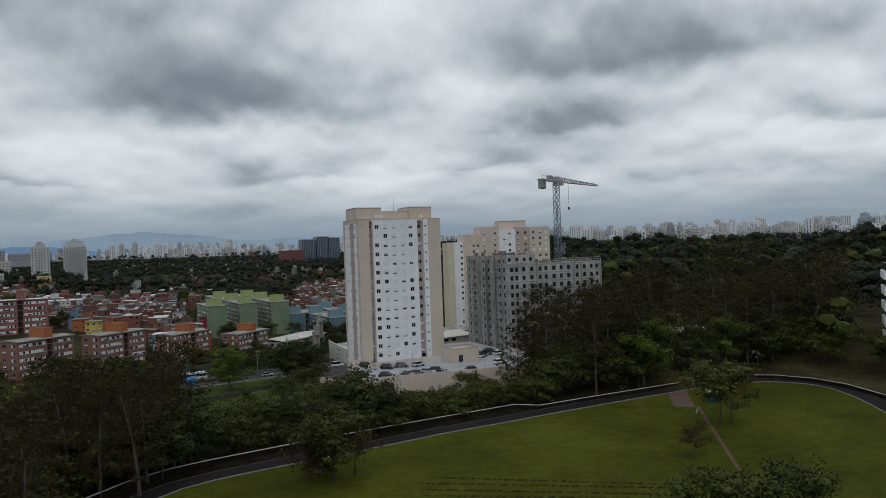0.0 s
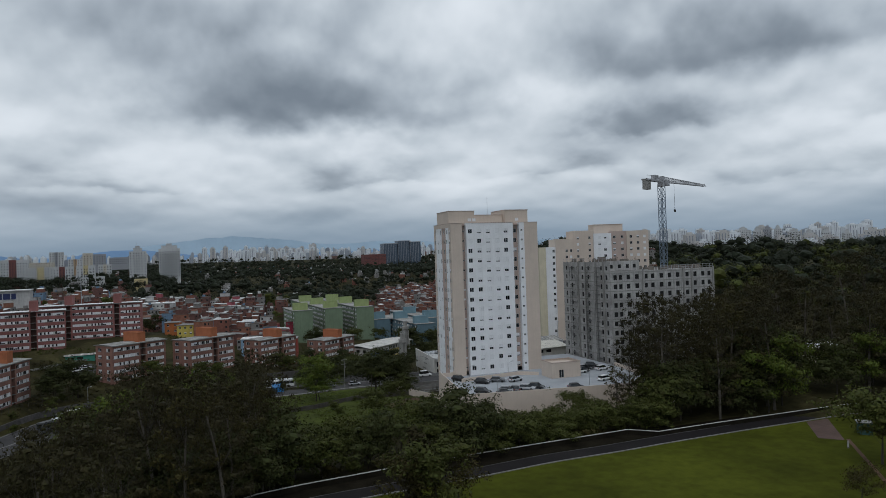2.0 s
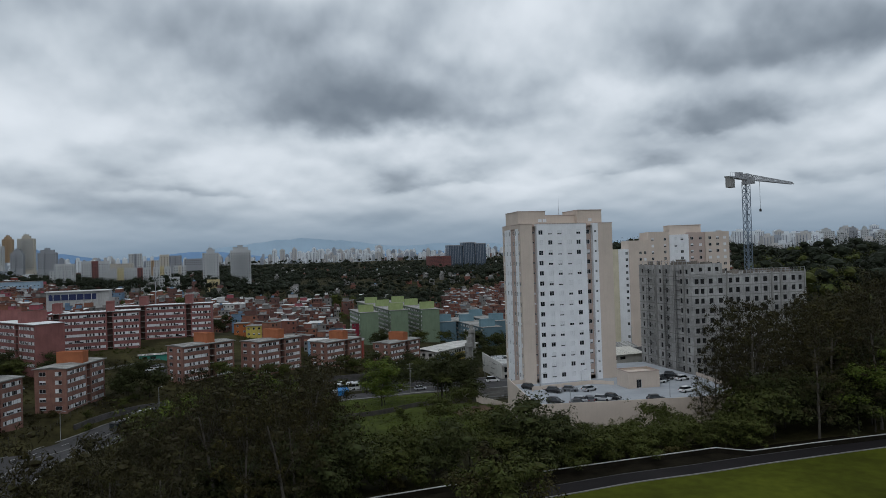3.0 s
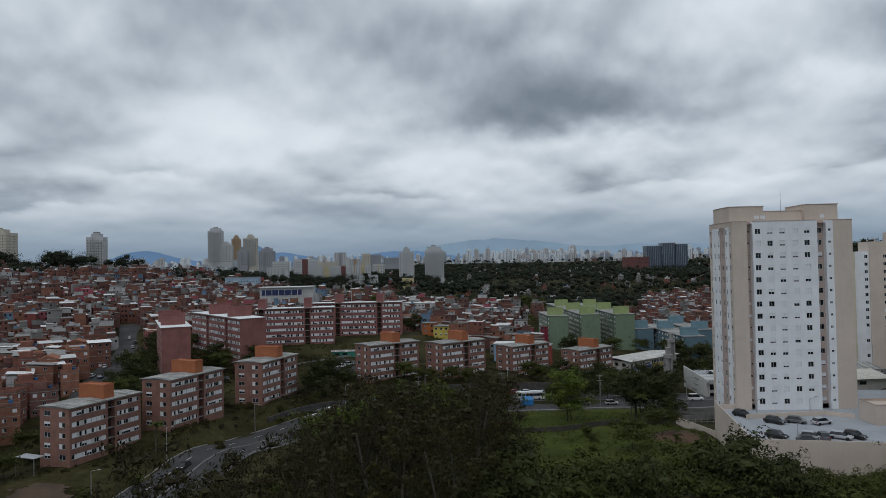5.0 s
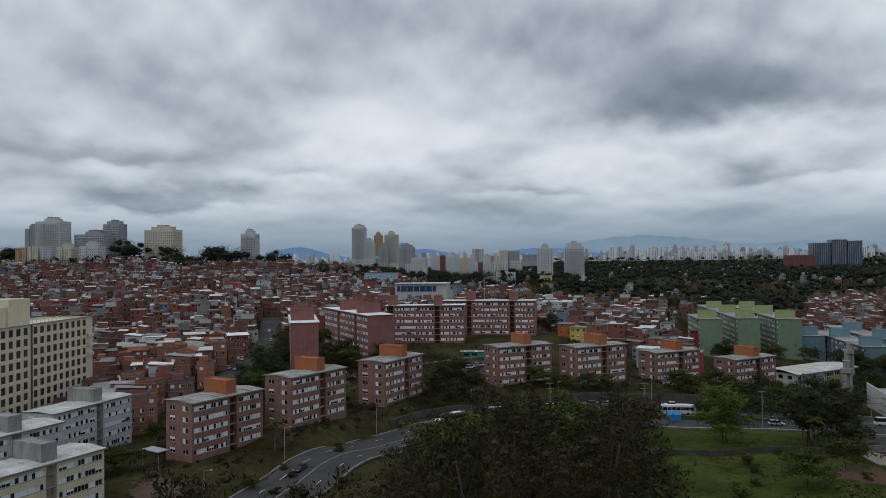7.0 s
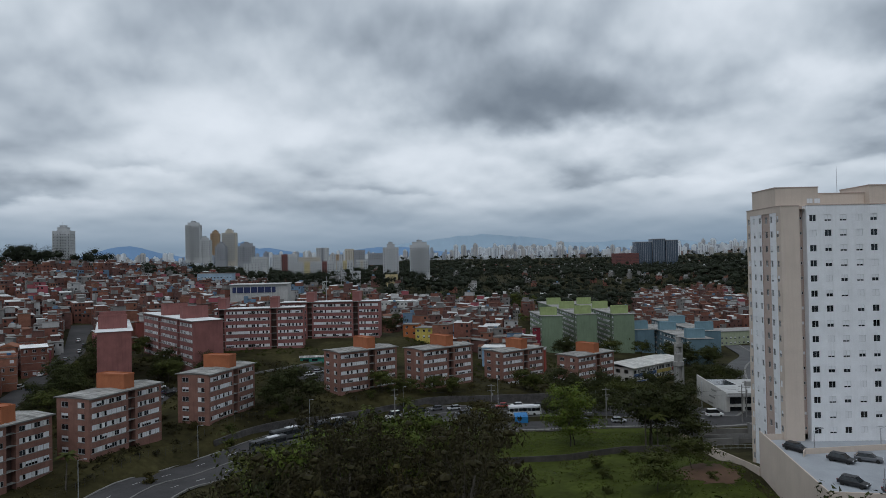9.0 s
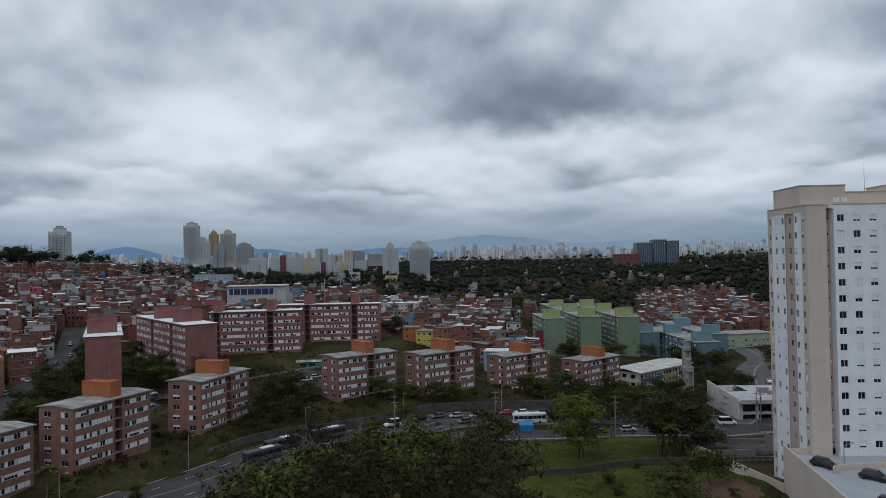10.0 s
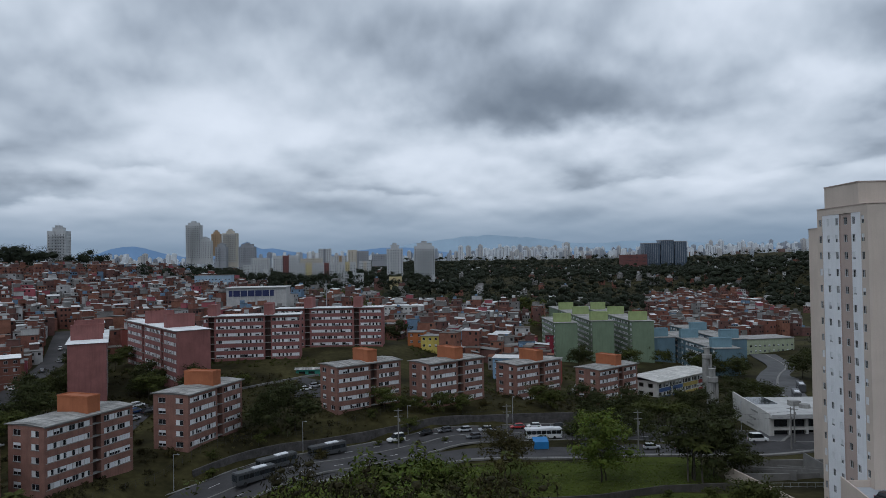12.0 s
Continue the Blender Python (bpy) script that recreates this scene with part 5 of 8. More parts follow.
def car_template(kind, name, colour, label):
    m0 = mat("paint_" + name, colour, rough=0.35, var=0.06, bump=0, spec=0.6)
    L, W, H, hood = {"car": (4.1, 1.7, 1.45, 0.85), "van": (4.9, 1.9, 2.2, 1.1)}[kind]
    th = thing(kind, pose(0, 0, -200), label, kind, "vehicles")
    prof = [(-L / 2, 0.3), (-L / 2, hood * 0.9), (-L / 2 + 0.25, hood), (L * 0.22, hood), (L / 2 - 0.12, hood * 0.82), (L / 2, 0.55), (L / 2, 0.3)]
    bm = bmesh.new()
    for sgn in (-1, 1):
        pass
    rings = []
    for y, inset in ((-W / 2, 0.0), (W / 2, 0.0)):
        rings.append([bm.verts.new((x, y, z)) for x, z in prof])
    n = len(prof)
    bm.faces.new(rings[0][::-1])
    bm.faces.new(rings[1])
    for i in range(n):
        bm.faces.new((rings[0][i], rings[0][(i + 1) % n], rings[1][(i + 1) % n], rings[1][i]))
    bmesh.ops.recalc_face_normals(bm, faces=bm.faces)
    bmesh.ops.bevel(bm, geom=list(bm.edges), offset=0.06, segments=1, affect="EDGES")
    part("body", bm, m0, th)
    back = -L / 2 + (0.1 if kind == "van" else 0.25)
    a = [(back, hood), (back + 0.35, H - 0.07), (L * 0.10, H - 0.07), (L * 0.27, hood)]
    bm = bmesh.new()
    r = [[bm.verts.new((x, s * (W / 2 - (0.05 if z < H - 0.2 else 0.2)), z)) for x, z in a] for s in (-1, 1)]
    for q in r:
        bm.faces.new(q)
    for i in range(3):
        bm.faces.new((r[0][i], r[0][i + 1], r[1][i + 1], r[1][i]))
    bmesh.ops.recalc_face_normals(bm, faces=bm.faces)
    part("window", bm, M_GLASS, th, "dark glass of the cabin")
    bm = bmesh.new()
    box(bm, back + 0.3, -W / 2 + 0.2, H - 0.08, L * 0.11, W / 2 - 0.2, H)
    part("roof", bm, m0, th)
    for sx in (-1, 1):
        for sy in (-1, 1):
            bm = bmesh.new()
            cyl(bm, (sx * L * 0.31, sy * (W / 2 - 0.16), 0.31), (sx * L * 0.31, sy * (W / 2 + 0.03), 0.31), 0.31, 0.31, 12)
            part("wheel", bm, M_BLACK, th)
    for sy in (-1, 1):
        bm = bmesh.new()
        box(bm, L / 2 - 0.08, sy * W * 0.36 - 0.18, 0.6, L / 2 + 0.02, sy * W * 0.36 + 0.18, 0.75)
        part("headlight", bm, M_SHUTTER, th)
        bm = bmesh.new()
        box(bm, -L / 2 - 0.02, sy * W * 0.38 - 0.14, 0.65, -L / 2 + 0.05, sy * W * 0.38 + 0.14, 0.85)
        part("tail_light", bm, mat("tail_light_red", (0.25, 0.02, 0.02), rough=0.3), th)
    return th


CAR_KINDS = [("car", "black", (0.012, 0.012, 0.014), "black hatchback car"), ("car", "white", (0.72, 0.72, 0.72), "white hatchback car"), ("car", "silver", (0.42, 0.43, 0.45), "silver hatchback car"),
             ("car", "grey", (0.10, 0.105, 0.115), "dark grey hatchback car"), ("car", "red", (0.35, 0.02, 0.02), "red hatchback car"), ("car", "navy", (0.02, 0.05, 0.14), "dark blue hatchback car"),
             ("van", "van_white", (0.74, 0.74, 0.74), "white delivery van")]


def put_car(i, x, y, z, ang, where):
    k, nm, c, lab = CAR_KINDS[i]
    if i not in CARS:
        CARS[i] = car_template(k, nm, c, lab + " " + where)
        CARS[i].matrix_basis = pose(x, y, z, 0, 0, ang)
        return CARS[i]
    return tagged(copy_thing(CARS[i], pose(x, y, z, 0, 0, ang)), lab + " " + where)


for i, x, y, a in ((0, 68.7, 190.2, -60), (0, 72.7, 183.4, -50), (3, 77.1, 183.4, -30), (2, 81.6, 182.0, 20), (0, 67.9, 171.6, -50), (2, 73.9, 170.4, -30), (0, 72.0, 167.6, -10), (3, 75.9, 170.3, 80), (2, 79.2, 170.2, -40), (0, 82.0, 170.6, -50),
                (3, 100.4, 186.2, -60), (1, 102.3, 184.2, 10), (0, 104.4, 186.0, -70), (2, 106.6, 189.2, 20), (0, 110.6, 191.4, -40), (1, 110.4, 185.6, 15), (1, 102.4, 171.6, 15), (0, 90.4, 165.6, -10), (0, 107.5, 188.4, -75)):
    put_car(i, x, y, DECK_Z + 0.005, a, "parked on the tower's deck")
AVL = smooth_line([Vector(p) for p in AVENUE], 4.0)


def along(x, y):
    k = min(range(len(AVL)), key=lambda j: (AVL[j] - Vector((x, y))).length)
    d = AVL[min(k + 1, len(AVL) - 1)] - AVL[max(k - 1, 0)]
    return math.degrees(math.atan2(d.y, d.x)), hz(AVL[k].x, AVL[k].y) + 0.185


for i, x, y in ((6, -9.3, 281), (0, -1.4, 285), (3, 4.0, 286.5), (2, 9.5, 287), (2, 15.6, 289.8), (4, 24.9, 293.2), (1, 29.8, 294.0), (0, 36.5, 293.3), (0, -61.5, 206), (3, 12.0, 279.5)):
    a, z = along(x, y)
    put_car(i, x, y, z, a + 180, "on the avenue")
for i, x, y in ((3, 46.7, 264.2), (2, 55.6, 264), (0, 40.0, 266), (3, 63, 263.4), (6, 86.0, 274), (1, 74.3, 267.2)):
    put_car(i, x, y, hz(x, 265.5 if x < 70 else 268) + 0.27, 2, "on the near carriageway")
for i, x, y, a in ((1, -143.4, 323.6, 110), (0, -146, 340, 112), (3, -150, 352, 110), (2, -155, 372, 112), (5, -131, 297, 105), (2, -136, 300, 105), (0, -160, 385, 115), (1, -168, 395, 115)):
    put_car(i, x, y, hz(x, y) + 0.26, a, "parked in the hillside street")
for i, x, y, a in ((5, -82, 282.7, 60), (2, -80.6, 278.1, 60), (5, -83.5, 275.5, 60), (1, -84, 288, 60), (0, -79, 284, 60), (2, -41, 328, 30), (1, -43.5, 323.5, 30), (2, 51, 352, 80), (1, 54, 362, 80), (0, 49, 347, 80), (3, -14, 320.5, 40)):
    put_car(i, x, y, hz(x, y) + 0.02, a, "parked between the blocks")


def bus(x, y, z, ang, body, label):
    th = thing("bus", pose(x, y, z, 0, 0, ang), label, "bus", "buses")
    bm = bmesh.new()
    box(bm, -6, -1.25, 0.35, 6, 1.25, 3.1)
    bmesh.ops.bevel(bm, geom=list(bm.edges), offset=0.14, segments=2, affect="EDGES")
    part("body", bm, body, th)
    for sy in (-1, 1):
        for k in range(7):
            bm = bmesh.new()
            box(bm, -5.5 + k * 1.6, sy * 1.25 - 0.02, 1.55, -4.0 + k * 1.6, sy * 1.25 + 0.02, 2.55)
            part("window", bm, M_GLASS, th)
        for sx in (-3.4, 3.6):
            bm = bmesh.new()
            cyl(bm, (sx, sy * 1.05, 0.48), (sx, sy * 1.28, 0.48), 0.48, 0.48, 14)
            part("wheel", bm, M_BLACK, th)
    bm = bmesh.new()
    box(bm, 5.97, -1.05, 1.2, 6.03, 1.05, 2.7)
    part("windscreen", bm, M_GLASS, th)
    bm = bmesh.new()
    box(bm, -3.5, -0.8, 3.1, 0.5, 0.8, 3.3)
    part("roof_unit", bm, M_SHUTTER, th)
    th.matrix_basis = th.matrix_basis @ Matrix.Diagonal((0.84, 0.96, 0.96, 1))


M_BUSG = mat("bus_silver", (0.075, 0.078, 0.082), rough=0.4, var=0.1, spec=0.5)
M_BUSW = mat("bus_white", (0.66, 0.67, 0.68), rough=0.4, var=0.1, spec=0.5)
for x, y, mt, lb in ((-38.2, 246.6, M_BUSG, "dark grey city bus with dark windows on the avenue"), (-35.5, 255.8, M_BUSG, "dark grey city bus in the far lane of the avenue"), (-26.0, 269.3, M_BUSG, "dark grey city bus following on the avenue"), (31.0, 281.6, M_BUSW, "white city bus at the stop")):
    a, z = along(x, y)
    bus(x, y, z, a + 180, mt, lb)
bus(128.5, 341, hz(127, 343) + 0.25, 70, M_BUSG, "dark city bus on the side street")
bus(137.5, 356, hz(136, 360) + 0.25, 70, M_BUSG, "dark city bus further up the side street")

# ---- street furniture ----


def lamp_post(m, label, h=8.0):
    th = thing("street_lamp", m, label, "street lamp", "street lamps")
    bm = bmesh.new()
    cyl(bm, (0, 0, -0.4), (0, 0, h), 0.10, 0.06, 8)
    part("pole", bm, M_STEEL, th)
    bm = bmesh.new()
    cyl(bm, (0, 0, h - 0.1), (1.5, 0, h + 0.25), 0.045, 0.04, 6)
    part("arm", bm, M_STEEL, th)
    bm = bmesh.new()
    box(bm, 1.4, -0.15, h + 0.16, 2.1, 0.15, h + 0.32)
    part("lamp_head", bm, M_STEEL, th)
    return th


n_av = sides(AVL)
lp = None
for k in range(22, len(AVL), 7):
    p = AVL[k] + n_av[k] * 10.6
    a = math.degrees(math.atan2(-n_av[k].y, -n_av[k].x))
    m = pose(p.x, p.y, hz(AVL[k].x, AVL[k].y) + 0.34, 0, 0, a)
    lp = copy_thing(lp, m) if lp else lamp_post(m, "slim steel street lamp beside the avenue")
for x, y in ((71.5, 189.5), (83.5, 190.5), (70.2, 168.0), (95.6, 168.0)):
    lamp_post(pose(x, y, DECK_Z, 0, 0, 20), "slim steel lamp post on the parking deck", 3.6)


def utility_pole(x, y, z, h):
    th = thing("utility_pole", pose(x, y, z, 0, 0, 10), "tall concrete utility pole with crossarms", "utility pole", "utility poles")
    bm = bmesh.new()
    cyl(bm, (0, 0, -1), (0, 0, h), 0.2, 0.13, 8)
    part("pole", bm, M_KERB, th)
    for z in (h - 0.5, h - 2.0):
        bm = bmesh.new()
        box(bm, -1.1, -0.06, z, 1.1, 0.06, z + 0.12)
        part("crossarm", bm, M_CONC, th)
    bm = bmesh.new()
    cyl(bm, (0.3, 0.2, h - 3.4), (0.3, 0.2, h - 2.6), 0.25, 0.25, 8)
    part("transformer", bm, M_CONC, th)


POLES = [(51.1, 259.3), (20.5, 272.5), (91.0, 266.5), (94.5, 272.0), (-8, 274)]
for x, y in POLES:
    utility_pole(x, y, hz(x, y) + 0.3, 10.5)
th = thing("overhead_cable", pose(0, 0, 0), "thin black overhead cables between the poles", "cable")
for dz in (9.6, 8.3):
    for a, b in (((-8, 274), (20.5, 272.5)), ((20.5, 272.5), (51.1, 259.3)), ((51.1, 259.3), (91, 266.5))):
        bm = bmesh.new()
        za, zb = hz(*a) + dz, hz(*b) + dz
        pts = [Vector((a[0] + (b[0] - a[0]) * t, a[1] + (b[1] - a[1]) * t, za + (zb - za) * t - 4 * 0.6 * t * (1 - t))) for t in [i / 8 for i in range(9)]]
        for p, q in zip(pts, pts[1:]):
            bar(bm, p, q, 0.025)
        part("cable", bm, M_BLACK, th)


def wall_run(name, pts, h, t, material, label, base=1.0, zf=None):
    bm = bmesh.new()
    line = smooth_line([Vector(p) for p in pts], 5.0)
    strip(bm, line, -t / 2, t / 2, h, zf, h + base)
    return tagged(obj(name, mesh_of(name, bm, material)), label, "wall", kind="structure")


wall_run("lot_wall", [(19, 221.5), (29, 222.8), (47, 224.4), (66, 225.8)], 1.35, 0.25, mat("sooty_concrete", (0.065, 0.06, 0.052), var=0.4, streak=0.6), "stained concrete wall round the vacant lot")
bm = bmesh.new()
bank = [p for p in AVL if -44 < p.x < 58]
strip(bm, bank, 11.4, 11.9, 3.0, None, 4.5)
tagged(obj("retaining_wall", mesh_of("retaining_wall", bm, mat("dark_stone_wall", (0.075, 0.07, 0.068), var=0.5, scale=0.5, fine=1.6, bump=0.5, streak=0.5))), "dark stone retaining wall above the avenue", "wall", kind="structure")


def stepped_wall():
    th = thing("stepped_wall", pose(0, 0, 0), "pale stepped boundary wall climbing beside the vacant lot", "wall")
    n = 18
    a, b = Vector((64.6, 241.0)), Vector((65.2, 197.0))
    for i in range(n):
        p, q = a.lerp(b, i / n), a.lerp(b, (i + 0.97) / n)
        z = -2.4 + 4.6 * i / n
        bm = bmesh.new()
        v0 = [(p.x, p.y, -7), (p.x + 0.25, p.y, -7), (q.x + 0.25, q.y, -7), (q.x, q.y, -7)]
        v1 = [(p.x, p.y, z + 0.55), (p.x + 0.25, p.y, z + 0.55), (q.x + 0.25, q.y, z + 0.75), (q.x, q.y, z + 0.75)]
        A, B = [bm.verts.new(v) for v in v0], [bm.verts.new(v) for v in v1]
        bm.faces.new(B)
        for k in range(4):
            bm.faces.new((A[k], A[(k + 1) % 4], B[(k + 1) % 4], B[k]))
        bmesh.ops.recalc_face_normals(bm, faces=bm.faces)
        part("wall_panel", bm, M_BEIGE, th)


stepped_wall()


def back_yard():
    """Ramps, pool and rails in the strip beside the tower."""
    th = thing("access_ramp", pose(0, 0, 0), "pale concrete access ramps with railings behind the tower", "ramp")
    for (a, b, z0, z1) in (((70, 246), (78, 236), -5.0, -2.5), ((76, 248), (84, 236), -5.2, -2.5)):
        a, b = Vector(a), Vector(b)
        d = (b - a).normalized()
        o = Vector((-d.y, d.x))
        bm = bmesh.new()
        for s in (-1.1, 1.1):
            p, q = a + o * s, b + o * s
            vs = [(p.x, p.y, z0 - 2), (q.x, q.y, z0 - 2), (q.x, q.y, z1 + 1), (p.x, p.y, z0 + 1)]
            A = [bm.verts.new(v) for v in vs]
            B = [bm.verts.new((v[0] + o.x * 0.2, v[1] + o.y * 0.2, v[2])) for v in vs]
            bm.faces.new(A)
            bm.faces.new(B[::-1])
            for k in range(4):
                bm.faces.new((A[k], A[(k + 1) % 4], B[(k + 1) % 4], B[k]))
        bmesh.ops.recalc_face_normals(bm, faces=bm.faces)
        part("ramp_wall", bm, M_KERB, th)
    bm = bmesh.new()
    for i in range(14):
        x = 66 + i * 1.6
        bar(bm, (x, 228, -4.5), (x, 228, -1.6), 0.05)
    for z in (-2.3, -1.6):
        bar(bm, (66, 228, z), (87, 228, z), 0.05)
    part("railing", bm, M_STEEL, th)
    p = thing("swimming_pool", pose(66.5, 214.0, -3.0), "small blue swimming pool behind the stepped wall", "pool")
    bm = bmesh.new()
    box(bm, 0, 0, -2, 3.2, 9, 0.15)
    part("surround", bm, M_KERB, p)
    bm = bmesh.new()
    box(bm, 0.4, 0.5, 0.1, 2.8, 8.5, 0.16)
    part("water", bm, mat("pool_water", (0.05, 0.13, 0.30), rough=0.1, var=0.1, spec=0.5), p)
    w = thing("yard_wall", pose(0, 0, 0), "plain pale walls round the tower's rear yard", "wall")
    for a in ((66, 236.4, 88, 236.7, -2.4), (66, 246.6, 92, 246.9, -2.6), (84.0, 236.8, 84.3, 246.5, -1.0)):
        bm = bmesh.new()
        box(bm, a[0], a[1], -9, a[2], a[3], a[4])
        part("wall_panel", bm, M_KERB, w)


back_yard()


def patch(name, inside, x0, x1, y0, y1, material, label, step=3.0, lift=0.13):
    xs, ys = np.arange(x0, x1 + 0.1, step), np.arange(y0, y1 + 0.1, step)
    X, Y = np.meshgrid(xs, ys)
    Z = height(X.ravel(), Y.ravel()) + lift
    idx = np.arange(X.size).reshape(X.shape)
    faces = [(int(idx[j, i]), int(idx[j, i + 1]), int(idx[j + 1, i + 1]), int(idx[j + 1, i])) for j in range(len(ys) - 1) for i in range(len(xs) - 1) if inside(xs[i] + step / 2, ys[j] + step / 2)]
    me = bpy.data.meshes.new(name)
    me.from_pydata(np.stack([X.ravel(), Y.ravel(), Z], 1).tolist(), [], faces)
    me.materials.append(material)
    tagged(new(name, me), label, "ground", kind="structure")


M_LOT = mat("bright_grass", (0.050, 0.063, 0.011), spec=0.08, rough=0.95, var=0.45, scale=0.12, fine=0.9, bump=0.4)
wob = lambda x, y, s=0.12: noise.noise(Vector((x * s, y * s, 4.0)))
patch("vacant_lot_grass", lambda x, y: y < 223 and x > 20 + 8 * wob(x, y) and y > 176 and x < 61, 12, 62, 176, 232, M_LOT, "bright rough grass of the vacant lot", 1.5)
patch("grass_verge", lambda x, y: 226.5 < y < 258 and x < 64.5 and x > 6 + 6 * wob(x, y), 4, 66, 226, 258, M_LOT, "green grass verge beside the avenue", 1.5)
patch("bare_earth", lambda x, y: (x - 56) ** 2 / 40 + (y - 200) ** 2 / 60 + 0.9 * wob(x, y, 0.3) < 0.8, 44, 62, 190, 218, M_EARTH, "patch of bare orange earth on the lot", 0.6, 0.2)
patch("bare_earth", lambda x, y: (x + 86) ** 2 / 60 + (y - 186) ** 2 / 40 + 0.9 * wob(x, y, 0.3) < 0.8, -98, -74, 174, 198, mat("brown_earth", (0.085, 0.055, 0.035), var=0.35, scale=0.2), "trodden brown earth below the blocks", 0.8, 0.2)
patch("paved_yard", lambda x, y: True, -48, -36, 314, 336, M_ASPHALT, "asphalt parking yard between the blocks", 3.0)
patch("paved_yard", lambda x, y: True, -90, -76, 270, 292, M_ASPHALT, "asphalt parking yard below the maroon slab", 3.0)
st = smooth_line([Vector(p) for p in ((-118, 262), (-128, 290), (-141, 325), (-152, 360), (-170, 400), (-190, 440))], 4.0)
bm = bmesh.new()
strip(bm, st, -5.5, 5.5, 0.24, None, 0.3)
tagged(obj("hillside_street", mesh_of("hillside_street", bm, M_ASPHALT)), "grey street climbing between the hillside houses", "road", kind="structure")

# bus-stop stall and green sports cabin
s0 = thing("stall", pose(28.6, 268.6, hz(28.6, 268.6) + 0.4, 0, 0, 5), "small market stall with a bright blue tarpaulin", "stall")
bm = bmesh.new()
quad(bm, (-1.9, -1.3, 1.9), (1.9, -1.3, 1.9), (1.9, 1.3, 2.6), (-1.9, 1.3, 2.6))
quad(bm, (-1.9, -1.32, 0.1), (1.9, -1.32, 0.1), (1.9, -1.32, 1.9), (-1.9, -1.32, 1.9))
part("tarpaulin", bm, mat("blue_tarpaulin", (0.03, 0.17, 0.40), rough=0.5, var=0.15), s0)
for x, y in ((-1.8, -1.2), (1.8, -1.2), (-1.8, 1.2), (1.8, 1.2)):
    bm = bmesh.new()
    bar(bm, (x, y, -0.4), (x, y, 2.0 if y < 0 else 2.6), 0.05)
    part("post", bm, M_STEEL, s0)
low_hall("green_cabin", pose(-50, 338, 1.2, 0, 0, 8), 11, 5, 3.4, "small turquoise cabin with a flat roof", M_ROOF, mat("turquoise_paint", (0.06, 0.26, 0.20), var=0.15))
bm = bmesh.new()
line = smooth_line([Vector(p) for p in ((-64, 318), (-52, 330), (-40, 341), (-28, 345), (-20, 352))], 3.0)
strip(bm, line, -0.4, 0.4, 0.5, None, 0.8)
tagged(obj("white_kerb", mesh_of("white_kerb", bm, M_KERB)), "curving white kerb on the grass slope", "kerb", kind="structure")
aw = thing("entrance_canopy", pose(-91.5, 199.6, -4.2, 0, 0, 70.5), "flat grey canopy beside the brown block", "canopy")
bm = bmesh.new()
box(bm, -3.2, 1.0, 2.4, -0.1, 7.5, 2.55)
part("roof", bm, M_STEEL, aw)
for x, y in ((-3.0, 1.2), (-3.0, 7.3)):
    bm = bmesh.new()
    bar(bm, (x, y, -3), (x, y, 2.4), 0.08)
    part("post", bm, M_STEEL, aw)


def fence(pts, h=1.6):
    line = smooth_line([Vector(p) for p in pts], 2.5)
    th = thing("fence", pose(0, 0, 0), "low dark wire fence on posts along the slope", "fence")
    bm = bmesh.new()
    for p in line:
        z = hz(p.x, p.y)
        bar(bm, (p.x, p.y, z - 0.3), (p.x, p.y, z + h), 0.04)
    part("post", bm, mat("weathered_post", (0.07, 0.065, 0.06), var=0.3), th)
    bm = bmesh.new()
    for f in (0.35, 0.7, 1.0):
        for p, q in zip(line, line[1:]):
            bar(bm, (p.x, p.y, hz(p.x, p.y) + h * f), (q.x, q.y, hz(q.x, q.y) + h * f), 0.02)
    part("wire", bm, M_BLACK, th)


fence([(-76, 190), (-71, 212), (-62, 240), (-47, 266), (-28, 284), (-8, 297)])
fence([(14, 258.6), (34, 258.4), (52, 257.3), (64, 257.8)], 1.3)

# ---- trees ----


def leaf_mat(name, base, isl=0.2, hue=0.02):
    return mat(name, base, rough=0.75, var=0.3, scale=0.5, fine=2.0, bump=0.0, island=isl, hue=hue, rand=0.18, spec=0.12)


M_FAR = leaf_mat("far_leaves", (0.020, 0.025, 0.014))
M_LEAF = [leaf_mat("dark_leaves", (0.0295, 0.0262, 0.0098)), leaf_mat("green_leaves", (0.052, 0.059, 0.014)), leaf_mat("olive_leaves", (0.042, 0.036, 0.011)), leaf_mat("bright_leaves", (0.074, 0.096, 0.016)), leaf_mat("dusky_leaves", (0.031, 0.027, 0.0108))]


PHI = (1 + 5 ** 0.5) / 2
ICO_V = np.array([(-1, PHI, 0), (1, PHI, 0), (-1, -PHI, 0), (1, -PHI, 0), (0, -1, PHI), (0, 1, PHI), (0, -1, -PHI), (0, 1, -PHI), (PHI, 0, -1), (PHI, 0, 1), (-PHI, 0, -1), (-PHI, 0, 1)]) / 1.902
ICO_F = [(0, 11, 5), (0, 5, 1), (0, 1, 7), (0, 7, 10), (0, 10, 11), (1, 5, 9), (5, 11, 4), (11, 10, 2), (10, 7, 6), (7, 1, 8), (3, 9, 4), (3, 4, 2), (3, 2, 6), (3, 6, 8), (3, 8, 9), (4, 9, 5), (2, 4, 11), (6, 2, 10), (8, 6, 7), (9, 8, 1)]


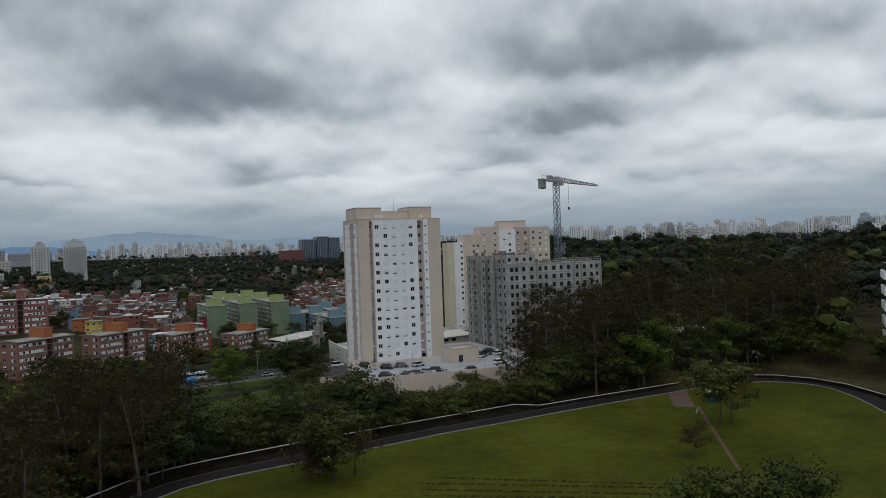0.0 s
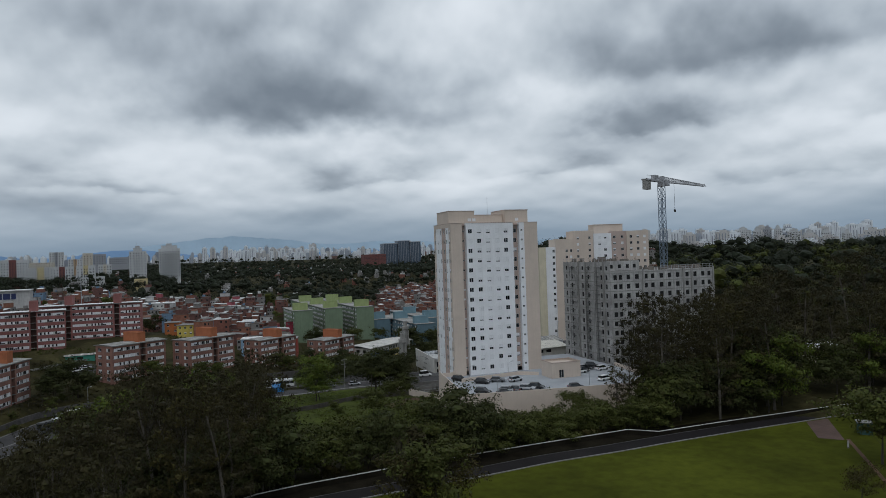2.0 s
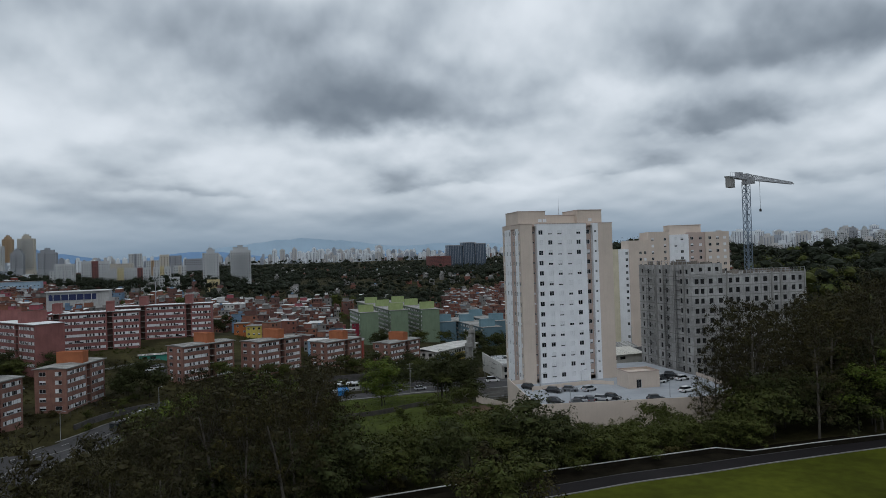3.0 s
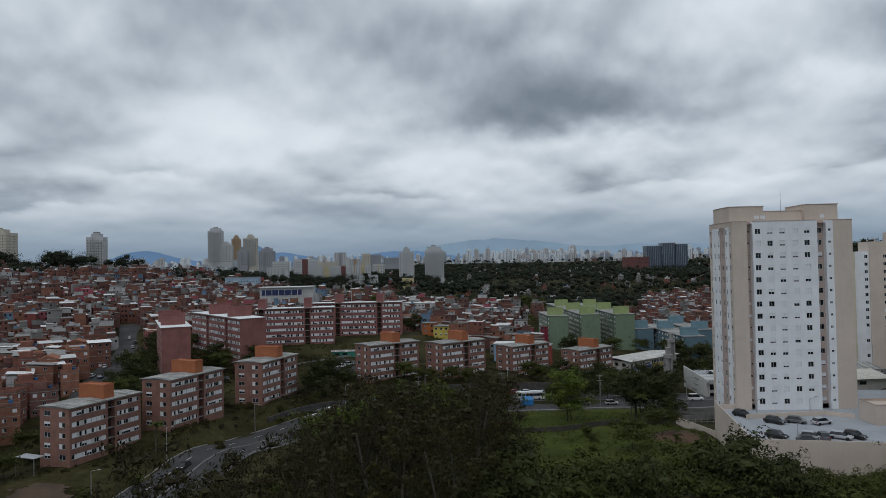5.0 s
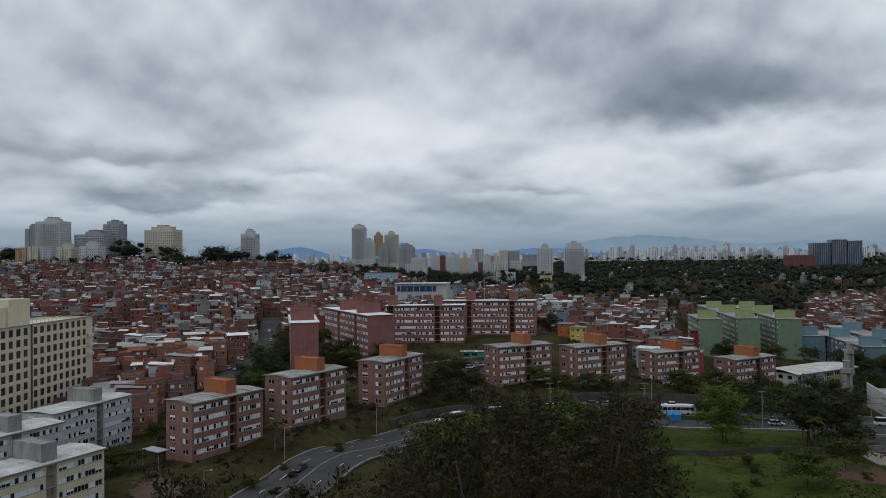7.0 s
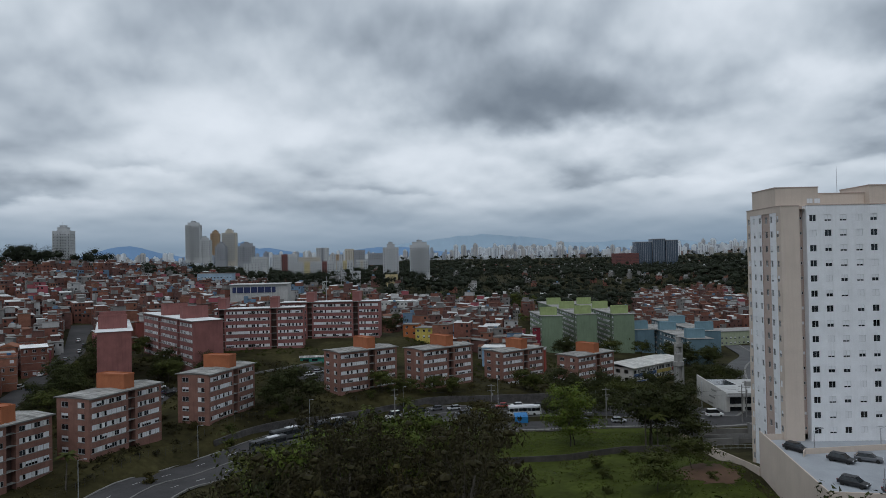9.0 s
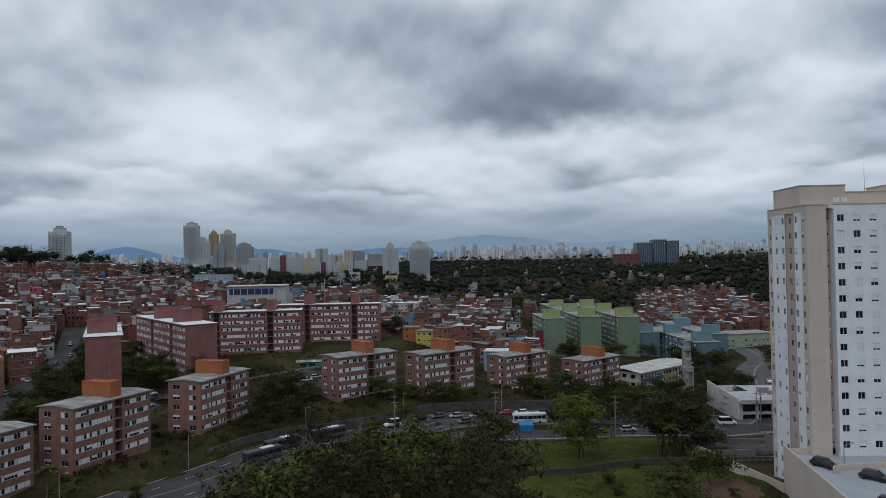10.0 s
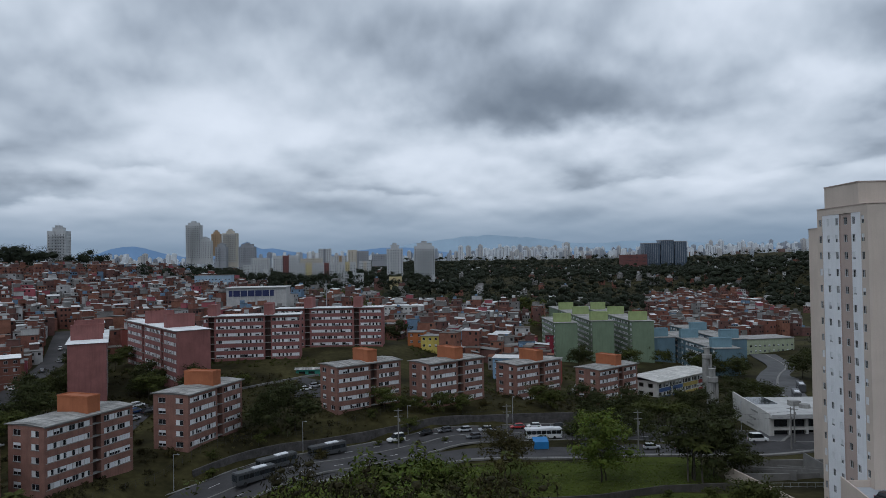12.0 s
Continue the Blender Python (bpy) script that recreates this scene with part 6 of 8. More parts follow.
def cores(centres, radii, rng, k=0.66):
    """Uneven dense hearts of the leaf clumps."""
    out = []
    for c, r in zip(centres, radii):
        a = rng.random() * 6.28
        q = ICO_V * rng.uniform(0.75, 1.25, size=(12, 1))
        p = np.stack([q[:, 0] * math.cos(a) - q[:, 1] * math.sin(a), q[:, 0] * math.sin(a) + q[:, 1] * math.cos(a), q[:, 2]], 1)
        p = np.array(c) + p * np.array(r) * k
        out.append(p[np.array(ICO_F)].reshape(-1, 3))
    return np.concatenate(out)


def leaf_quads(centres, radii, counts, size, rng, droop=0.0, slim=1.0):
    """Leaf sprays round clump centres: small blades with random turns, thicker towards each clump's rim."""
    V = []
    for c, r, n in zip(centres, radii, counts):
        d = rng.normal(size=(n, 3))
        d /= np.linalg.norm(d, axis=1)[:, None]
        rad = 0.45 + 0.65 * rng.random(n) ** 0.7
        p = np.array(c) + d * rad[:, None] * np.array(r)
        nrm = d * 0.9 + rng.normal(size=(n, 3)) * 0.3 + np.array((0, 0, 0.35))
        nrm /= np.linalg.norm(nrm, axis=1)[:, None]
        t = np.cross(nrm, rng.normal(size=(n, 3)))
        t /= np.linalg.norm(t, axis=1)[:, None]
        if droop:
            t[:, 2] -= droop
        b = np.cross(nrm, t)
        s = size * rng.uniform(0.6, 1.35, size=(n, 1))
        q = np.stack([p - t * s + b * s * 0.45 * slim, p + t * s + b * s * 0.1 * slim, p - b * s * 0.75 * slim], 1)
        V.append(q)
    return np.concatenate(V).reshape(-1, 3)


def leaves_mesh(name, V, material, sides_n=3):
    k = sides_n
    n = len(V) // k
    me = bpy.data.meshes.new(name)
    me.vertices.add(len(V))
    me.vertices.foreach_set("co", V.astype(np.float32).ravel())
    me.loops.add(len(V))
    me.loops.foreach_set("vertex_index", np.arange(len(V), dtype=np.int32))
    me.polygons.add(n)
    me.polygons.foreach_set("loop_start", np.arange(0, len(V), k, dtype=np.int32))
    me.polygons.foreach_set("loop_total", np.full(n, k, dtype=np.int32))
    me.materials.append(material)
    me.update(calc_edges=True)
    me.validate()
    return me


def tree(kind, seed, material, label, h=14.0, r=5.0, n_leaf=3600, size=0.42, bark=None):
    """kind: broad (rounded, layered), gum (tall, bare stem, open crown), bush (to the ground), spire."""
    rng = np.random.default_rng(seed)
    th = thing({"bush": "bush"}.get(kind, "tree"), pose(0, 0, -300), label, {"bush": "bush"}.get(kind, "tree"))
    bm = bmesh.new()
    C, R = [], []
    if kind == "gum":
        stem_top, base_h, nl = 0.72, 0.16, 30
    elif kind == "broad":
        stem_top, base_h, nl = 0.45, 0.28, 16
    elif kind == "spire":
        stem_top, base_h, nl = 0.9, 0.12, 18
    else:
        stem_top, base_h, nl = 0.3, 0.05, 11
    r0 = 0.011 * h + 0.05
    pts = [Vector((0, 0, -1.0))]
    lean = rng.normal(size=2) * 0.03 * h
    for k in range(1, 5):
        f = k / 4
        pts.append(Vector((lean[0] * f * f + rng.normal() * 0.05, lean[1] * f * f + rng.normal() * 0.05, stem_top * h * f)))
    for k in range(4):
        cyl(bm, pts[k], pts[k + 1], r0 * (1 - 0.17 * k), r0 * (1 - 0.17 * (k + 1)), 6)
    for i in range(nl):
        a = i * 2.399 + rng.random() * 0.6
        f = (i + 0.5) / nl
        if kind == "gum":
            z = h * (base_h + (0.93 - base_h) * f)
            rad = r * (0.35 + 0.75 * math.sin(math.pi * min(1.0, 0.18 + 0.72 * f))) * rng.uniform(0.45, 1.0)
        elif kind == "broad":
            z = h * (0.32 + 0.6 * rng.random())
            rad = r * math.sqrt(max(0.05, 1 - ((z / h - 0.50) / 0.5) ** 2)) * rng.uniform(0.35, 0.92)
        elif kind == "spire":
            z = h * (base_h + (0.98 - base_h) * f)
            rad = r * (1.02 - f) * rng.uniform(0.5, 1.0)
        else:
            z = h * rng.uniform(0.2, 0.78)
            rad = r * rng.uniform(0.2, 0.8)
        c = Vector((lean[0] * z / h + rad * math.cos(a), lean[1] * z / h + rad * math.sin(a), z))
        start = pts[min(4, max(1, int(4 * min(1, z / (stem_top * h)) * 0.75)))]
        mid = start.lerp(c, 0.55) + Vector((0, 0, 0.05 * h * rng.random()))
        cyl(bm, start, mid, r0 * 0.16, r0 * 0.09, 3, 1)
        cyl(bm, mid, c, r0 * 0.09, r0 * 0.03, 3, 1)
        s = r * rng.uniform(0.24, 0.46) * (0.62 if kind == "gum" else 0.9)
        C.append(tuple(c))
        R.append((s * 1.15, s * 1.15, s * (0.62 if kind == "broad" else 0.72)))
        C.append(tuple(Vector(c).lerp(Vector((lean[0] * z / h, lean[1] * z / h, z * 0.92)), 0.45)))
        R.append((s * 0.9, s * 0.9, s * 0.6))
        for _ in range(2):
            o = Vector(rng.normal(size=3)) * s * 0.75
            C.append((c.x + o.x, c.y + o.y, c.z + o.z * 0.6))
            R.append((s * 0.55, s * 0.55, s * 0.38))
    part("trunk", bm, [bark or M_BARK, M_BARK], th)
    w = np.array([x[0] ** 2 for x in R])
    counts = np.maximum(8, (w / w.sum() * n_leaf * 0.84).astype(int))
    V = leaf_quads(C, R, counts, size * 0.78, rng, 0.5 if kind == "gum" else 0.0, 0.6 if kind == "gum" else 1.0)
    if kind == "gum":
        keep = [i for i in range(len(C)) if i % 4 in (0, 2)]
        V = np.concatenate([V, cores([C[i] for i in keep], [R[i] for i in keep], rng, 0.34)])
    if kind in ("broad", "bush", "spire") and n_leaf != 2600:
        keep = [i for i in range(len(C)) if i % 4 == 0 or i % 8 == 1]
        V = np.concatenate([V, cores([C[i] for i in keep], [R[i] for i in keep], rng, 0.38)])
    obj("crown", leaves_mesh("crown", V, material), th)
    return th


def palm(seed, label, h=9.0):
    rng = np.random.default_rng(seed)
    th = thing("palm", pose(0, 0, -300), label, "palm tree")
    bm = bmesh.new()
    cyl(bm, (0, 0, -1), (0.3, 0, h), 0.22, 0.14, 8)
    part("trunk", bm, M_PALEBARK, th)
    V = []
    for i in range(20):
        a = i * 2.399
        el = rng.uniform(-0.2, 1.1)
        L = rng.uniform(2.4, 3.3)
        prev = None
        for k in range(9):
            t = k / 8
            rr = L * t
            p = np.array((0.3 + math.cos(a) * rr * math.cos(el * (1 - t)), math.sin(a) * rr * math.cos(el * (1 - t)), h + math.sin(el) * rr * 0.8 - 1.5 * t * t))
            side = np.array((-math.sin(a), math.cos(a), -0.55)) * (0.75 * math.sin(math.pi * (0.15 + 0.8 * t)))
            s2 = np.array((math.sin(a), -math.cos(a), -0.55)) * (0.75 * math.sin(math.pi * (0.15 + 0.8 * t)))
            if prev is not None:
                V += [prev, prev + side, p + side * 0.7, p, prev, p, p + s2 * 0.7, prev + s2]
            prev = p
    obj("crown", leaves_mesh("crown", np.array(V), M_LEAF[1], 4), th)
    return th


SPECIES = [
    tree("gum", 1, M_LEAF[0], "tall dark gum tree with bare pale stem", 23, 5.4, 4300, 0.28, M_PALEBARK),
    tree("gum", 2, M_LEAF[2], "tall olive gum tree with an open crown", 22, 5.0, 4100, 0.28, M_PALEBARK),
    tree("gum", 3, M_LEAF[4], "tall dusky gum tree with drooping foliage", 25, 5.8, 4500, 0.285, M_PALEBARK),
    tree("broad", 4, M_LEAF[1], "rounded green broadleaf tree", 12, 5.8, 3600, 0.34),
    tree("broad", 5, leaf_mat("deep_green_leaves", (0.035, 0.040, 0.0125)), "dark spreading broadleaf tree", 13, 7.5, 3900, 0.38),
    tree("broad", 6, M_LEAF[3], "bright green broadleaf tree", 14, 6.2, 4400, 0.35),
    tree("bush", 7, M_LEAF[1], "low green bush", 4.0, 2.8, 620, 0.34),
    tree("bush", 8, M_LEAF[2], "low olive bush", 3.0, 2.4, 520, 0.32),
    tree("spire", 9, M_LEAF[4], "narrow blue-green conifer", 11, 3.2, 3200, 0.32),
    palm(10, "slender palm with drooping fronds"),
    tree("broad", 12, M_LEAF[2], "sparse olive broadleaf tree with visible limbs", 11, 5.0, 2600, 0.30),
    tree("broad", 13, M_LEAF[1], "broad layered green tree", 9, 6.5, 3300, 0.38),
]
used = set()


def plant(sp, x, y, s=1.0, where="", rot=None, z=None, rng=random.Random(77)):
    src = SPECIES[sp]
    m = pose(x, y, (hz(x, y) if z is None else z) - 0.1, rng.uniform(-2, 2), rng.uniform(-2, 2), rng.uniform(0, 360) if rot is None else rot)
    sc = s * rng.uniform(0.93, 1.07)
    t = src if sp not in used else copy_thing(src, m)
    used.add(sp)
    t.matrix_basis = m @ Matrix.Diagonal((sc, sc, sc * rng.uniform(0.94, 1.06), 1))
    t["label"] = (src["label"].split(" standing")[0].split(" with ")[0] + (" standing " + where if where else ""))
    return t


def grove(n, inside, bounds, kinds, gap, where, seed, scale=(0.8, 1.15)):
    rng = random.Random(seed)
    done, tries = [], 0
    while len(done) < n and tries < n * 60:
        tries += 1
        x, y = rng.uniform(bounds[0], bounds[1]), rng.uniform(bounds[2], bounds[3])
        if not inside(x, y) or any((x - a) ** 2 + (y - b) ** 2 < gap * gap for a, b in done):
            continue
        done.append((x, y))
        plant(rng.choice(kinds), x, y, rng.uniform(*scale), where)


# park
plant(10, 30.1, 109.7, 0.95, "on the lawn")
plant(3, 34.0, 108.3, 1.12, "on the lawn")
plant(10, 38.0, 110.0, 0.9, "on the lawn")
plant(8, 33.0, 113.5, 1.2, "on the lawn")
plant(3, 110.7, 100.4, 1.3, "on the lawn")
plant(10, 113.5, 100.2, 1.0, "on the lawn")
for sp, x, y, k in ((11, 69.0, 64.0, 0.84), (11, 73.0, 62.0, 0.9), (4, 76.0, 60.5, 0.62), (11, 78.5, 58.8, 0.86)):
    plant(sp, x, y, k, "on the lawn")
plant(10, 91.0, 88.0, 0.62, "on the lawn")
# grove between the park wall and the avenue
grove(24, lambda x, y: x < 16 - 0.1 * abs(y - 150), (-8, 16, 118, 168), [0, 1, 2, 0, 2, 1], 4.4, "in the grove above the avenue", 3, (0.92, 1.02))
grove(15, lambda x, y: True, (-20, 14, 167, 184), [3, 4, 3, 3, 5], 4.4, "in the grove above the avenue", 33, (1.2, 1.5))
grove(17, lambda x, y: True, (-27, -10, 122, 172), [1, 2, 0, 1], 4.0, "in the grove above the avenue", 34, (0.62, 0.76))
grove(12, lambda x, y: True, (-22, 12, 186, 202), [3, 11, 5], 5.0, "in the grove above the avenue", 35, (0.95, 1.2))
grove(9, lambda x, y: True, (-33, -22, 128, 160), [3, 11, 6, 5], 4.6, "on the slope above the avenue", 36, (0.6, 0.85))
grove(9, lambda x, y: True, (-26, -7, 97, 108), [0, 2], 4.2, "in the grove above the avenue", 37, (1.0, 1.08))
grove(13, lambda x, y: x < 14, (-8, 14, 126, 142), [3, 4, 4, 11], 3.8, "under the gums of the grove", 61, (0.75, 1.1))
grove(8, lambda x, y: True, (-26, -9, 112, 128), [3, 4, 4], 3.8, "under the gums of the grove", 62, (0.75, 1.1))
grove(24, lambda x, y: 134.5 + (4 if x < 20 else 0) < y < 157 - (0.16 * (x - 60) if x > 60 else 0) and x > 5, (5, 55, 135, 160), [11, 11, 3, 4, 11], 4.4, "along the park's boundary wall", 5, (0.8, 1.12))
grove(16, lambda x, y: 134.5 < y < 154 - 0.1 * (x - 60), (55, 97, 135, 156), [11, 11, 3], 4.2, "along the park's boundary wall", 5, (0.56, 0.74))
grove(24, lambda x, y: y < 138 + 0.1 * x, (12, 98, 135.3, 147), [6, 7, 6], 3.0, "along the park's boundary wall", 6, (0.8, 1.3))
grove(12, lambda x, y: x < 12 or y < 175, (-26, 58, 160, 215), [6, 7, 7, 6, 6], 4.5, "at the edge of the vacant lot", 8, (0.6, 1.0))
grove(16, lambda x, y: y < 205 or x > 34, (18, 58, 176, 222), [6, 6, 7, 11], 4.6, "in the vacant lot", 9, (0.4, 0.8))
# right-hand wood
grove(34, lambda x, y: y > 136 and not (x < 117 and y > 154) and y < 186 - max(0, 150 - x) * 0.12, (98, 205, 135, 186), [0, 1, 2, 2, 0, 4], 5.0, "in the wood beside the park", 11, (0.95, 1.3))
grove(20, lambda x, y: y < 150, (97, 205, 136, 150), [3, 4, 11, 3, 5], 5.2, "along the park's boundary wall", 12, (0.9, 1.3))
grove(16, lambda x, y: x > 166 + (8 if y > 90 else 0) and not 1.48 < x / y < 1.95, (165, 240, 40, 150), [4, 3, 0, 2, 11], 6.5, "in the wood beside the park", 13, (0.9, 1.25))
grove(9, lambda x, y: True, (97, 134, 138, 147), [4, 3, 4], 4.2, "along the park's boundary wall", 65, (0.85, 1.1))
for x, y, k in ((181.5, 112.0, 1.0), (186.0, 110.5, 0.9), (178.0, 106.0, 0.95)):
    plant(3, x, y, k, "in the wood beside the park")
grove(9, lambda x, y: True, (116, 148, 150, 182), [0, 2, 0, 2], 4.6, "before the unfinished building", 44, (1.05, 1.3))
for sp, x, y, k in ((1, 90.5, 148.3, 0.62), (0, 94.5, 149.0, 0.86), (2, 99.5, 148.4, 0.9), (0, 104.0, 149.5, 0.92), (2, 108.5, 151.0, 0.92), (1, 113.5, 150.0, 1.0), (0, 119.0, 149.0, 1.08), (2, 124.5, 147.0, 1.05)):
    plant(sp, x, y, k, "before the parking deck")
grove(18, lambda x, y: True, (52, 90, 139, 147), [11, 6, 6, 11], 2.8, "under the deck's wall", 46, (0.5, 0.8))
# single trees by the avenue and the blocks
plant(5, 37.0, 234.5, 1.02, "beside the avenue")
plant(5, 38.2, 235.6, 0.8, "beside the avenue")
plant(10, 17.5, 236.4, 1.05, "beside the avenue")
plant(10, 18.8, 237.6, 0.95, "beside the avenue")
for x, y, s in ((57.5, 240.0, 1.12), (63.0, 243.0, 1.1), (66.5, 240.5, 0.95)):
    plant(4, x, y, s, "beside the avenue")
for x, y, s in ((41.0, 274.5, 0.62), (46.0, 275.5, 0.7), (51.0, 274.0, 0.6), (56.5, 274.5, 0.66), (37.5, 272.8, 0.5)):
    plant(4, x, y, s, "between the carriageways")
for x, y in ((55.8, 238.0), (57.6, 239.2), (58.4, 236.5), (88.0, 214.0)):
    plant(9, x, y, 1.0, "beside the avenue")
for x, y, s in ((-42.5, 274.0, 1.0), (-37.0, 281.0, 1.05), (-45, 284, 0.85)):
    plant(4, x, y, s, "between the brown blocks")
grove(14, lambda x, y: True, (44, 84, 288, 306), [4, 3, 4], 4.8, "before the school", 15, (0.6, 0.85))
grove(18, lambda x, y: True, (-72, -18, 406, 438), [4, 3, 4], 5.0, "behind the maroon slabs", 48, (0.6, 0.9))
grove(7, lambda x, y: True, (97, 108, 306, 345), [3, 4], 5.0, "beside the side street", 16, (0.5, 0.9))
grove(7, lambda x, y: True, (114, 132, 384, 402), [4, 3], 5.0, "before the blue blocks", 17, (0.6, 0.95))
grove(8, lambda x, y: True, (56, 120, 400, 424), [4, 3], 5.0, "before the green blocks", 18, (0.6, 0.95))
grove(16, lambda x, y: True, (-92, -62, 292, 322), [4, 3, 11], 4.5, "on the slope between the maroon slabs", 19, (0.5, 0.85))
grove(22, lambda x, y: -118 - 0.33 * (y - 262) + 9 < x < -101 and not (y > 283 and x > -113), (-138, -100, 258, 350), [4, 4, 3, 11], 4.0, "on the bank beside the hillside street", 47, (0.5, 0.85))
grove(9, lambda x, y: True, (-115, -88, 226, 262), [3, 4, 11], 4.5, "behind the grey blocks", 20, (0.5, 0.8))
grove(30, lambda x, y: 6 < (x + 80) * 0.94 - (y - 190) * 0.30 < 17 or y > 246, (-80, -25, 178, 276), [6, 7, 7], 3.2, "on the slope above the avenue", 21, (0.5, 1.0))
grove(18, lambda x, y: 296 < y - 0.4 * x < 303, (-18, 60, 288, 322), [6, 7, 11], 3.5, "on the slope above the avenue", 22, (0.5, 0.9))
grove(16, lambda x, y: True, (-112, -98, 178, 240), [3, 11, 4, 7], 4.2, "between the grey and the brown blocks", 39, (0.5, 0.8))
plant(9, -72.0, 213.5, 0.8, "before the brown block")
plant(3, -6.0, 287.5, 0.5, "on the slope above the avenue")
grove(7, lambda x, y: True, (-15, 48, 276, 280), [7, 6], 5.5, "on the median", 23, (0.35, 0.6))
plant(4, 151, 382, 0.9, "beside the side street")
plant(4, 156, 376, 1.0, "beside the side street")
for sp in range(len(SPECIES)):
    if sp not in used:
        plant(sp, -20 + sp, 150, 0.7, "in the grove above the avenue")


def wood_stuff(name, spots, label, material, seed, leaf=0.9, per=210, r=4.2):
    """Far woodland: crowns of leaf sprays in one sheet of growth."""
    rng = np.random.default_rng(seed)
    C, R, N = [], [], []
    for x, y, z, s in spots:
        for k in range(3):
            o = rng.normal(size=2) * r * 0.4 * s
            C.append((x + o[0], y + o[1], z + rng.uniform(4.5, 8.5) * s))
            q = r * s * rng.uniform(0.55, 0.95)
            R.append((q, q, q * 0.75))
            N.append(int(per / 3))
    V = np.concatenate([leaf_quads(C, R, N, leaf, rng), cores(C[::2], R[::2], rng, 0.5)])
    tagged(obj(name, leaves_mesh(name, V, material)), label, "woodland", kind="stuff")


def scatter(n, bounds, test, seed, s=(0.8, 1.4), gap=0):
    rng = np.random.default_rng(seed)
    X = rng.uniform(bounds[0], bounds[1], n)
    Y = rng.uniform(bounds[2], bounds[3], n)
    keep = np.array([test(a, b) for a, b in zip(X, Y)])
    X, Y = X[keep], Y[keep]
    Z = height(X, Y)
    S = rng.uniform(s[0], s[1], len(X))
    return list(zip(X, Y, Z, S))


in_valley_town = lambda x, y: 9.8 + 0.262 * (y - 69) < x < 235 + 0.30 * (y - 540) and 545 < y < 960
wood_stuff("hill_woodland", scatter(1350, (160, 520, 60, 430), lambda x, y: x > 175 and not (x < 208 and 150 < y < 325) and y < 430 and not (x < 222 and 1.5 < x / y < 1.95), 31, (0.7, 2.1)), "dense dark woodland on the hillside", M_FAR, 31, 0.56, 102, 4.6)
wood_stuff("hill_woodland", scatter(260, (170, 480, 70, 400), lambda x, y: x > 180 and not (x < 208 and 150 < y < 325) and not (x < 222 and 1.5 < x / y < 1.95), 32, (1.0, 1.9)), "lighter crowns in the hillside woodland", M_LEAF[1], 32, 0.52, 126, 4.6)
wood_stuff("valley_woodland", scatter(3300, (-250, 1100, 640, 1500), lambda x, y: wob(x, y, 0.006) > -0.72 and (x > 60 + 0.10 * (y - 640) - 120 or y > 900) and not in_valley_town(x, y), 33, (0.85, 1.6)), "dark woodland across the valley", M_FAR, 33, 1.05, 38, 6.8)
wood_stuff("valley_woodland", scatter(1500, (-2200, 2600, 1300, 3400), lambda x, y: wob(x, y, 0.004) > -0.25, 34, (0.8, 1.5)), "dark woodland far across the city", M_FAR, 34, 1.8, 27, 9.0)
wood_stuff("valley_woodland", scatter(1250, (-330, 1150, 1280, 2000), lambda x, y: wob(x, y, 0.005) > -0.6, 63, (0.9, 1.6)), "dark woodland climbing beyond the valley", M_FAR, 63, 1.7, 30, 8.5)
wood_stuff("valley_woodland", scatter(560, (330, 800, 740, 1180), lambda x, y: True, 64, (1.0, 1.8)), "dense dark woodland on the eastern hill", M_FAR, 64, 1.1, 45, 7.5)
wood_stuff("ridge_woodland", scatter(420, (-680, -230, 690, 800), lambda x, y: wob(x, y, 0.012) > -0.05, 35, (0.9, 1.7)), "dark tree clumps on the ridge", M_FAR, 35, 0.7, 150, 5.0)
ridge = []
for cx, w, n, k in ((-706, 24, 22, 1.7), (-530, 16, 20, 1.8), (-484, 10, 9, 1.2), (-414, 22, 26, 1.5), (-352, 12, 12, 1.2)):
    ridge += [(x, y, z + 8.0, sc * k * 1.25) for x, y, z, sc in scatter(n, (cx - w, cx + w, 745, 775), lambda x, y: True, 40 + n, (0.7, 1.2))]
wood_stuff("ridge_woodland", ridge, "dark round trees on the skyline ridge", M_FAR, 39, 0.62, 330, 4.8)
wood_stuff("ridge_woodland", scatter(160, (-300, -20, 680, 800), lambda x, y: wob(x, y, 0.02) > -0.05, 37, (0.8, 1.5)), "dark trees round the distant blocks", M_FAR, 37, 0.8, 100, 4.6)
wood_stuff("ridge_woodland", [(x, y, z + 3.5, k) for x, y, z, k in scatter(210, (-260, -20, 780, 860), lambda x, y: wob(x, y, 0.03) > -0.2, 38, (0.9, 1.7))], "dark trees before the mid-rise slabs", M_FAR, 38, 0.8, 90, 4.4)
wood_stuff("valley_woodland", scatter(420, (-130, 130, 520, 700), lambda x, y: wob(x, y, 0.02) > 0.15, 36, (0.7, 1.2)), "trees among the houses", M_LEAF[1], 36, 0.6, 80, 4.0)


# ---- rough growth ----
def growth(name, n, bounds, test, seed, r, per, leaf, material, label, tall=0.6):
    rng = np.random.default_rng(seed)
    X, Y = rng.uniform(bounds[0], bounds[1], n), rng.uniform(bounds[2], bounds[3], n)
    keep = np.array([test(a, b) for a, b in zip(X, Y)])
    X, Y = X[keep], Y[keep]
    Z = height(X, Y)
    S = rng.uniform(0.5, 1.5, len(X)) * r
    V = leaf_quads([(a, b, c + 0.35 * s) for a, b, c, s in zip(X, Y, Z, S)], [(s, s, s * tall) for s in S], [per] * len(X), leaf, rng)
    tagged(obj(name, leaves_mesh(name, V, material)), label, "undergrowth", kind="stuff")


ROADS = [smooth_line([Vector(p) for p in AVENUE], 6.0), smooth_line([Vector(p) for p in NEARWAY], 6.0)]


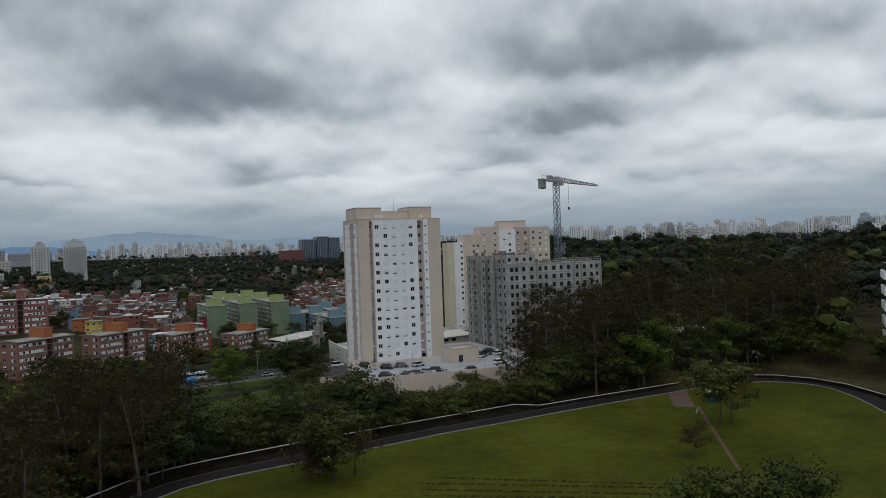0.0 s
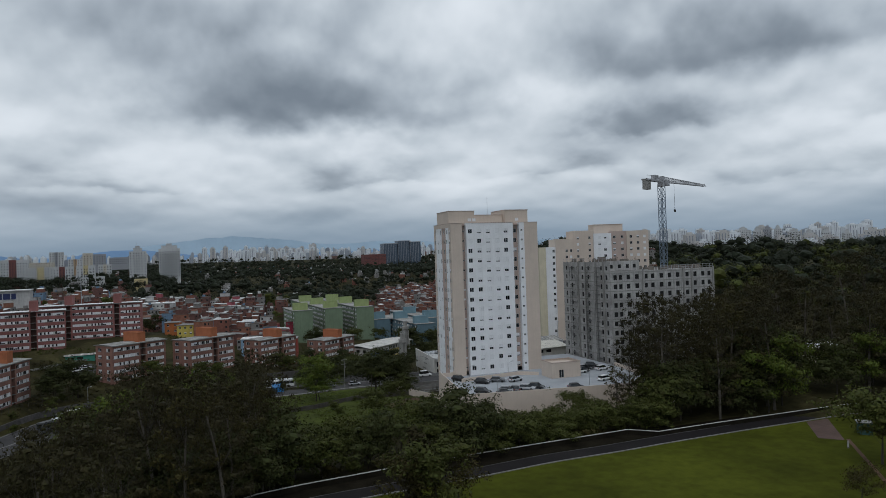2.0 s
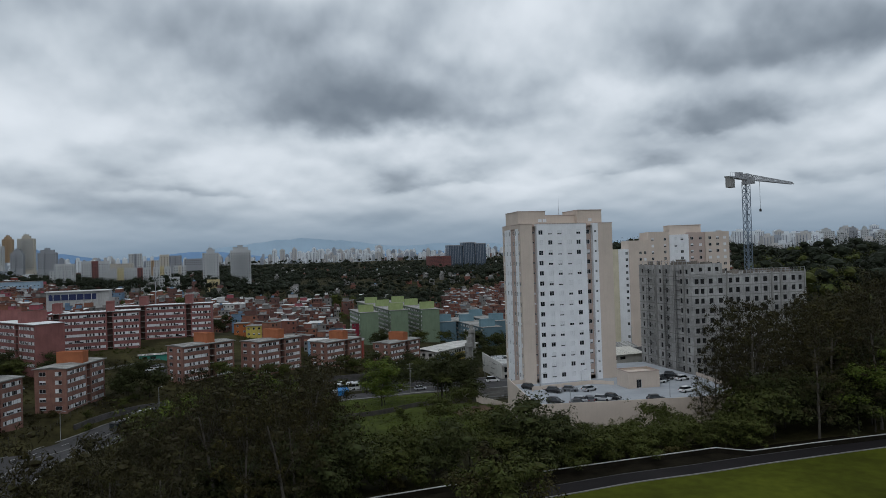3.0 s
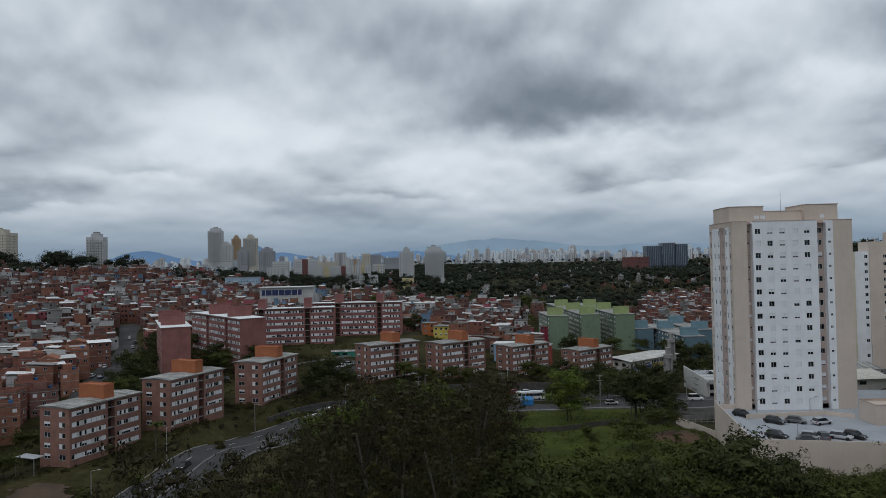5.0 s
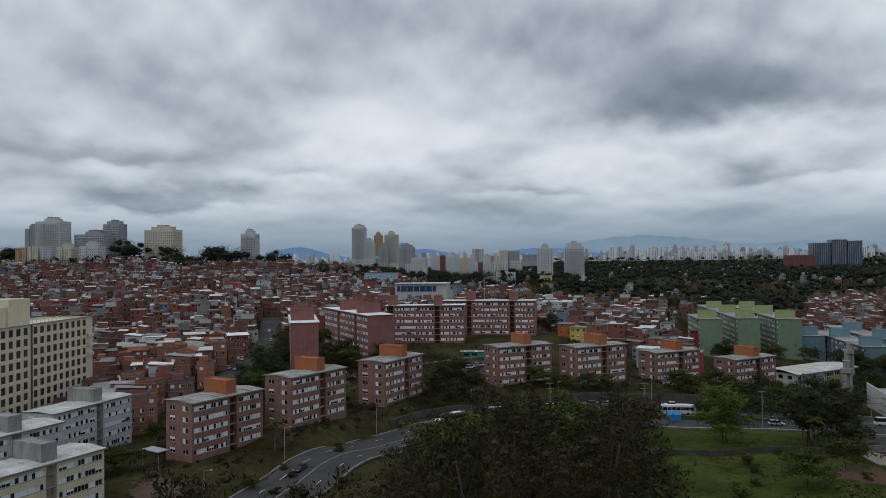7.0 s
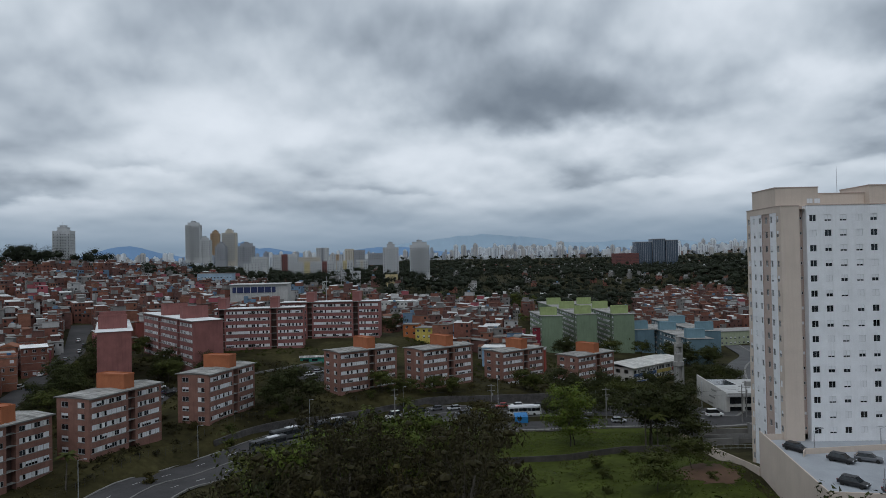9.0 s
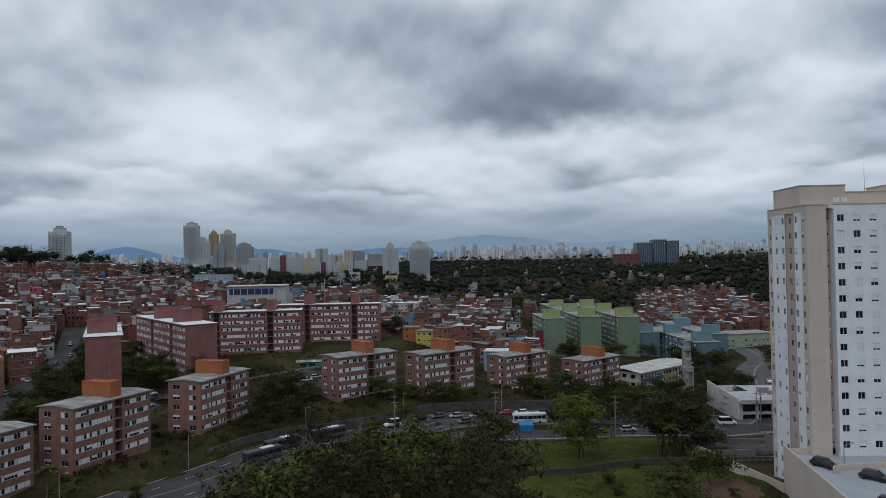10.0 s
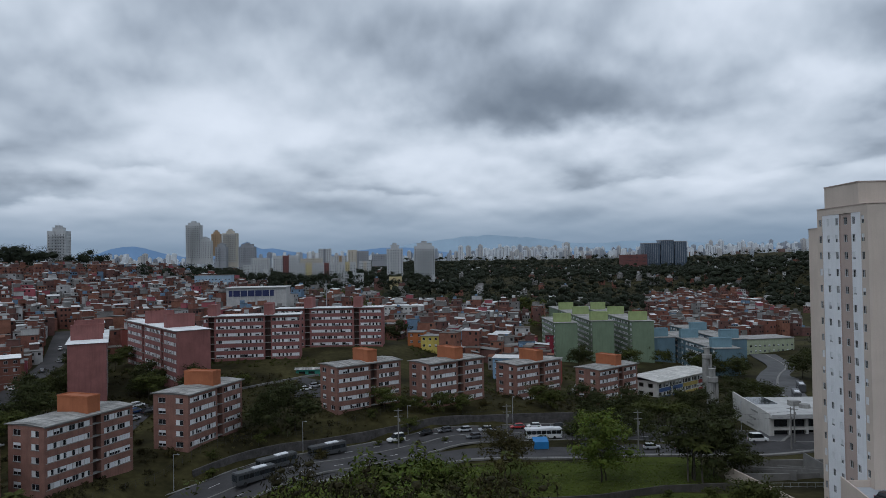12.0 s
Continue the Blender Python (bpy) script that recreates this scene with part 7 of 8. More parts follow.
def near_any(x, y, w=13.5):
    return any((p.x - x) ** 2 + (p.y - y) ** 2 < w * w for line in ROADS for p in line)


in_block = lambda x, y: any(0 <= c * (x - bx) + s * (y - by) <= 22.5 and 0 <= -s * (x - bx) + c * (y - by) <= 10 for bx, by, c, s in [(bx, by, math.cos(radians(ba)), math.sin(radians(ba))) for bx, by, bz, ba in BROWN])
growth("weeds", 3000, (14, 64, 176, 222), lambda x, y: wob(x, y, 0.15) > -0.1, 51, 0.4, 7, 0.17, M_LEAF[3], "rough tall weeds of the vacant lot")
growth("weeds", 700, (14, 64, 178, 222), lambda x, y: wob(x + 40, y, 0.1) > 0.15, 52, 0.6, 16, 0.18, M_LEAF[1], "dry brownish weeds of the vacant lot")
growth("slope_shrubs", 5200, (-110, 70, 180, 335), lambda x, y: not near_any(x, y) and not in_block(x, y) and y > 246 + 0.55 * x and wob(x, y, 0.06) > -0.15 and not (20 < x and y < 260), 53, 0.55, 12, 0.24, M_LEAF[2], "scrubby bushes on the slopes below the blocks")
growth("slope_shrubs", 3000, (-110, 70, 180, 335), lambda x, y: not near_any(x, y) and not in_block(x, y) and y > 246 + 0.55 * x and wob(x + 90, y, 0.06) > 0.0 and not (20 < x and y < 260), 54, 0.9, 26, 0.30, M_LEAF[0], "dark low bushes on the slopes below the blocks")
growth("verge_grass", 5200, (8, 64, 227, 256), lambda x, y: not near_any(x, y, 10.5), 56, 0.3, 6, 0.16, M_LEAF[3], "tufts of grass on the verge")
growth("slope_shrubs", 900, (-115, 60, 330, 405), lambda x, y: wob(x + 50, y, 0.05) > 0.0 and not (-100 < x < -12 and 356 < y < 400), 55, 0.9, 26, 0.32, M_LEAF[1], "green bushes round the maroon slabs")

# ---- hillside houses ----
BRICKS = [mat("raw_red_brick", (0.225, 0.098, 0.073), rough=0.95, var=0.28, scale=0.6, fine=5, rand=0.22, streak=0.3, dirt=(0.08, 0.05, 0.04)), mat("raw_brown_brick", (0.165, 0.085, 0.073), rough=0.95, var=0.28, scale=0.6, rand=0.25, streak=0.35, dirt=(0.07, 0.05, 0.04)),
          mat("raw_orange_brick", (0.275, 0.125, 0.084), rough=0.95, var=0.25, scale=0.6, rand=0.2, streak=0.25, dirt=(0.1, 0.06, 0.04)), mat("bare_block", (0.25, 0.24, 0.23), rough=0.95, var=0.25, rand=0.2, streak=0.4),
          mat("white_house_paint", (0.46, 0.455, 0.45), rough=0.85, var=0.15, rand=0.12, streak=0.35), mat("pink_house_paint", (0.36, 0.10, 0.12), rough=0.85, var=0.15, rand=0.2, streak=0.3),
          mat("blue_house_paint", (0.16, 0.25, 0.36), rough=0.85, var=0.15, rand=0.2, streak=0.3), mat("yellow_house_paint", (0.50, 0.38, 0.11), rough=0.85, var=0.15, rand=0.15, streak=0.3), mat("red_house_paint", (0.19, 0.055, 0.045), rough=0.85, var=0.15, streak=0.3)]
ROOFS = [mat("grey_sheet_roof", (0.27, 0.262, 0.25), rough=0.9, var=0.3, scale=0.5, rand=0.3, streak=0.3), mat("clay_tile_roof", (0.20, 0.085, 0.05), rough=0.9, var=0.3, rand=0.25), mat("pale_sheet_roof", (0.66, 0.66, 0.65), rough=0.7, var=0.25, rand=0.2), mat("roof_slab", (0.14, 0.12, 0.105), rough=0.95, var=0.3, rand=0.3)]
M_TANK = mat("blue_tank_plastic", (0.05, 0.14, 0.30), rough=0.5, var=0.1)
WALL_PICK = [0] * 11 + [1] * 12 + [2] * 3 + [3] * 6 + [4] * 3 + [5, 6, 8]


def house_variant(seed):
    rng = random.Random(seed)
    W, D, st = rng.uniform(5.0, 8.5), rng.uniform(5.5, 8.5), rng.choice((2, 3, 3, 3, 4, 4))
    wm = BRICKS[rng.choice((0, 0, 0, 0, 2, 2, 2, 1, 1, 3, 4))]
    nm = wm.name.replace("_", " ").replace("house paint", "painted").replace("raw ", "bare ")
    th = thing("house", pose(0, 0, -400), f"{('single', 'two', 'three', 'four')[st - 1]}-storey {nm} hillside house", "house", "hillside houses")
    sh = 2.75
    H = st * sh
    setback = rng.choice((0, 0, 1.8)) if st > 1 else 0
    bm = bmesh.new()
    holes = []
    ncol = 2 if W < 7 else 3
    cols = [(W * (k + 0.5) / ncol - 0.6, W * (k + 0.5) / ncol + 0.6) for k in range(ncol)]
    rows = [(s * sh + 0.95, s * sh + 2.05) for s in range(st)]
    skip = {(r, c) for r in range(st) for c in range(ncol) if rng.random() < 0.3}
    holes.append((facade(bm, (0, 0, 0), (1, 0, 0), W, -3.5, H, cols, rows, 0.12, skip=skip), (0, 0, 0), (1, 0, 0)))
    scol = [(D * 0.2, D * 0.2 + 1.1), (D * 0.65, D * 0.65 + 1.1)]
    skip = {(r, c) for r in range(st) for c in range(2) if rng.random() < 0.55}
    holes.append((facade(bm, (W, 0, 0), (0, 1, 0), D, -3.5, H, scol, rows, 0.12, skip=skip), (W, 0, 0), (0, 1, 0)))
    skip = {(r, c) for r in range(st) for c in range(2) if rng.random() < 0.55}
    holes.append((facade(bm, (0, D, 0), (0, -1, 0), D, -3.5, H, scol, rows, 0.12, skip=skip), (0, D, 0), (0, -1, 0)))
    facade(bm, (W, D, 0), (-1, 0, 0), W, -3.5, H, [], [])
    part("wall", bm, wm, th)
    bm = bmesh.new()
    for s in range(1, st + 1):
        box(bm, -0.05, -0.05, s * sh - 0.22, W + 0.05, D + 0.05, s * sh - 0.04)
    part("floor_band", bm, M_CONC, th)
    for hs, o, u in holes:
        fill(hs, o, u, th, ["open", "open", "shut", "left"], rng, 0.08)
    k = rng.random()
    bm = bmesh.new()
    if k < 0.24:
        t = rng.uniform(0.3, 0.9)
        v = [(-0.4, -0.5, H + 0.02), (W + 0.4, -0.5, H + 0.02), (W + 0.4, D + 0.4, H + t), (-0.4, D + 0.4, H + t)]
        A = [bm.verts.new(p) for p in v]
        B = [bm.verts.new((p[0], p[1], p[2] + 0.1)) for p in v]
        bm.faces.new(B)
        bm.faces.new(A[::-1])
        for q in range(4):
            bm.faces.new((A[q], A[(q + 1) % 4], B[(q + 1) % 4], B[q]))
        part("roof", bm, ROOFS[rng.choice((0, 0, 0, 0, 2))], th, "sheet roof")
    elif k < 0.32:
        v = [(-0.4, -0.5, H), (W + 0.4, -0.5, H), (W + 0.4, D + 0.5, H), (-0.4, D + 0.5, H), (-0.4, D / 2, H + 1.3), (W + 0.4, D / 2, H + 1.3)]
        A = [bm.verts.new(p) for p in v]
        for f in ((0, 1, 5, 4), (2, 3, 4, 5), (0, 4, 3), (1, 2, 5), (3, 2, 1, 0)):
            bm.faces.new([A[q] for q in f])
        part("roof", bm, ROOFS[1], th, "clay tile roof")
    else:
        box(bm, -0.12, -0.12, H - 0.03, W + 0.12, D + 0.12, H + 0.12)
        part("roof_slab", bm, ROOFS[3], th)
        bm = bmesh.new()
        for a in ((0, 0, W, 0.15), (0, D - 0.15, W, D), (0, 0.15, 0.15, D - 0.15), (W - 0.15, 0.15, W, D - 0.15)):
            box(bm, a[0], a[1], H + 0.12, a[2], a[3], H + 0.95)
        part("parapet", bm, wm, th)
        if rng.random() < 0.6:
            bm = bmesh.new()
            cyl(bm, (W * 0.7, D * 0.7, H + 0.12), (W * 0.7, D * 0.7, H + 1.2), 0.6, 0.7, 12)
            part("water_tank", bm, M_TANK, th, "blue plastic water tank")
        if rng.random() < 0.5:
            bm = bmesh.new()
            box(bm, W * 0.1, D * 0.45, H + 0.12, W * 0.6, D * 0.95, H + 2.5)
            part("roof_room", bm, wm, th)
    return th


def near_road(x, y, line, w):
    return min((p.x - x) ** 2 + (p.y - y) ** 2 for p in line) < w * w


BLOCKED = [(-140, -90, 120, 228), (-124, -88, 220, 252), (-125, -68, 250, 372), (-100, -12, 300, 404), (50, 175, 320, 540), (-100, 60, 180, 350), (-146, -84, 505, 562), (-75, -15, 404, 440)]
BR = smooth_line([Vector(p) for p in BRANCH], 6.0)


def free(x, y, m=3.0):
    if any(a - m < x < b + m and c - m < y < d + m for a, b, c, d in BLOCKED):
        return False
    a, b = -0.182 * (x + 156.1) + 0.983 * (y - 202.6), -0.983 * (x + 156.1) - 0.182 * (y - 202.6)
    if -8 < a < 67 and -6 < b < 24:
        return False
    if y < 352 and x > -118 - 0.30 * (y - 262) - 4:
        return False
    return not near_road(x, y, st, 8.5) and not near_road(x, y, BR, 11)


def house_spots():
    rng = random.Random(91)
    out = []

    def field(x0, x1, y0, y1, test, step, ang):
        y = y0
        while y < y1:
            s = step * (1 + 0.0006 * max(0, y - 300))
            x = x0
            while x < x1:
                px, py = x + rng.uniform(-0.28, 0.28) * s, y + rng.uniform(-0.25, 0.25) * s
                if test(px, py) and free(px, py) and rng.random() < 0.93:
                    out.append((px, py, ang(px, py) + rng.choice((0, 90, 0, 0, 70)) + rng.uniform(-7, 7)))
                x += s
            y += s * 1.12

    field(-690, -112, 234, 770, lambda x, y: x > -190 - 0.95 * (y - 150) and x < -112 - 0.12 * (y - 250), 6.5, lambda x, y: 25 + 0.03 * y)
    field(-330, 70, 404, 620, lambda x, y: x > -112 - 0.12 * (y - 250) and y < 600 - 0.3 * x, 7.4, lambda x, y: -12)
    field(108, 380, 545, 960, in_valley_town, 7.8, lambda x, y: 10)
    # a close row of houses along the street's west side
    for p, q in zip(st[3::2], sides(st)[3::2]):
        out.append((p.x + q.x * 11.5 + rng.uniform(-0.5, 0.5), p.y + q.y * 11.5, 70 + math.degrees(math.atan2(q.y, q.x)) - 160 + rng.uniform(-4, 4)))
    field(5, 64, 388, 420, lambda x, y: True, 8.0, lambda x, y: -8)
    return out


SPOTS = house_spots()
SPOTS.sort(key=lambda p: (p[0] + 70) ** 2 + (p[1] - 230) ** 2)
VARIANTS = [house_variant(100 + i) for i in range(18)]
taken = set()
rngh = random.Random(17)
for x, y, a in SPOTS[:118]:
    i = rngh.randrange(len(VARIANTS))
    m = pose(x, y, hz(x, y), 0, 0, a)
    if i in taken:
        copy_thing(VARIANTS[i], m)
    else:
        VARIANTS[i].matrix_basis = m
        taken.add(i)


def houses_stuff(name, spots, label, seed, scale=1.0, pick=None):
    rng = random.Random(seed)
    V, F, MI = [], [], []
    mats = BRICKS + ROOFS + [M_DARK]
    nb = len(BRICKS)

    def add(pts, faces, mi):
        o = len(V)
        V.extend(pts)
        for f in faces:
            F.append([o + k for k in f])
            MI.append(mi)

    for x, y, a in spots:
        z = hz(x, y)
        st = rng.choice((1, 2, 2, 3, 3, 4))
        vols = [(0, 0, rng.uniform(4.8, 8) * scale, rng.uniform(5, 8) * scale, -3.5, st * 2.75)]
        if rng.random() < 0.5:
            vols.append((rng.uniform(-1, 1.5), rng.uniform(-1, 2), vols[0][2] * rng.uniform(0.4, 0.7), vols[0][3] * rng.uniform(0.5, 0.9), st * 2.75, st * 2.75 + 2.6))
        c, s = math.cos(radians(a)), math.sin(radians(a))
        T = lambda p: (x + p[0] * c - p[1] * s, y + p[0] * s + p[1] * c, z + p[2])
        for (ox, oy, w, d, z0, z1) in vols:
            wi = rng.choice(pick or WALL_PICK)
            x0, x1, y0, y1 = ox - w / 2, ox + w / 2, oy - d / 2, oy + d / 2
            b = [(x0, y0, z0), (x1, y0, z0), (x1, y1, z0), (x0, y1, z0), (x0, y0, z1), (x1, y0, z1), (x1, y1, z1), (x0, y1, z1)]
            add([T(p) for p in b], [(0, 1, 5, 4), (1, 2, 6, 5), (2, 3, 7, 6), (3, 0, 4, 7)], wi)
            k = rng.random()
            t = rng.uniform(0.2, 0.8) if k < 0.5 else 0.02
            rm = nb + (rng.choice((0, 0, 0, 2, 2, 1)) if k < 0.5 else 3)
            r = [(x0 - 0.15, y0 - 0.2, z1), (x1 + 0.15, y0 - 0.2, z1), (x1 + 0.15, y1 + 0.15, z1 + t), (x0 - 0.15, y1 + 0.15, z1 + t)]
            add([T(p) for p in r] + [T((p[0], p[1], p[2] + 0.12)) for p in r], [(4, 5, 6, 7), (0, 1, 5, 4), (1, 2, 6, 5), (2, 3, 7, 6), (3, 0, 4, 7)], rm)
            if k > 0.62:  # water tank or lean-to on the slab
                u, v, e = rng.uniform(x0 + 1, x1 - 1), rng.uniform(y0 + 1, y1 - 1), rng.uniform(0.5, 1.1)
                q = [(u - e, v - e, z1), (u + e, v - e, z1), (u + e, v + e, z1), (u - e, v + e, z1)]
                add([T(p) for p in q] + [T((p[0], p[1], p[2] + e * 1.7)) for p in q], [(4, 5, 6, 7), (0, 1, 5, 4), (1, 2, 6, 5), (2, 3, 7, 6), (3, 0, 4, 7)], rng.choice((4, 6, wi, wi, nb + 2)))
            for sI in range(int((z1 - max(z0, 0)) / 2.6)):
                zz = max(z0, 0) + sI * 2.75 + 0.95
                for q in range(3):
                    if rng.random() < 0.55:
                        u = x0 + w * (q + 0.5) / 3
                        add([T(p) for p in ((u - 0.5, y0 - 0.03, zz), (u + 0.5, y0 - 0.03, zz), (u + 0.5, y0 - 0.03, zz + 1.1), (u - 0.5, y0 - 0.03, zz + 1.1))], [(0, 1, 2, 3)], nb + 4)
                    if rng.random() < 0.4:
                        v = y0 + d * (q + 0.5) / 3
                        add([T(p) for p in ((x0 - 0.03, v + 0.5, zz), (x0 - 0.03, v - 0.5, zz), (x0 - 0.03, v - 0.5, zz + 1.1), (x0 - 0.03, v + 0.5, zz + 1.1))], [(0, 1, 2, 3)], nb + 4)
                        add([T(p) for p in ((x1 + 0.03, v - 0.5, zz), (x1 + 0.03, v + 0.5, zz), (x1 + 0.03, v + 0.5, zz + 1.1), (x1 + 0.03, v - 0.5, zz + 1.1))], [(0, 1, 2, 3)], nb + 4)
    me = bpy.data.meshes.new(name)
    me.from_pydata(V, [], F)
    for m_ in mats:
        me.materials.append(m_)
    me.polygons.foreach_set("material_index", MI)
    tagged(new(name, me), label, "houses", kind="stuff")


houses_stuff("hillside_houses", SPOTS[118:], "crowded bare brick houses climbing the hillside", 5)
rf = random.Random(44)
far_spots = [(rf.uniform(-300, 1100), rf.uniform(640, 1700), rf.uniform(0, 360)) for _ in range(560)]
houses_stuff("valley_houses", [p for p in far_spots if wob(p[0], p[1], 0.006) > -0.4 and not in_valley_town(p[0], p[1])], "pale scattered houses among the valley's trees", 6, 1.0, [4, 3, 3, 0, 1])

# coloured houses that stand out
def painted_house(x, y, a, W, D, H, colour, name, label, roof=0):
    th = thing("house", pose(x, y, hz(x, y), 0, 0, a), label, "house", "hillside houses")
    bm = bmesh.new()
    n = max(2, int(W / 2.6))
    cols = [(W * (k + 0.5) / n - 0.55, W * (k + 0.5) / n + 0.55) for k in range(n)]
    rows = [(s * 2.8 + 1.0, s * 2.8 + 2.1) for s in range(max(1, int(H / 2.8)))]
    h = facade(bm, (0, 0, 0), (1, 0, 0), W, -4, H, cols, rows, 0.12)
    for o, u, w in (((W, 0, 0), (0, 1, 0), D), ((W, D, 0), (-1, 0, 0), W), ((0, D, 0), (0, -1, 0), D)):
        facade(bm, o, u, w, -4, H, [], [])
    part("wall", bm, mat(name, colour, var=0.15, streak=0.3), th)
    fill(h, (0, 0, 0), (1, 0, 0), th, ["open", "half", "open"], random.Random(int(x)), 0.08)
    bm = bmesh.new()
    box(bm, -0.3, -0.4, H, W + 0.3, D + 0.3, H + 0.25)
    part("roof", bm, ROOFS[roof], th)


painted_house(22, 372, -12, 12, 9, 8.4, (0.22, 0.34, 0.48), "pale_blue_paint", "pale blue painted three-storey house", 2)
painted_house(36, 370, -12, 13, 9, 8.6, (0.28, 0.05, 0.035), "red_wall_paint", "brick red three-storey house with dark windows", 0)
painted_house(-8, 392, -10, 8, 7, 5.6, (0.52, 0.42, 0.10), "yellow_wall_paint", "small yellow painted house with a sheet roof", 0)
painted_house(-14, 396, -10, 7, 7, 5.6, (0.36, 0.12, 0.04), "orange_wall_paint", "small orange painted house with a sheet roof", 0)
painted_house(52, 440, -10, 15, 10, 11.2, (0.24, 0.03, 0.05), "crimson_wall_paint", "large crimson house above the street", 3)
painted_house(212, 560, 5, 18, 12, 8.4, (0.42, 0.05, 0.06), "scarlet_wall_paint", "scarlet painted house with a sheet roof", 0)
painted_house(-28, 470, -10, 14, 10, 8.4, (0.38, 0.10, 0.12), "rose_wall_paint", "rose painted house with a sheet roof", 0)
painted_house(-40, 520, -10, 26, 12, 9, (0.55, 0.55, 0.53), "offwhite_wall_paint", "long white house with a flat roof", 2)
painted_house(-220, 689, 6, 30.8, 14, 33.0 - hz(-220, 689), (0.30, 0.40, 0.50), "light_blue_wall_paint", "long pale blue school building among trees", 0)
painted_house(160, 462, 12, 30, 16, 8.0, (0.36, 0.40, 0.28), "light_green_wall_paint", "light green hall beside the side street", 0)

# low white club building with blue front, seen over the maroon slabs
def club():
    th = thing("sports_hall", pose(-140, 533, 19.2, 0, 0, 6), "long white sports hall with a dark blue front", "hall")
    bm = bmesh.new()
    box(bm, 0, 0, -10, 38, 18, 8)
    part("wall", bm, BRICKS[4], th)
    bm = bmesh.new()
    box(bm, 1.5, -0.3, 2.6, 30, -0.02, 6.4)
    part("front_panel", bm, mat("navy_panel", (0.03, 0.04, 0.11), var=0.15), th, "dark blue front panel")
    bm = bmesh.new()
    box(bm, -0.6, -1.2, 8, 38.6, 18.6, 8.5)
    part("roof", bm, ROOFS[2], th, "white flat roof")
    for i in range(7):
        bm = bmesh.new()
        box(bm, 4 + i * 4.6, -0.5, -1, 4.4 + i * 4.6, -0.32, 8)
        part("pilaster", bm, BRICKS[4], th)
    p = thing("mast", pose(-58, 440, 8), "tall slim steel floodlight mast", "mast")
    bm = bmesh.new()
    cyl(bm, (0, 0, -2), (0, 0, 26), 0.3, 0.15, 8)
    part("pole", bm, M_STEEL, p)


club()

# ---- high-rises on the skyline ----
M_HR = [mat("offwhite_tower_render", (0.47, 0.48, 0.485), var=0.1, streak=0.3), mat("cream_tower_render", (0.50, 0.46, 0.39), var=0.1, streak=0.2), mat("tan_tower_render", (0.38, 0.27, 0.17), var=0.1), mat("grey_tower_render", (0.29, 0.30, 0.32), var=0.1), mat("rust_tower_render", (0.16, 0.068, 0.062), var=0.1), mat("yellow_tower_render", (0.52, 0.44, 0.25), var=0.1)]


M_FARGLASS = mat("hazy_window_glass", (0.045, 0.05, 0.06), rough=0.25, var=0.4, scale=0.3, fine=0.8, bump=0, spec=0.5)


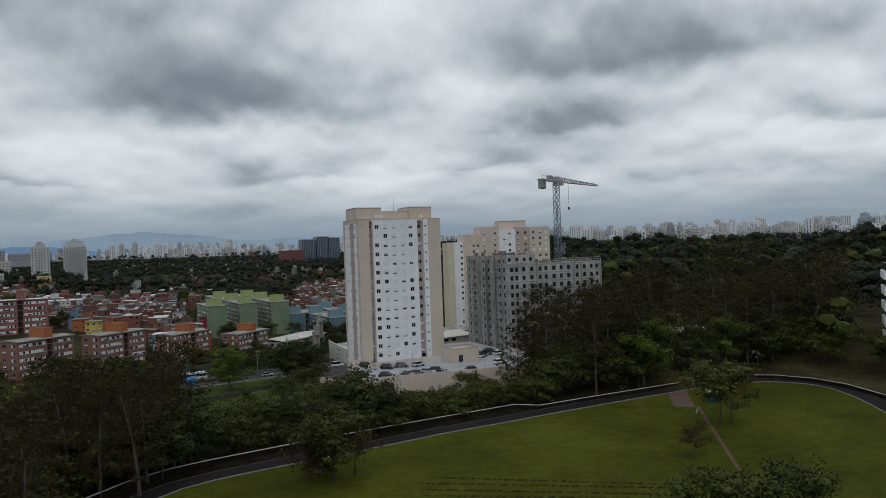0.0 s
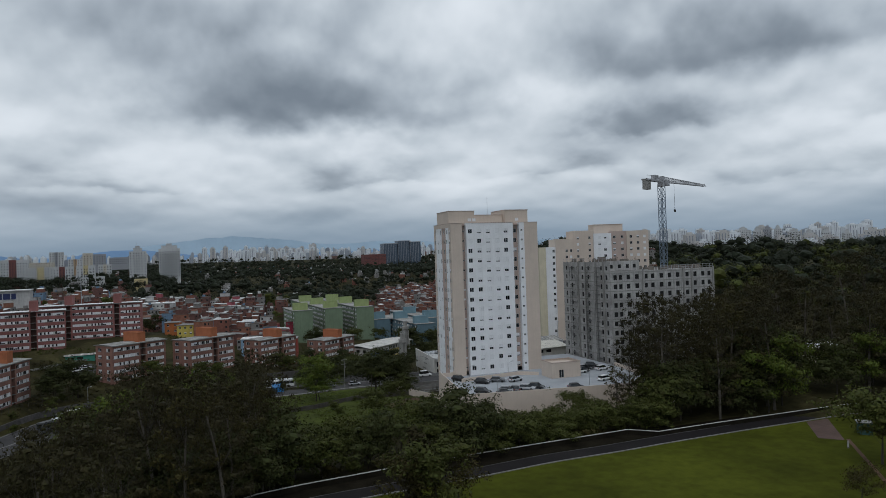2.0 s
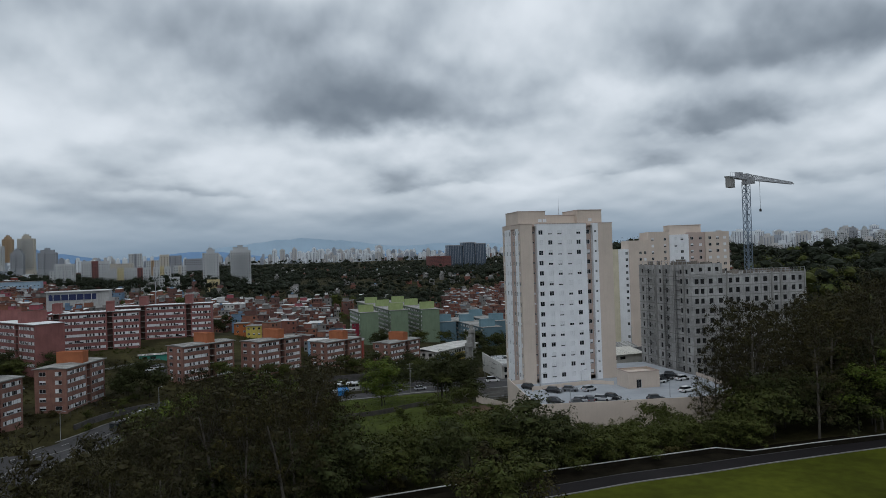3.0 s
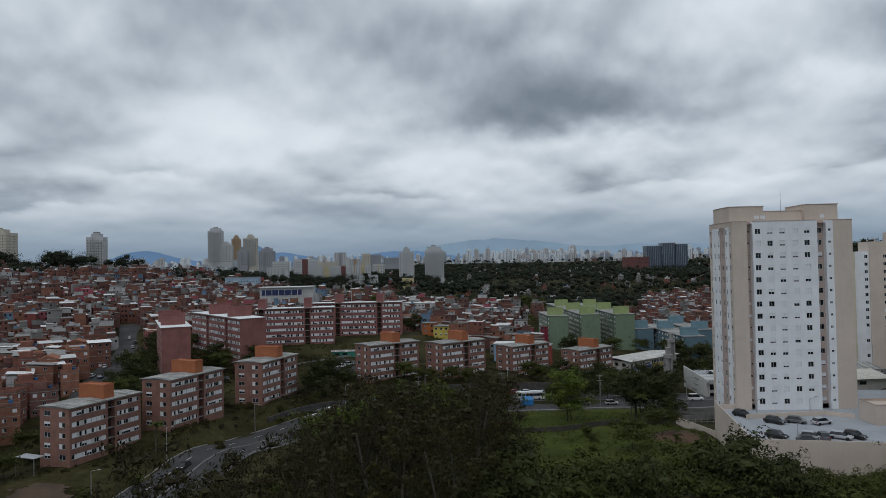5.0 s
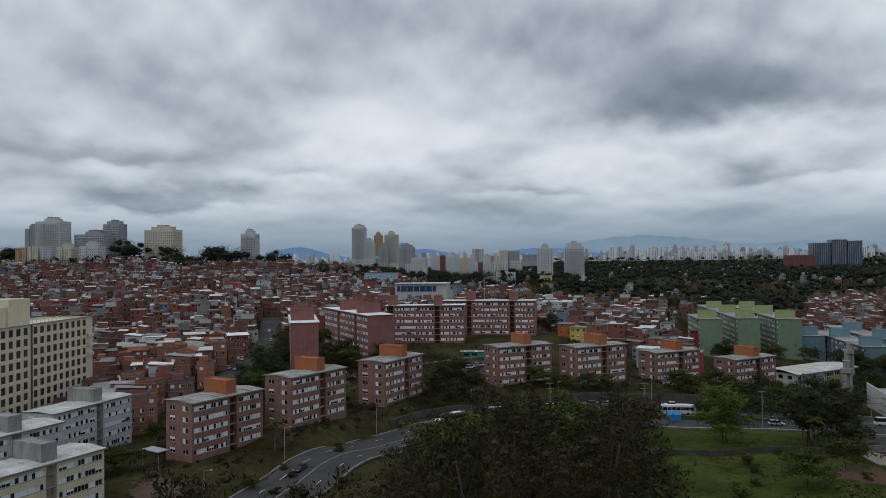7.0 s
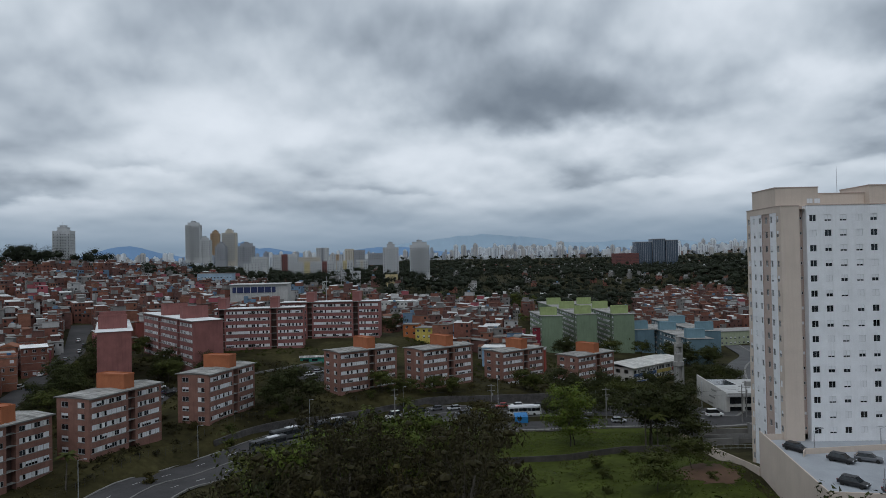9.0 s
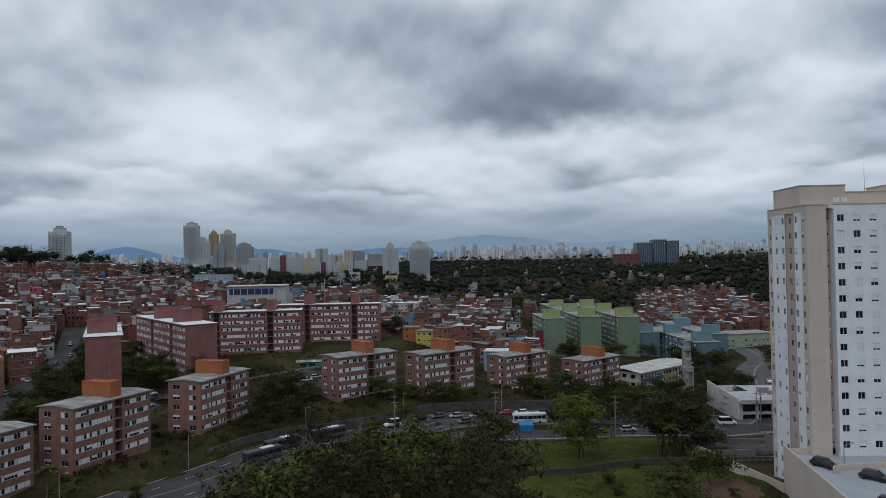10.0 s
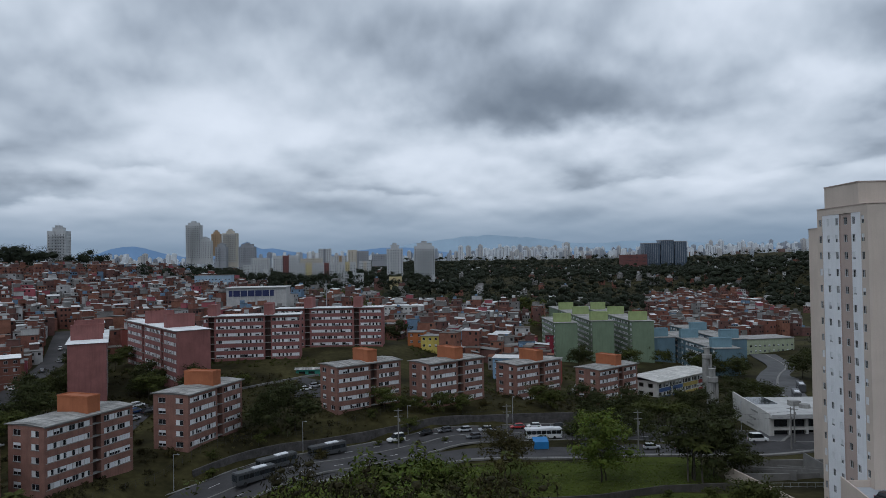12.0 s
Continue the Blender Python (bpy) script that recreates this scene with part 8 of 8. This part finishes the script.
def high_rise(x, y, W, D, H, z, ang, mi, label, crown=True, fl=3.0, stripe=None, banded=False):
    """A slab in three bays, the middle one set back, with a glazed core, balcony slabs, a parapet and roof houses."""
    th = thing("high_rise", pose(x, y, z, 0, 0, ang), label, "high-rise", "skyline high-rises")
    n = int(H / fl)
    rows = [(i * fl + 0.95, i * fl + 2.25) for i in range(n)]

    def cols_of(w):
        k = max(1, int(w / 2.3))
        return [(w * (i + 0.5) / k - 0.5, w * (i + 0.5) / k + 0.5) for i in range(k)]

    cuts = [0.0, W * 0.37, W * 0.63, W]
    bm = bmesh.new()
    facade(bm, (0, 0, 0), (1, 0, 0), cuts[1], -8, H, cols_of(cuts[1]), rows, 0.4)
    facade(bm, (cuts[2], 0, 0), (1, 0, 0), W - cuts[2], -8, H, cols_of(W - cuts[2]), rows, 0.4)
    quad(bm, (cuts[1], 0, -8), (cuts[1], 1.2, -8), (cuts[1], 1.2, H), (cuts[1], 0, H))
    quad(bm, (cuts[2], 1.2, -8), (cuts[2], 0, -8), (cuts[2], 0, H), (cuts[2], 1.2, H))
    facade(bm, (W, 0, 0), (0, 1, 0), D, -8, H, cols_of(D), rows, 0.4)
    facade(bm, (W, D, 0), (-1, 0, 0), W, -8, H, [], [])
    facade(bm, (0, D, 0), (0, -1, 0), D, -8, H, cols_of(D), rows, 0.4)
    quad(bm, (0, 0, H - 0.6), (cuts[1], 0, H - 0.6), (cuts[1], D, H - 0.6), (0, D, H - 0.6))
    quad(bm, (cuts[1], 1.2, H - 0.6), (cuts[2], 1.2, H - 0.6), (cuts[2], D, H - 0.6), (cuts[1], D, H - 0.6))
    quad(bm, (cuts[2], 0, H - 0.6), (W, 0, H - 0.6), (W, D, H - 0.6), (cuts[2], D, H - 0.6))
    part("wall", bm, M_HR[mi], th)
    bm = bmesh.new()
    facade(bm, (cuts[1], 1.2, 0), (1, 0, 0), cuts[2] - cuts[1], -8, H, cols_of(cuts[2] - cuts[1]), rows, 0.4)
    part("middle_bay", bm, M_HR[mi if stripe is None else stripe], th)
    bm = bmesh.new()
    box(bm, 0.4, 1.6, -7, W - 0.4, D - 0.4, H - 0.8)
    box(bm, 0.4, 0.4, -7, cuts[1] - 0.4, 1.6, H - 0.8)
    box(bm, cuts[2] + 0.4, 0.4, -7, W - 0.4, 1.6, H - 0.8)
    part("glazing", bm, M_FARGLASS, th, "dim window glass behind the wall")
    if banded:
        for i in range(n):
            bm = bmesh.new()
            box(bm, W * 0.08, -1.1, i * fl + 0.1, W * 0.92, -0.02, i * fl + 1.15)
            part("balcony", bm, M_HR[0], th)
    if crown:
        k = 0.5 + (int(abs(x)) % 5) * 0.06
        for a, b, h0, h1 in ((W * 0.5 * (1 - k), W * 0.5 * (1 + k), H - 0.6, H + 3.4), (W * 0.36, W * 0.62, H + 3.4, H + 5.6)):
            bm = bmesh.new()
            box(bm, a, D * 0.25, h0, b, D * 0.8, h1)
            box(bm, a - 0.3, D * 0.25 - 0.3, h1, b + 0.3, D * 0.8 + 0.3, h1 + 0.35)
            part("roof_house", bm, M_HR[mi], th)
        bm = bmesh.new()
        cyl(bm, (W * 0.45, D * 0.5, H + 5.9), (W * 0.45, D * 0.5, H + 9.5), 0.15, 0.08, 5)
        part("antenna", bm, M_STEEL, th)
    return th


SKYLINE = [(-706, 780, 17.0, 24.8, 67.8, 3), (-690, 780, 34.4, 32.3, 68.9, 0), (-585, 700, 18.4, 23.1, 42.2, 1), (-650, 800, 43.4, 31.9, 52.7, 3), (-555, 700, 22.4, 23.5, 42.5, 0), (-624, 820, 24.5, 42.1, 56.0, 3)]
SKYLINE_B = [(-518, 760, 36.0, 29.4, 56.1, 1), (-416, 800, 18.6, 32.9, 47.3, 0), (-409, 1150, 22.2, 52.2, 51.6, 0), (-391, 1152, 20.0, 28.3, 51.3, 0), (-387, 1200, 13.5, 27.6, 64.2, 2), (-335, 1100, 20.7, 42.1, 45.8, 1), (-323, 1035, 14.6, 20.8, 45.7, 3)]
SKYLINE_C = [(-70, 865, 18.1, 27.8, 29.1, 0), (-39, 867, 22.8, 32.4, 26.6, 0), (-55, 736, 11.8, 7.9, 20.2, 5), (-123, 1161, 30.2, 10.7, 43.1, 3), (-190, 947, 30.0, 9.0, 38.9, 1), (-144, 1058, 12.3, 17.8, 41.7, 1), (-131, 1060, 15.3, 17.1, 40.6, 3), (-294, 1045, 21.9, 22.5, 43.7, 3), (-249, 954, 21.0, 14.5, 35.2, 0), (-214, 808, 17.5, 12.2, 29.1, 0), (359, 1550, 50.6, 17.0, 30.6, 4)]
# mid-rise slabs with a coloured middle bay
ESTATE = [(-200, 873, 28.0, 20.7, 30.5, 4), (-171, 860, 27.6, 15.4, 26.7, 5), (-174, 1002, 16.1, 21.7, 39.1, 3), (-147, 855, 22.3, 17.4, 24.8, 4), (-147, 966, 15.4, 12.4, 38.5, 2), (-121, 849, 18.4, 17.7, 25.0, 5), (-105, 891, 14.1, 16.6, 26.7, 1), (-117, 809, 12.8, 12.0, 20.6, 0), (-101, 811, 12.1, 11.1, 19.8, 0)]
HR_NAMES = ["off-white", "cream", "tan", "grey", "rust-coloured", "pale yellow"]
for x, y, w, h, z, mi in SKYLINE + SKYLINE_B + SKYLINE_C:
    high_rise(x, y, w, max(12, w * 0.6), h, z, 4, mi, f"{HR_NAMES[mi]} {'tall' if h > 25 else 'mid-rise'} apartment high-rise on the skyline", crown=h > 20, banded=h > 31 and mi != 2)
for x, y, w, h, z, mi in ESTATE:
    high_rise(x, y, w, max(11, w * 0.5), h, z, 6, 0, f"white mid-rise slab with {HR_NAMES[mi]} middle bay", crown=False, stripe=mi)
# stepped cream slabs at the hill's foot
for k, (dx, h) in enumerate(((0, 25), (14, 26), (30, 24))):
    high_rise(-640 + dx, 700 + k * 2, 13.5, 14, h, 41, 4, (2, 1, 0)[k], f"{HR_NAMES[(2, 1, 0)[k]]} apartment slab at the ridge's foot", crown=False)
# row of rounded blocks beyond the wood
for dx, w, h in ((0, 26, 36), (32, 30, 35), (64, 16, 34), (84, 15, 38), (104, 13, 38), (128, 24, 32), (158, 22, 28), (190, 18, 30), (230, 16, 25), (262, 20, 27)):
    high_rise(868 + dx * 0.9, 1000 - dx * 0.32, w * 0.8, 14, h * 0.66 + (dx * 7 % 5), 40, -40, 0 if dx % 3 else 3, "pale apartment block with a curved roof beyond the wood", crown=True)


def glass_office():
    th = thing("glass_office", pose(416, 1600, 38), "dark glass office building with white columns", "office building")
    for a, b, h in ((0, 34, 33), (36, 64, 39), (66, 92, 36)):
        bm = bmesh.new()
        box(bm, a, 0, -30, b, 30, h)
        part("glass_block", bm, mat("blue_glass", (0.075, 0.10, 0.135), rough=0.15, var=0.2, spec=0.6), th, "dark blue glass block")
        for i in range(int((b - a) / 4)):
            bm = bmesh.new()
            box(bm, a + i * 4, -0.6, -10, a + i * 4 + 0.5, -0.05, h + 1)
            part("fin", bm, M_HR[3], th)
        bm = bmesh.new()
        box(bm, a - 0.5, -1, h, b + 0.5, 31, h + 1.5)
        part("roof", bm, M_HR[3], th)


glass_office()
BANDH = thing("banded_house", pose(194.9, 118.9, 10.5, 0, 0, -55), "white apartment house with dark window bands beside the wood", "apartment building")
for i in range(5):
    bm = bmesh.new()
    box(bm, 0, 0, i * 4.4, 22, 14, i * 4.4 + 2.3)
    part("white_band", bm, M_WHITE, BANDH)
    bm = bmesh.new()
    box(bm, 0.4, 0.4, i * 4.4 + 2.3, 21.6, 13.6, i * 4.4 + 4.4)
    part("window_band", bm, M_GLASS, BANDH)
low_hall("low_house", pose(214, 118, 12, 0, 0, -50), 14, 10, 5, "small pale house among the trees", M_ROOF, M_CREAM)
low_hall("warehouse", pose(150, 176, 6, 0, 0, -8), 34, 12, 4.5, "low white-roofed shed behind the trees", M_ROOF_WHITE, M_CREAM)


def far_city():
    """Pale towers and low roofs out to the hills, joined."""
    rng = np.random.default_rng(8)
    V, F, MI = [], [], []
    # pale and grey-blue walls have the distance haze mixed into their colour
    mats = [mat("hazed_pale_render", (0.64, 0.67, 0.70), var=0.15), mat("far_cream_render", (0.46, 0.45, 0.44), var=0.15), mat("hazed_grey_render", (0.24, 0.26, 0.30), var=0.15), mat("hazed_blue_tower", (0.33, 0.36, 0.40), var=0.1), mat("far_clay_roofs", (0.20, 0.13, 0.11), var=0.3), M_GLASS]

    def add(x, y, w, d, h, z, mi, a):
        c, s = math.cos(a), math.sin(a)
        o = len(V)
        for zz in (z - 12, z + h):
            for p, q in ((-w, -d), (w, -d), (w, d), (-w, d)):
                V.append((x + (p * c - q * s) / 2, y + (p * s + q * c) / 2, zz))
        for f in ((0, 1, 5, 4), (1, 2, 6, 5), (2, 3, 7, 6), (3, 0, 4, 7), (4, 5, 6, 7)):
            F.append([o + k for k in f])
            MI.append(mi)

    def tower(r, az, top, wide):
        """A tower whose roof stands top degrees over the eye's level."""
        x, y = r * math.sin(az), r * math.cos(az)
        z = hz(x, y)
        h = max(9.0, 42 + r * math.tan(radians(top)) - z)
        w, a = rng.uniform(*wide), rng.uniform(-0.5, 0.5) - az
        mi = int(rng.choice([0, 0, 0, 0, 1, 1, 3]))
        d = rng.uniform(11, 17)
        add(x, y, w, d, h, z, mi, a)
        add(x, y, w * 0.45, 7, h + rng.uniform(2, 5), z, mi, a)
        c, s = math.cos(a), math.sin(a)
        for k in range(int(w / 5)):
            q = -w / 2 + (k + 0.5) * 5
            add(x + q * c + s * d / 2, y + q * s - c * d / 2, 1.5, 0.5, h - 3, z, 2, a)

    for i in range(310):
        tower(rng.uniform(1250, 2700), radians(rng.uniform(34, 63)), 0.1 + 1.3 * rng.random() ** 1.3, (13, 27))
    for i in range(90):
        tower(rng.uniform(2300, 3100), radians(rng.uniform(16, 34)), 0.3 + 0.85 * rng.random() ** 1.6, (9, 16))
    for i in range(110):
        tower(rng.uniform(2300, 3000), radians(4.5 + rng.normal() * 3.2), 0.1 + 1.1 * rng.random() ** 1.5, (10, 18))
    for i in range(70):
        tower(rng.uniform(2400, 3400), radians(rng.uniform(-34, 28)), 0.0 + 0.9 * rng.random() ** 1.6, (10, 20))
    n = 0
    while n < 3000:
        az = radians(rng.uniform(-58, 78))
        r = rng.uniform(2700, 4550)
        x, y = r * math.sin(az), r * math.cos(az)
        dens = 0.35 + 1.6 * wob(x, y, 0.0016) + (0.25 if r > 2400 else 0.0)
        if rng.random() > dens:
            continue
        n += 1
        z = hz(x, y)
        if rng.random() < 0.55:
            h = max(16.0, 42 + r * math.tan(radians(0.15 + 0.7 * rng.random() ** 1.5)) - z)
            w = rng.uniform(9, 17)
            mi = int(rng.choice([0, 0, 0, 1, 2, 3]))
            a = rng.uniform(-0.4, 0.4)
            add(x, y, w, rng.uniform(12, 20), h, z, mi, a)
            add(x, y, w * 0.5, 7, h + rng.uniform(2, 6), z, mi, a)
        else:
            add(x, y, rng.uniform(18, 50), rng.uniform(15, 30), rng.uniform(5, 14), z, int(rng.choice([0, 1, 4, 4, 2])), rng.uniform(0, 1.5))
    me = bpy.data.meshes.new("far_city")
    me.from_pydata(V, [], F)
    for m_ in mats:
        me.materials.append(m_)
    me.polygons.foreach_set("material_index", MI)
    tagged(new("far_city", me), "city of towers spread out to the horizon, haze in its pale colours", "city", kind="stuff")


far_city()


def mountains():
    NEAR_HILLS = [(-24.9, 0.85, 2.4), (-16.6, 0.75, 0.75), (-14.9, 0.62, 2.6), (-5.0, 0.62, 3.4), (-35, 0.3, 4)]
    FAR_HILLS = [(1.0, 1.0, 3.4), (5.2, 0.85, 3.6), (-3.5, 0.6, 3), (14, 0.6, 7), (30, 0.4, 9)]
    # paler copy for the farther range: thicker haze painted as base colour
    pale = mat("far_hills_haze", (0.30, 0.395, 0.485), rough=1.0, var=0.08, scale=0.002, fine=0.01, bump=0, spec=0)
    for bumps, R, base, material, label in ((NEAR_HILLS, 4600, 0.52, M_MOUNT, "wooded hills along the horizon, blue haze put into their colour"), (FAR_HILLS, 4720, 0.60, pale, "pale blue mountains veiled by rain")):
        bm = bmesh.new()
        prev = None
        for i in range(0, 361):
            az = -60 + 140 * i / 360
            e = base + sum(k * math.exp(-((az - a) / s) ** 2) for a, k, s in bumps) + 0.10 * noise.noise(Vector((az * 0.8, base, 0))) + 0.05 * noise.noise(Vector((az * 3.1, 2, base)))
            x, y = R * math.sin(radians(az)), R * math.cos(radians(az))
            row = []
            for k in range(6):
                f = k / 5
                rr = 1 - 0.06 * (1 - f)
                row.append(bm.verts.new((x * rr, y * rr, -20 + (62 + R * math.tan(radians(max(0.1, e)))) * f ** 1.4)))
            if prev:
                for k in range(5):
                    bm.faces.new((prev[k], row[k], row[k + 1], prev[k + 1]))
            prev = row
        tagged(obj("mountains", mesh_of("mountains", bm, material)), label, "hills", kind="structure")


mountains()
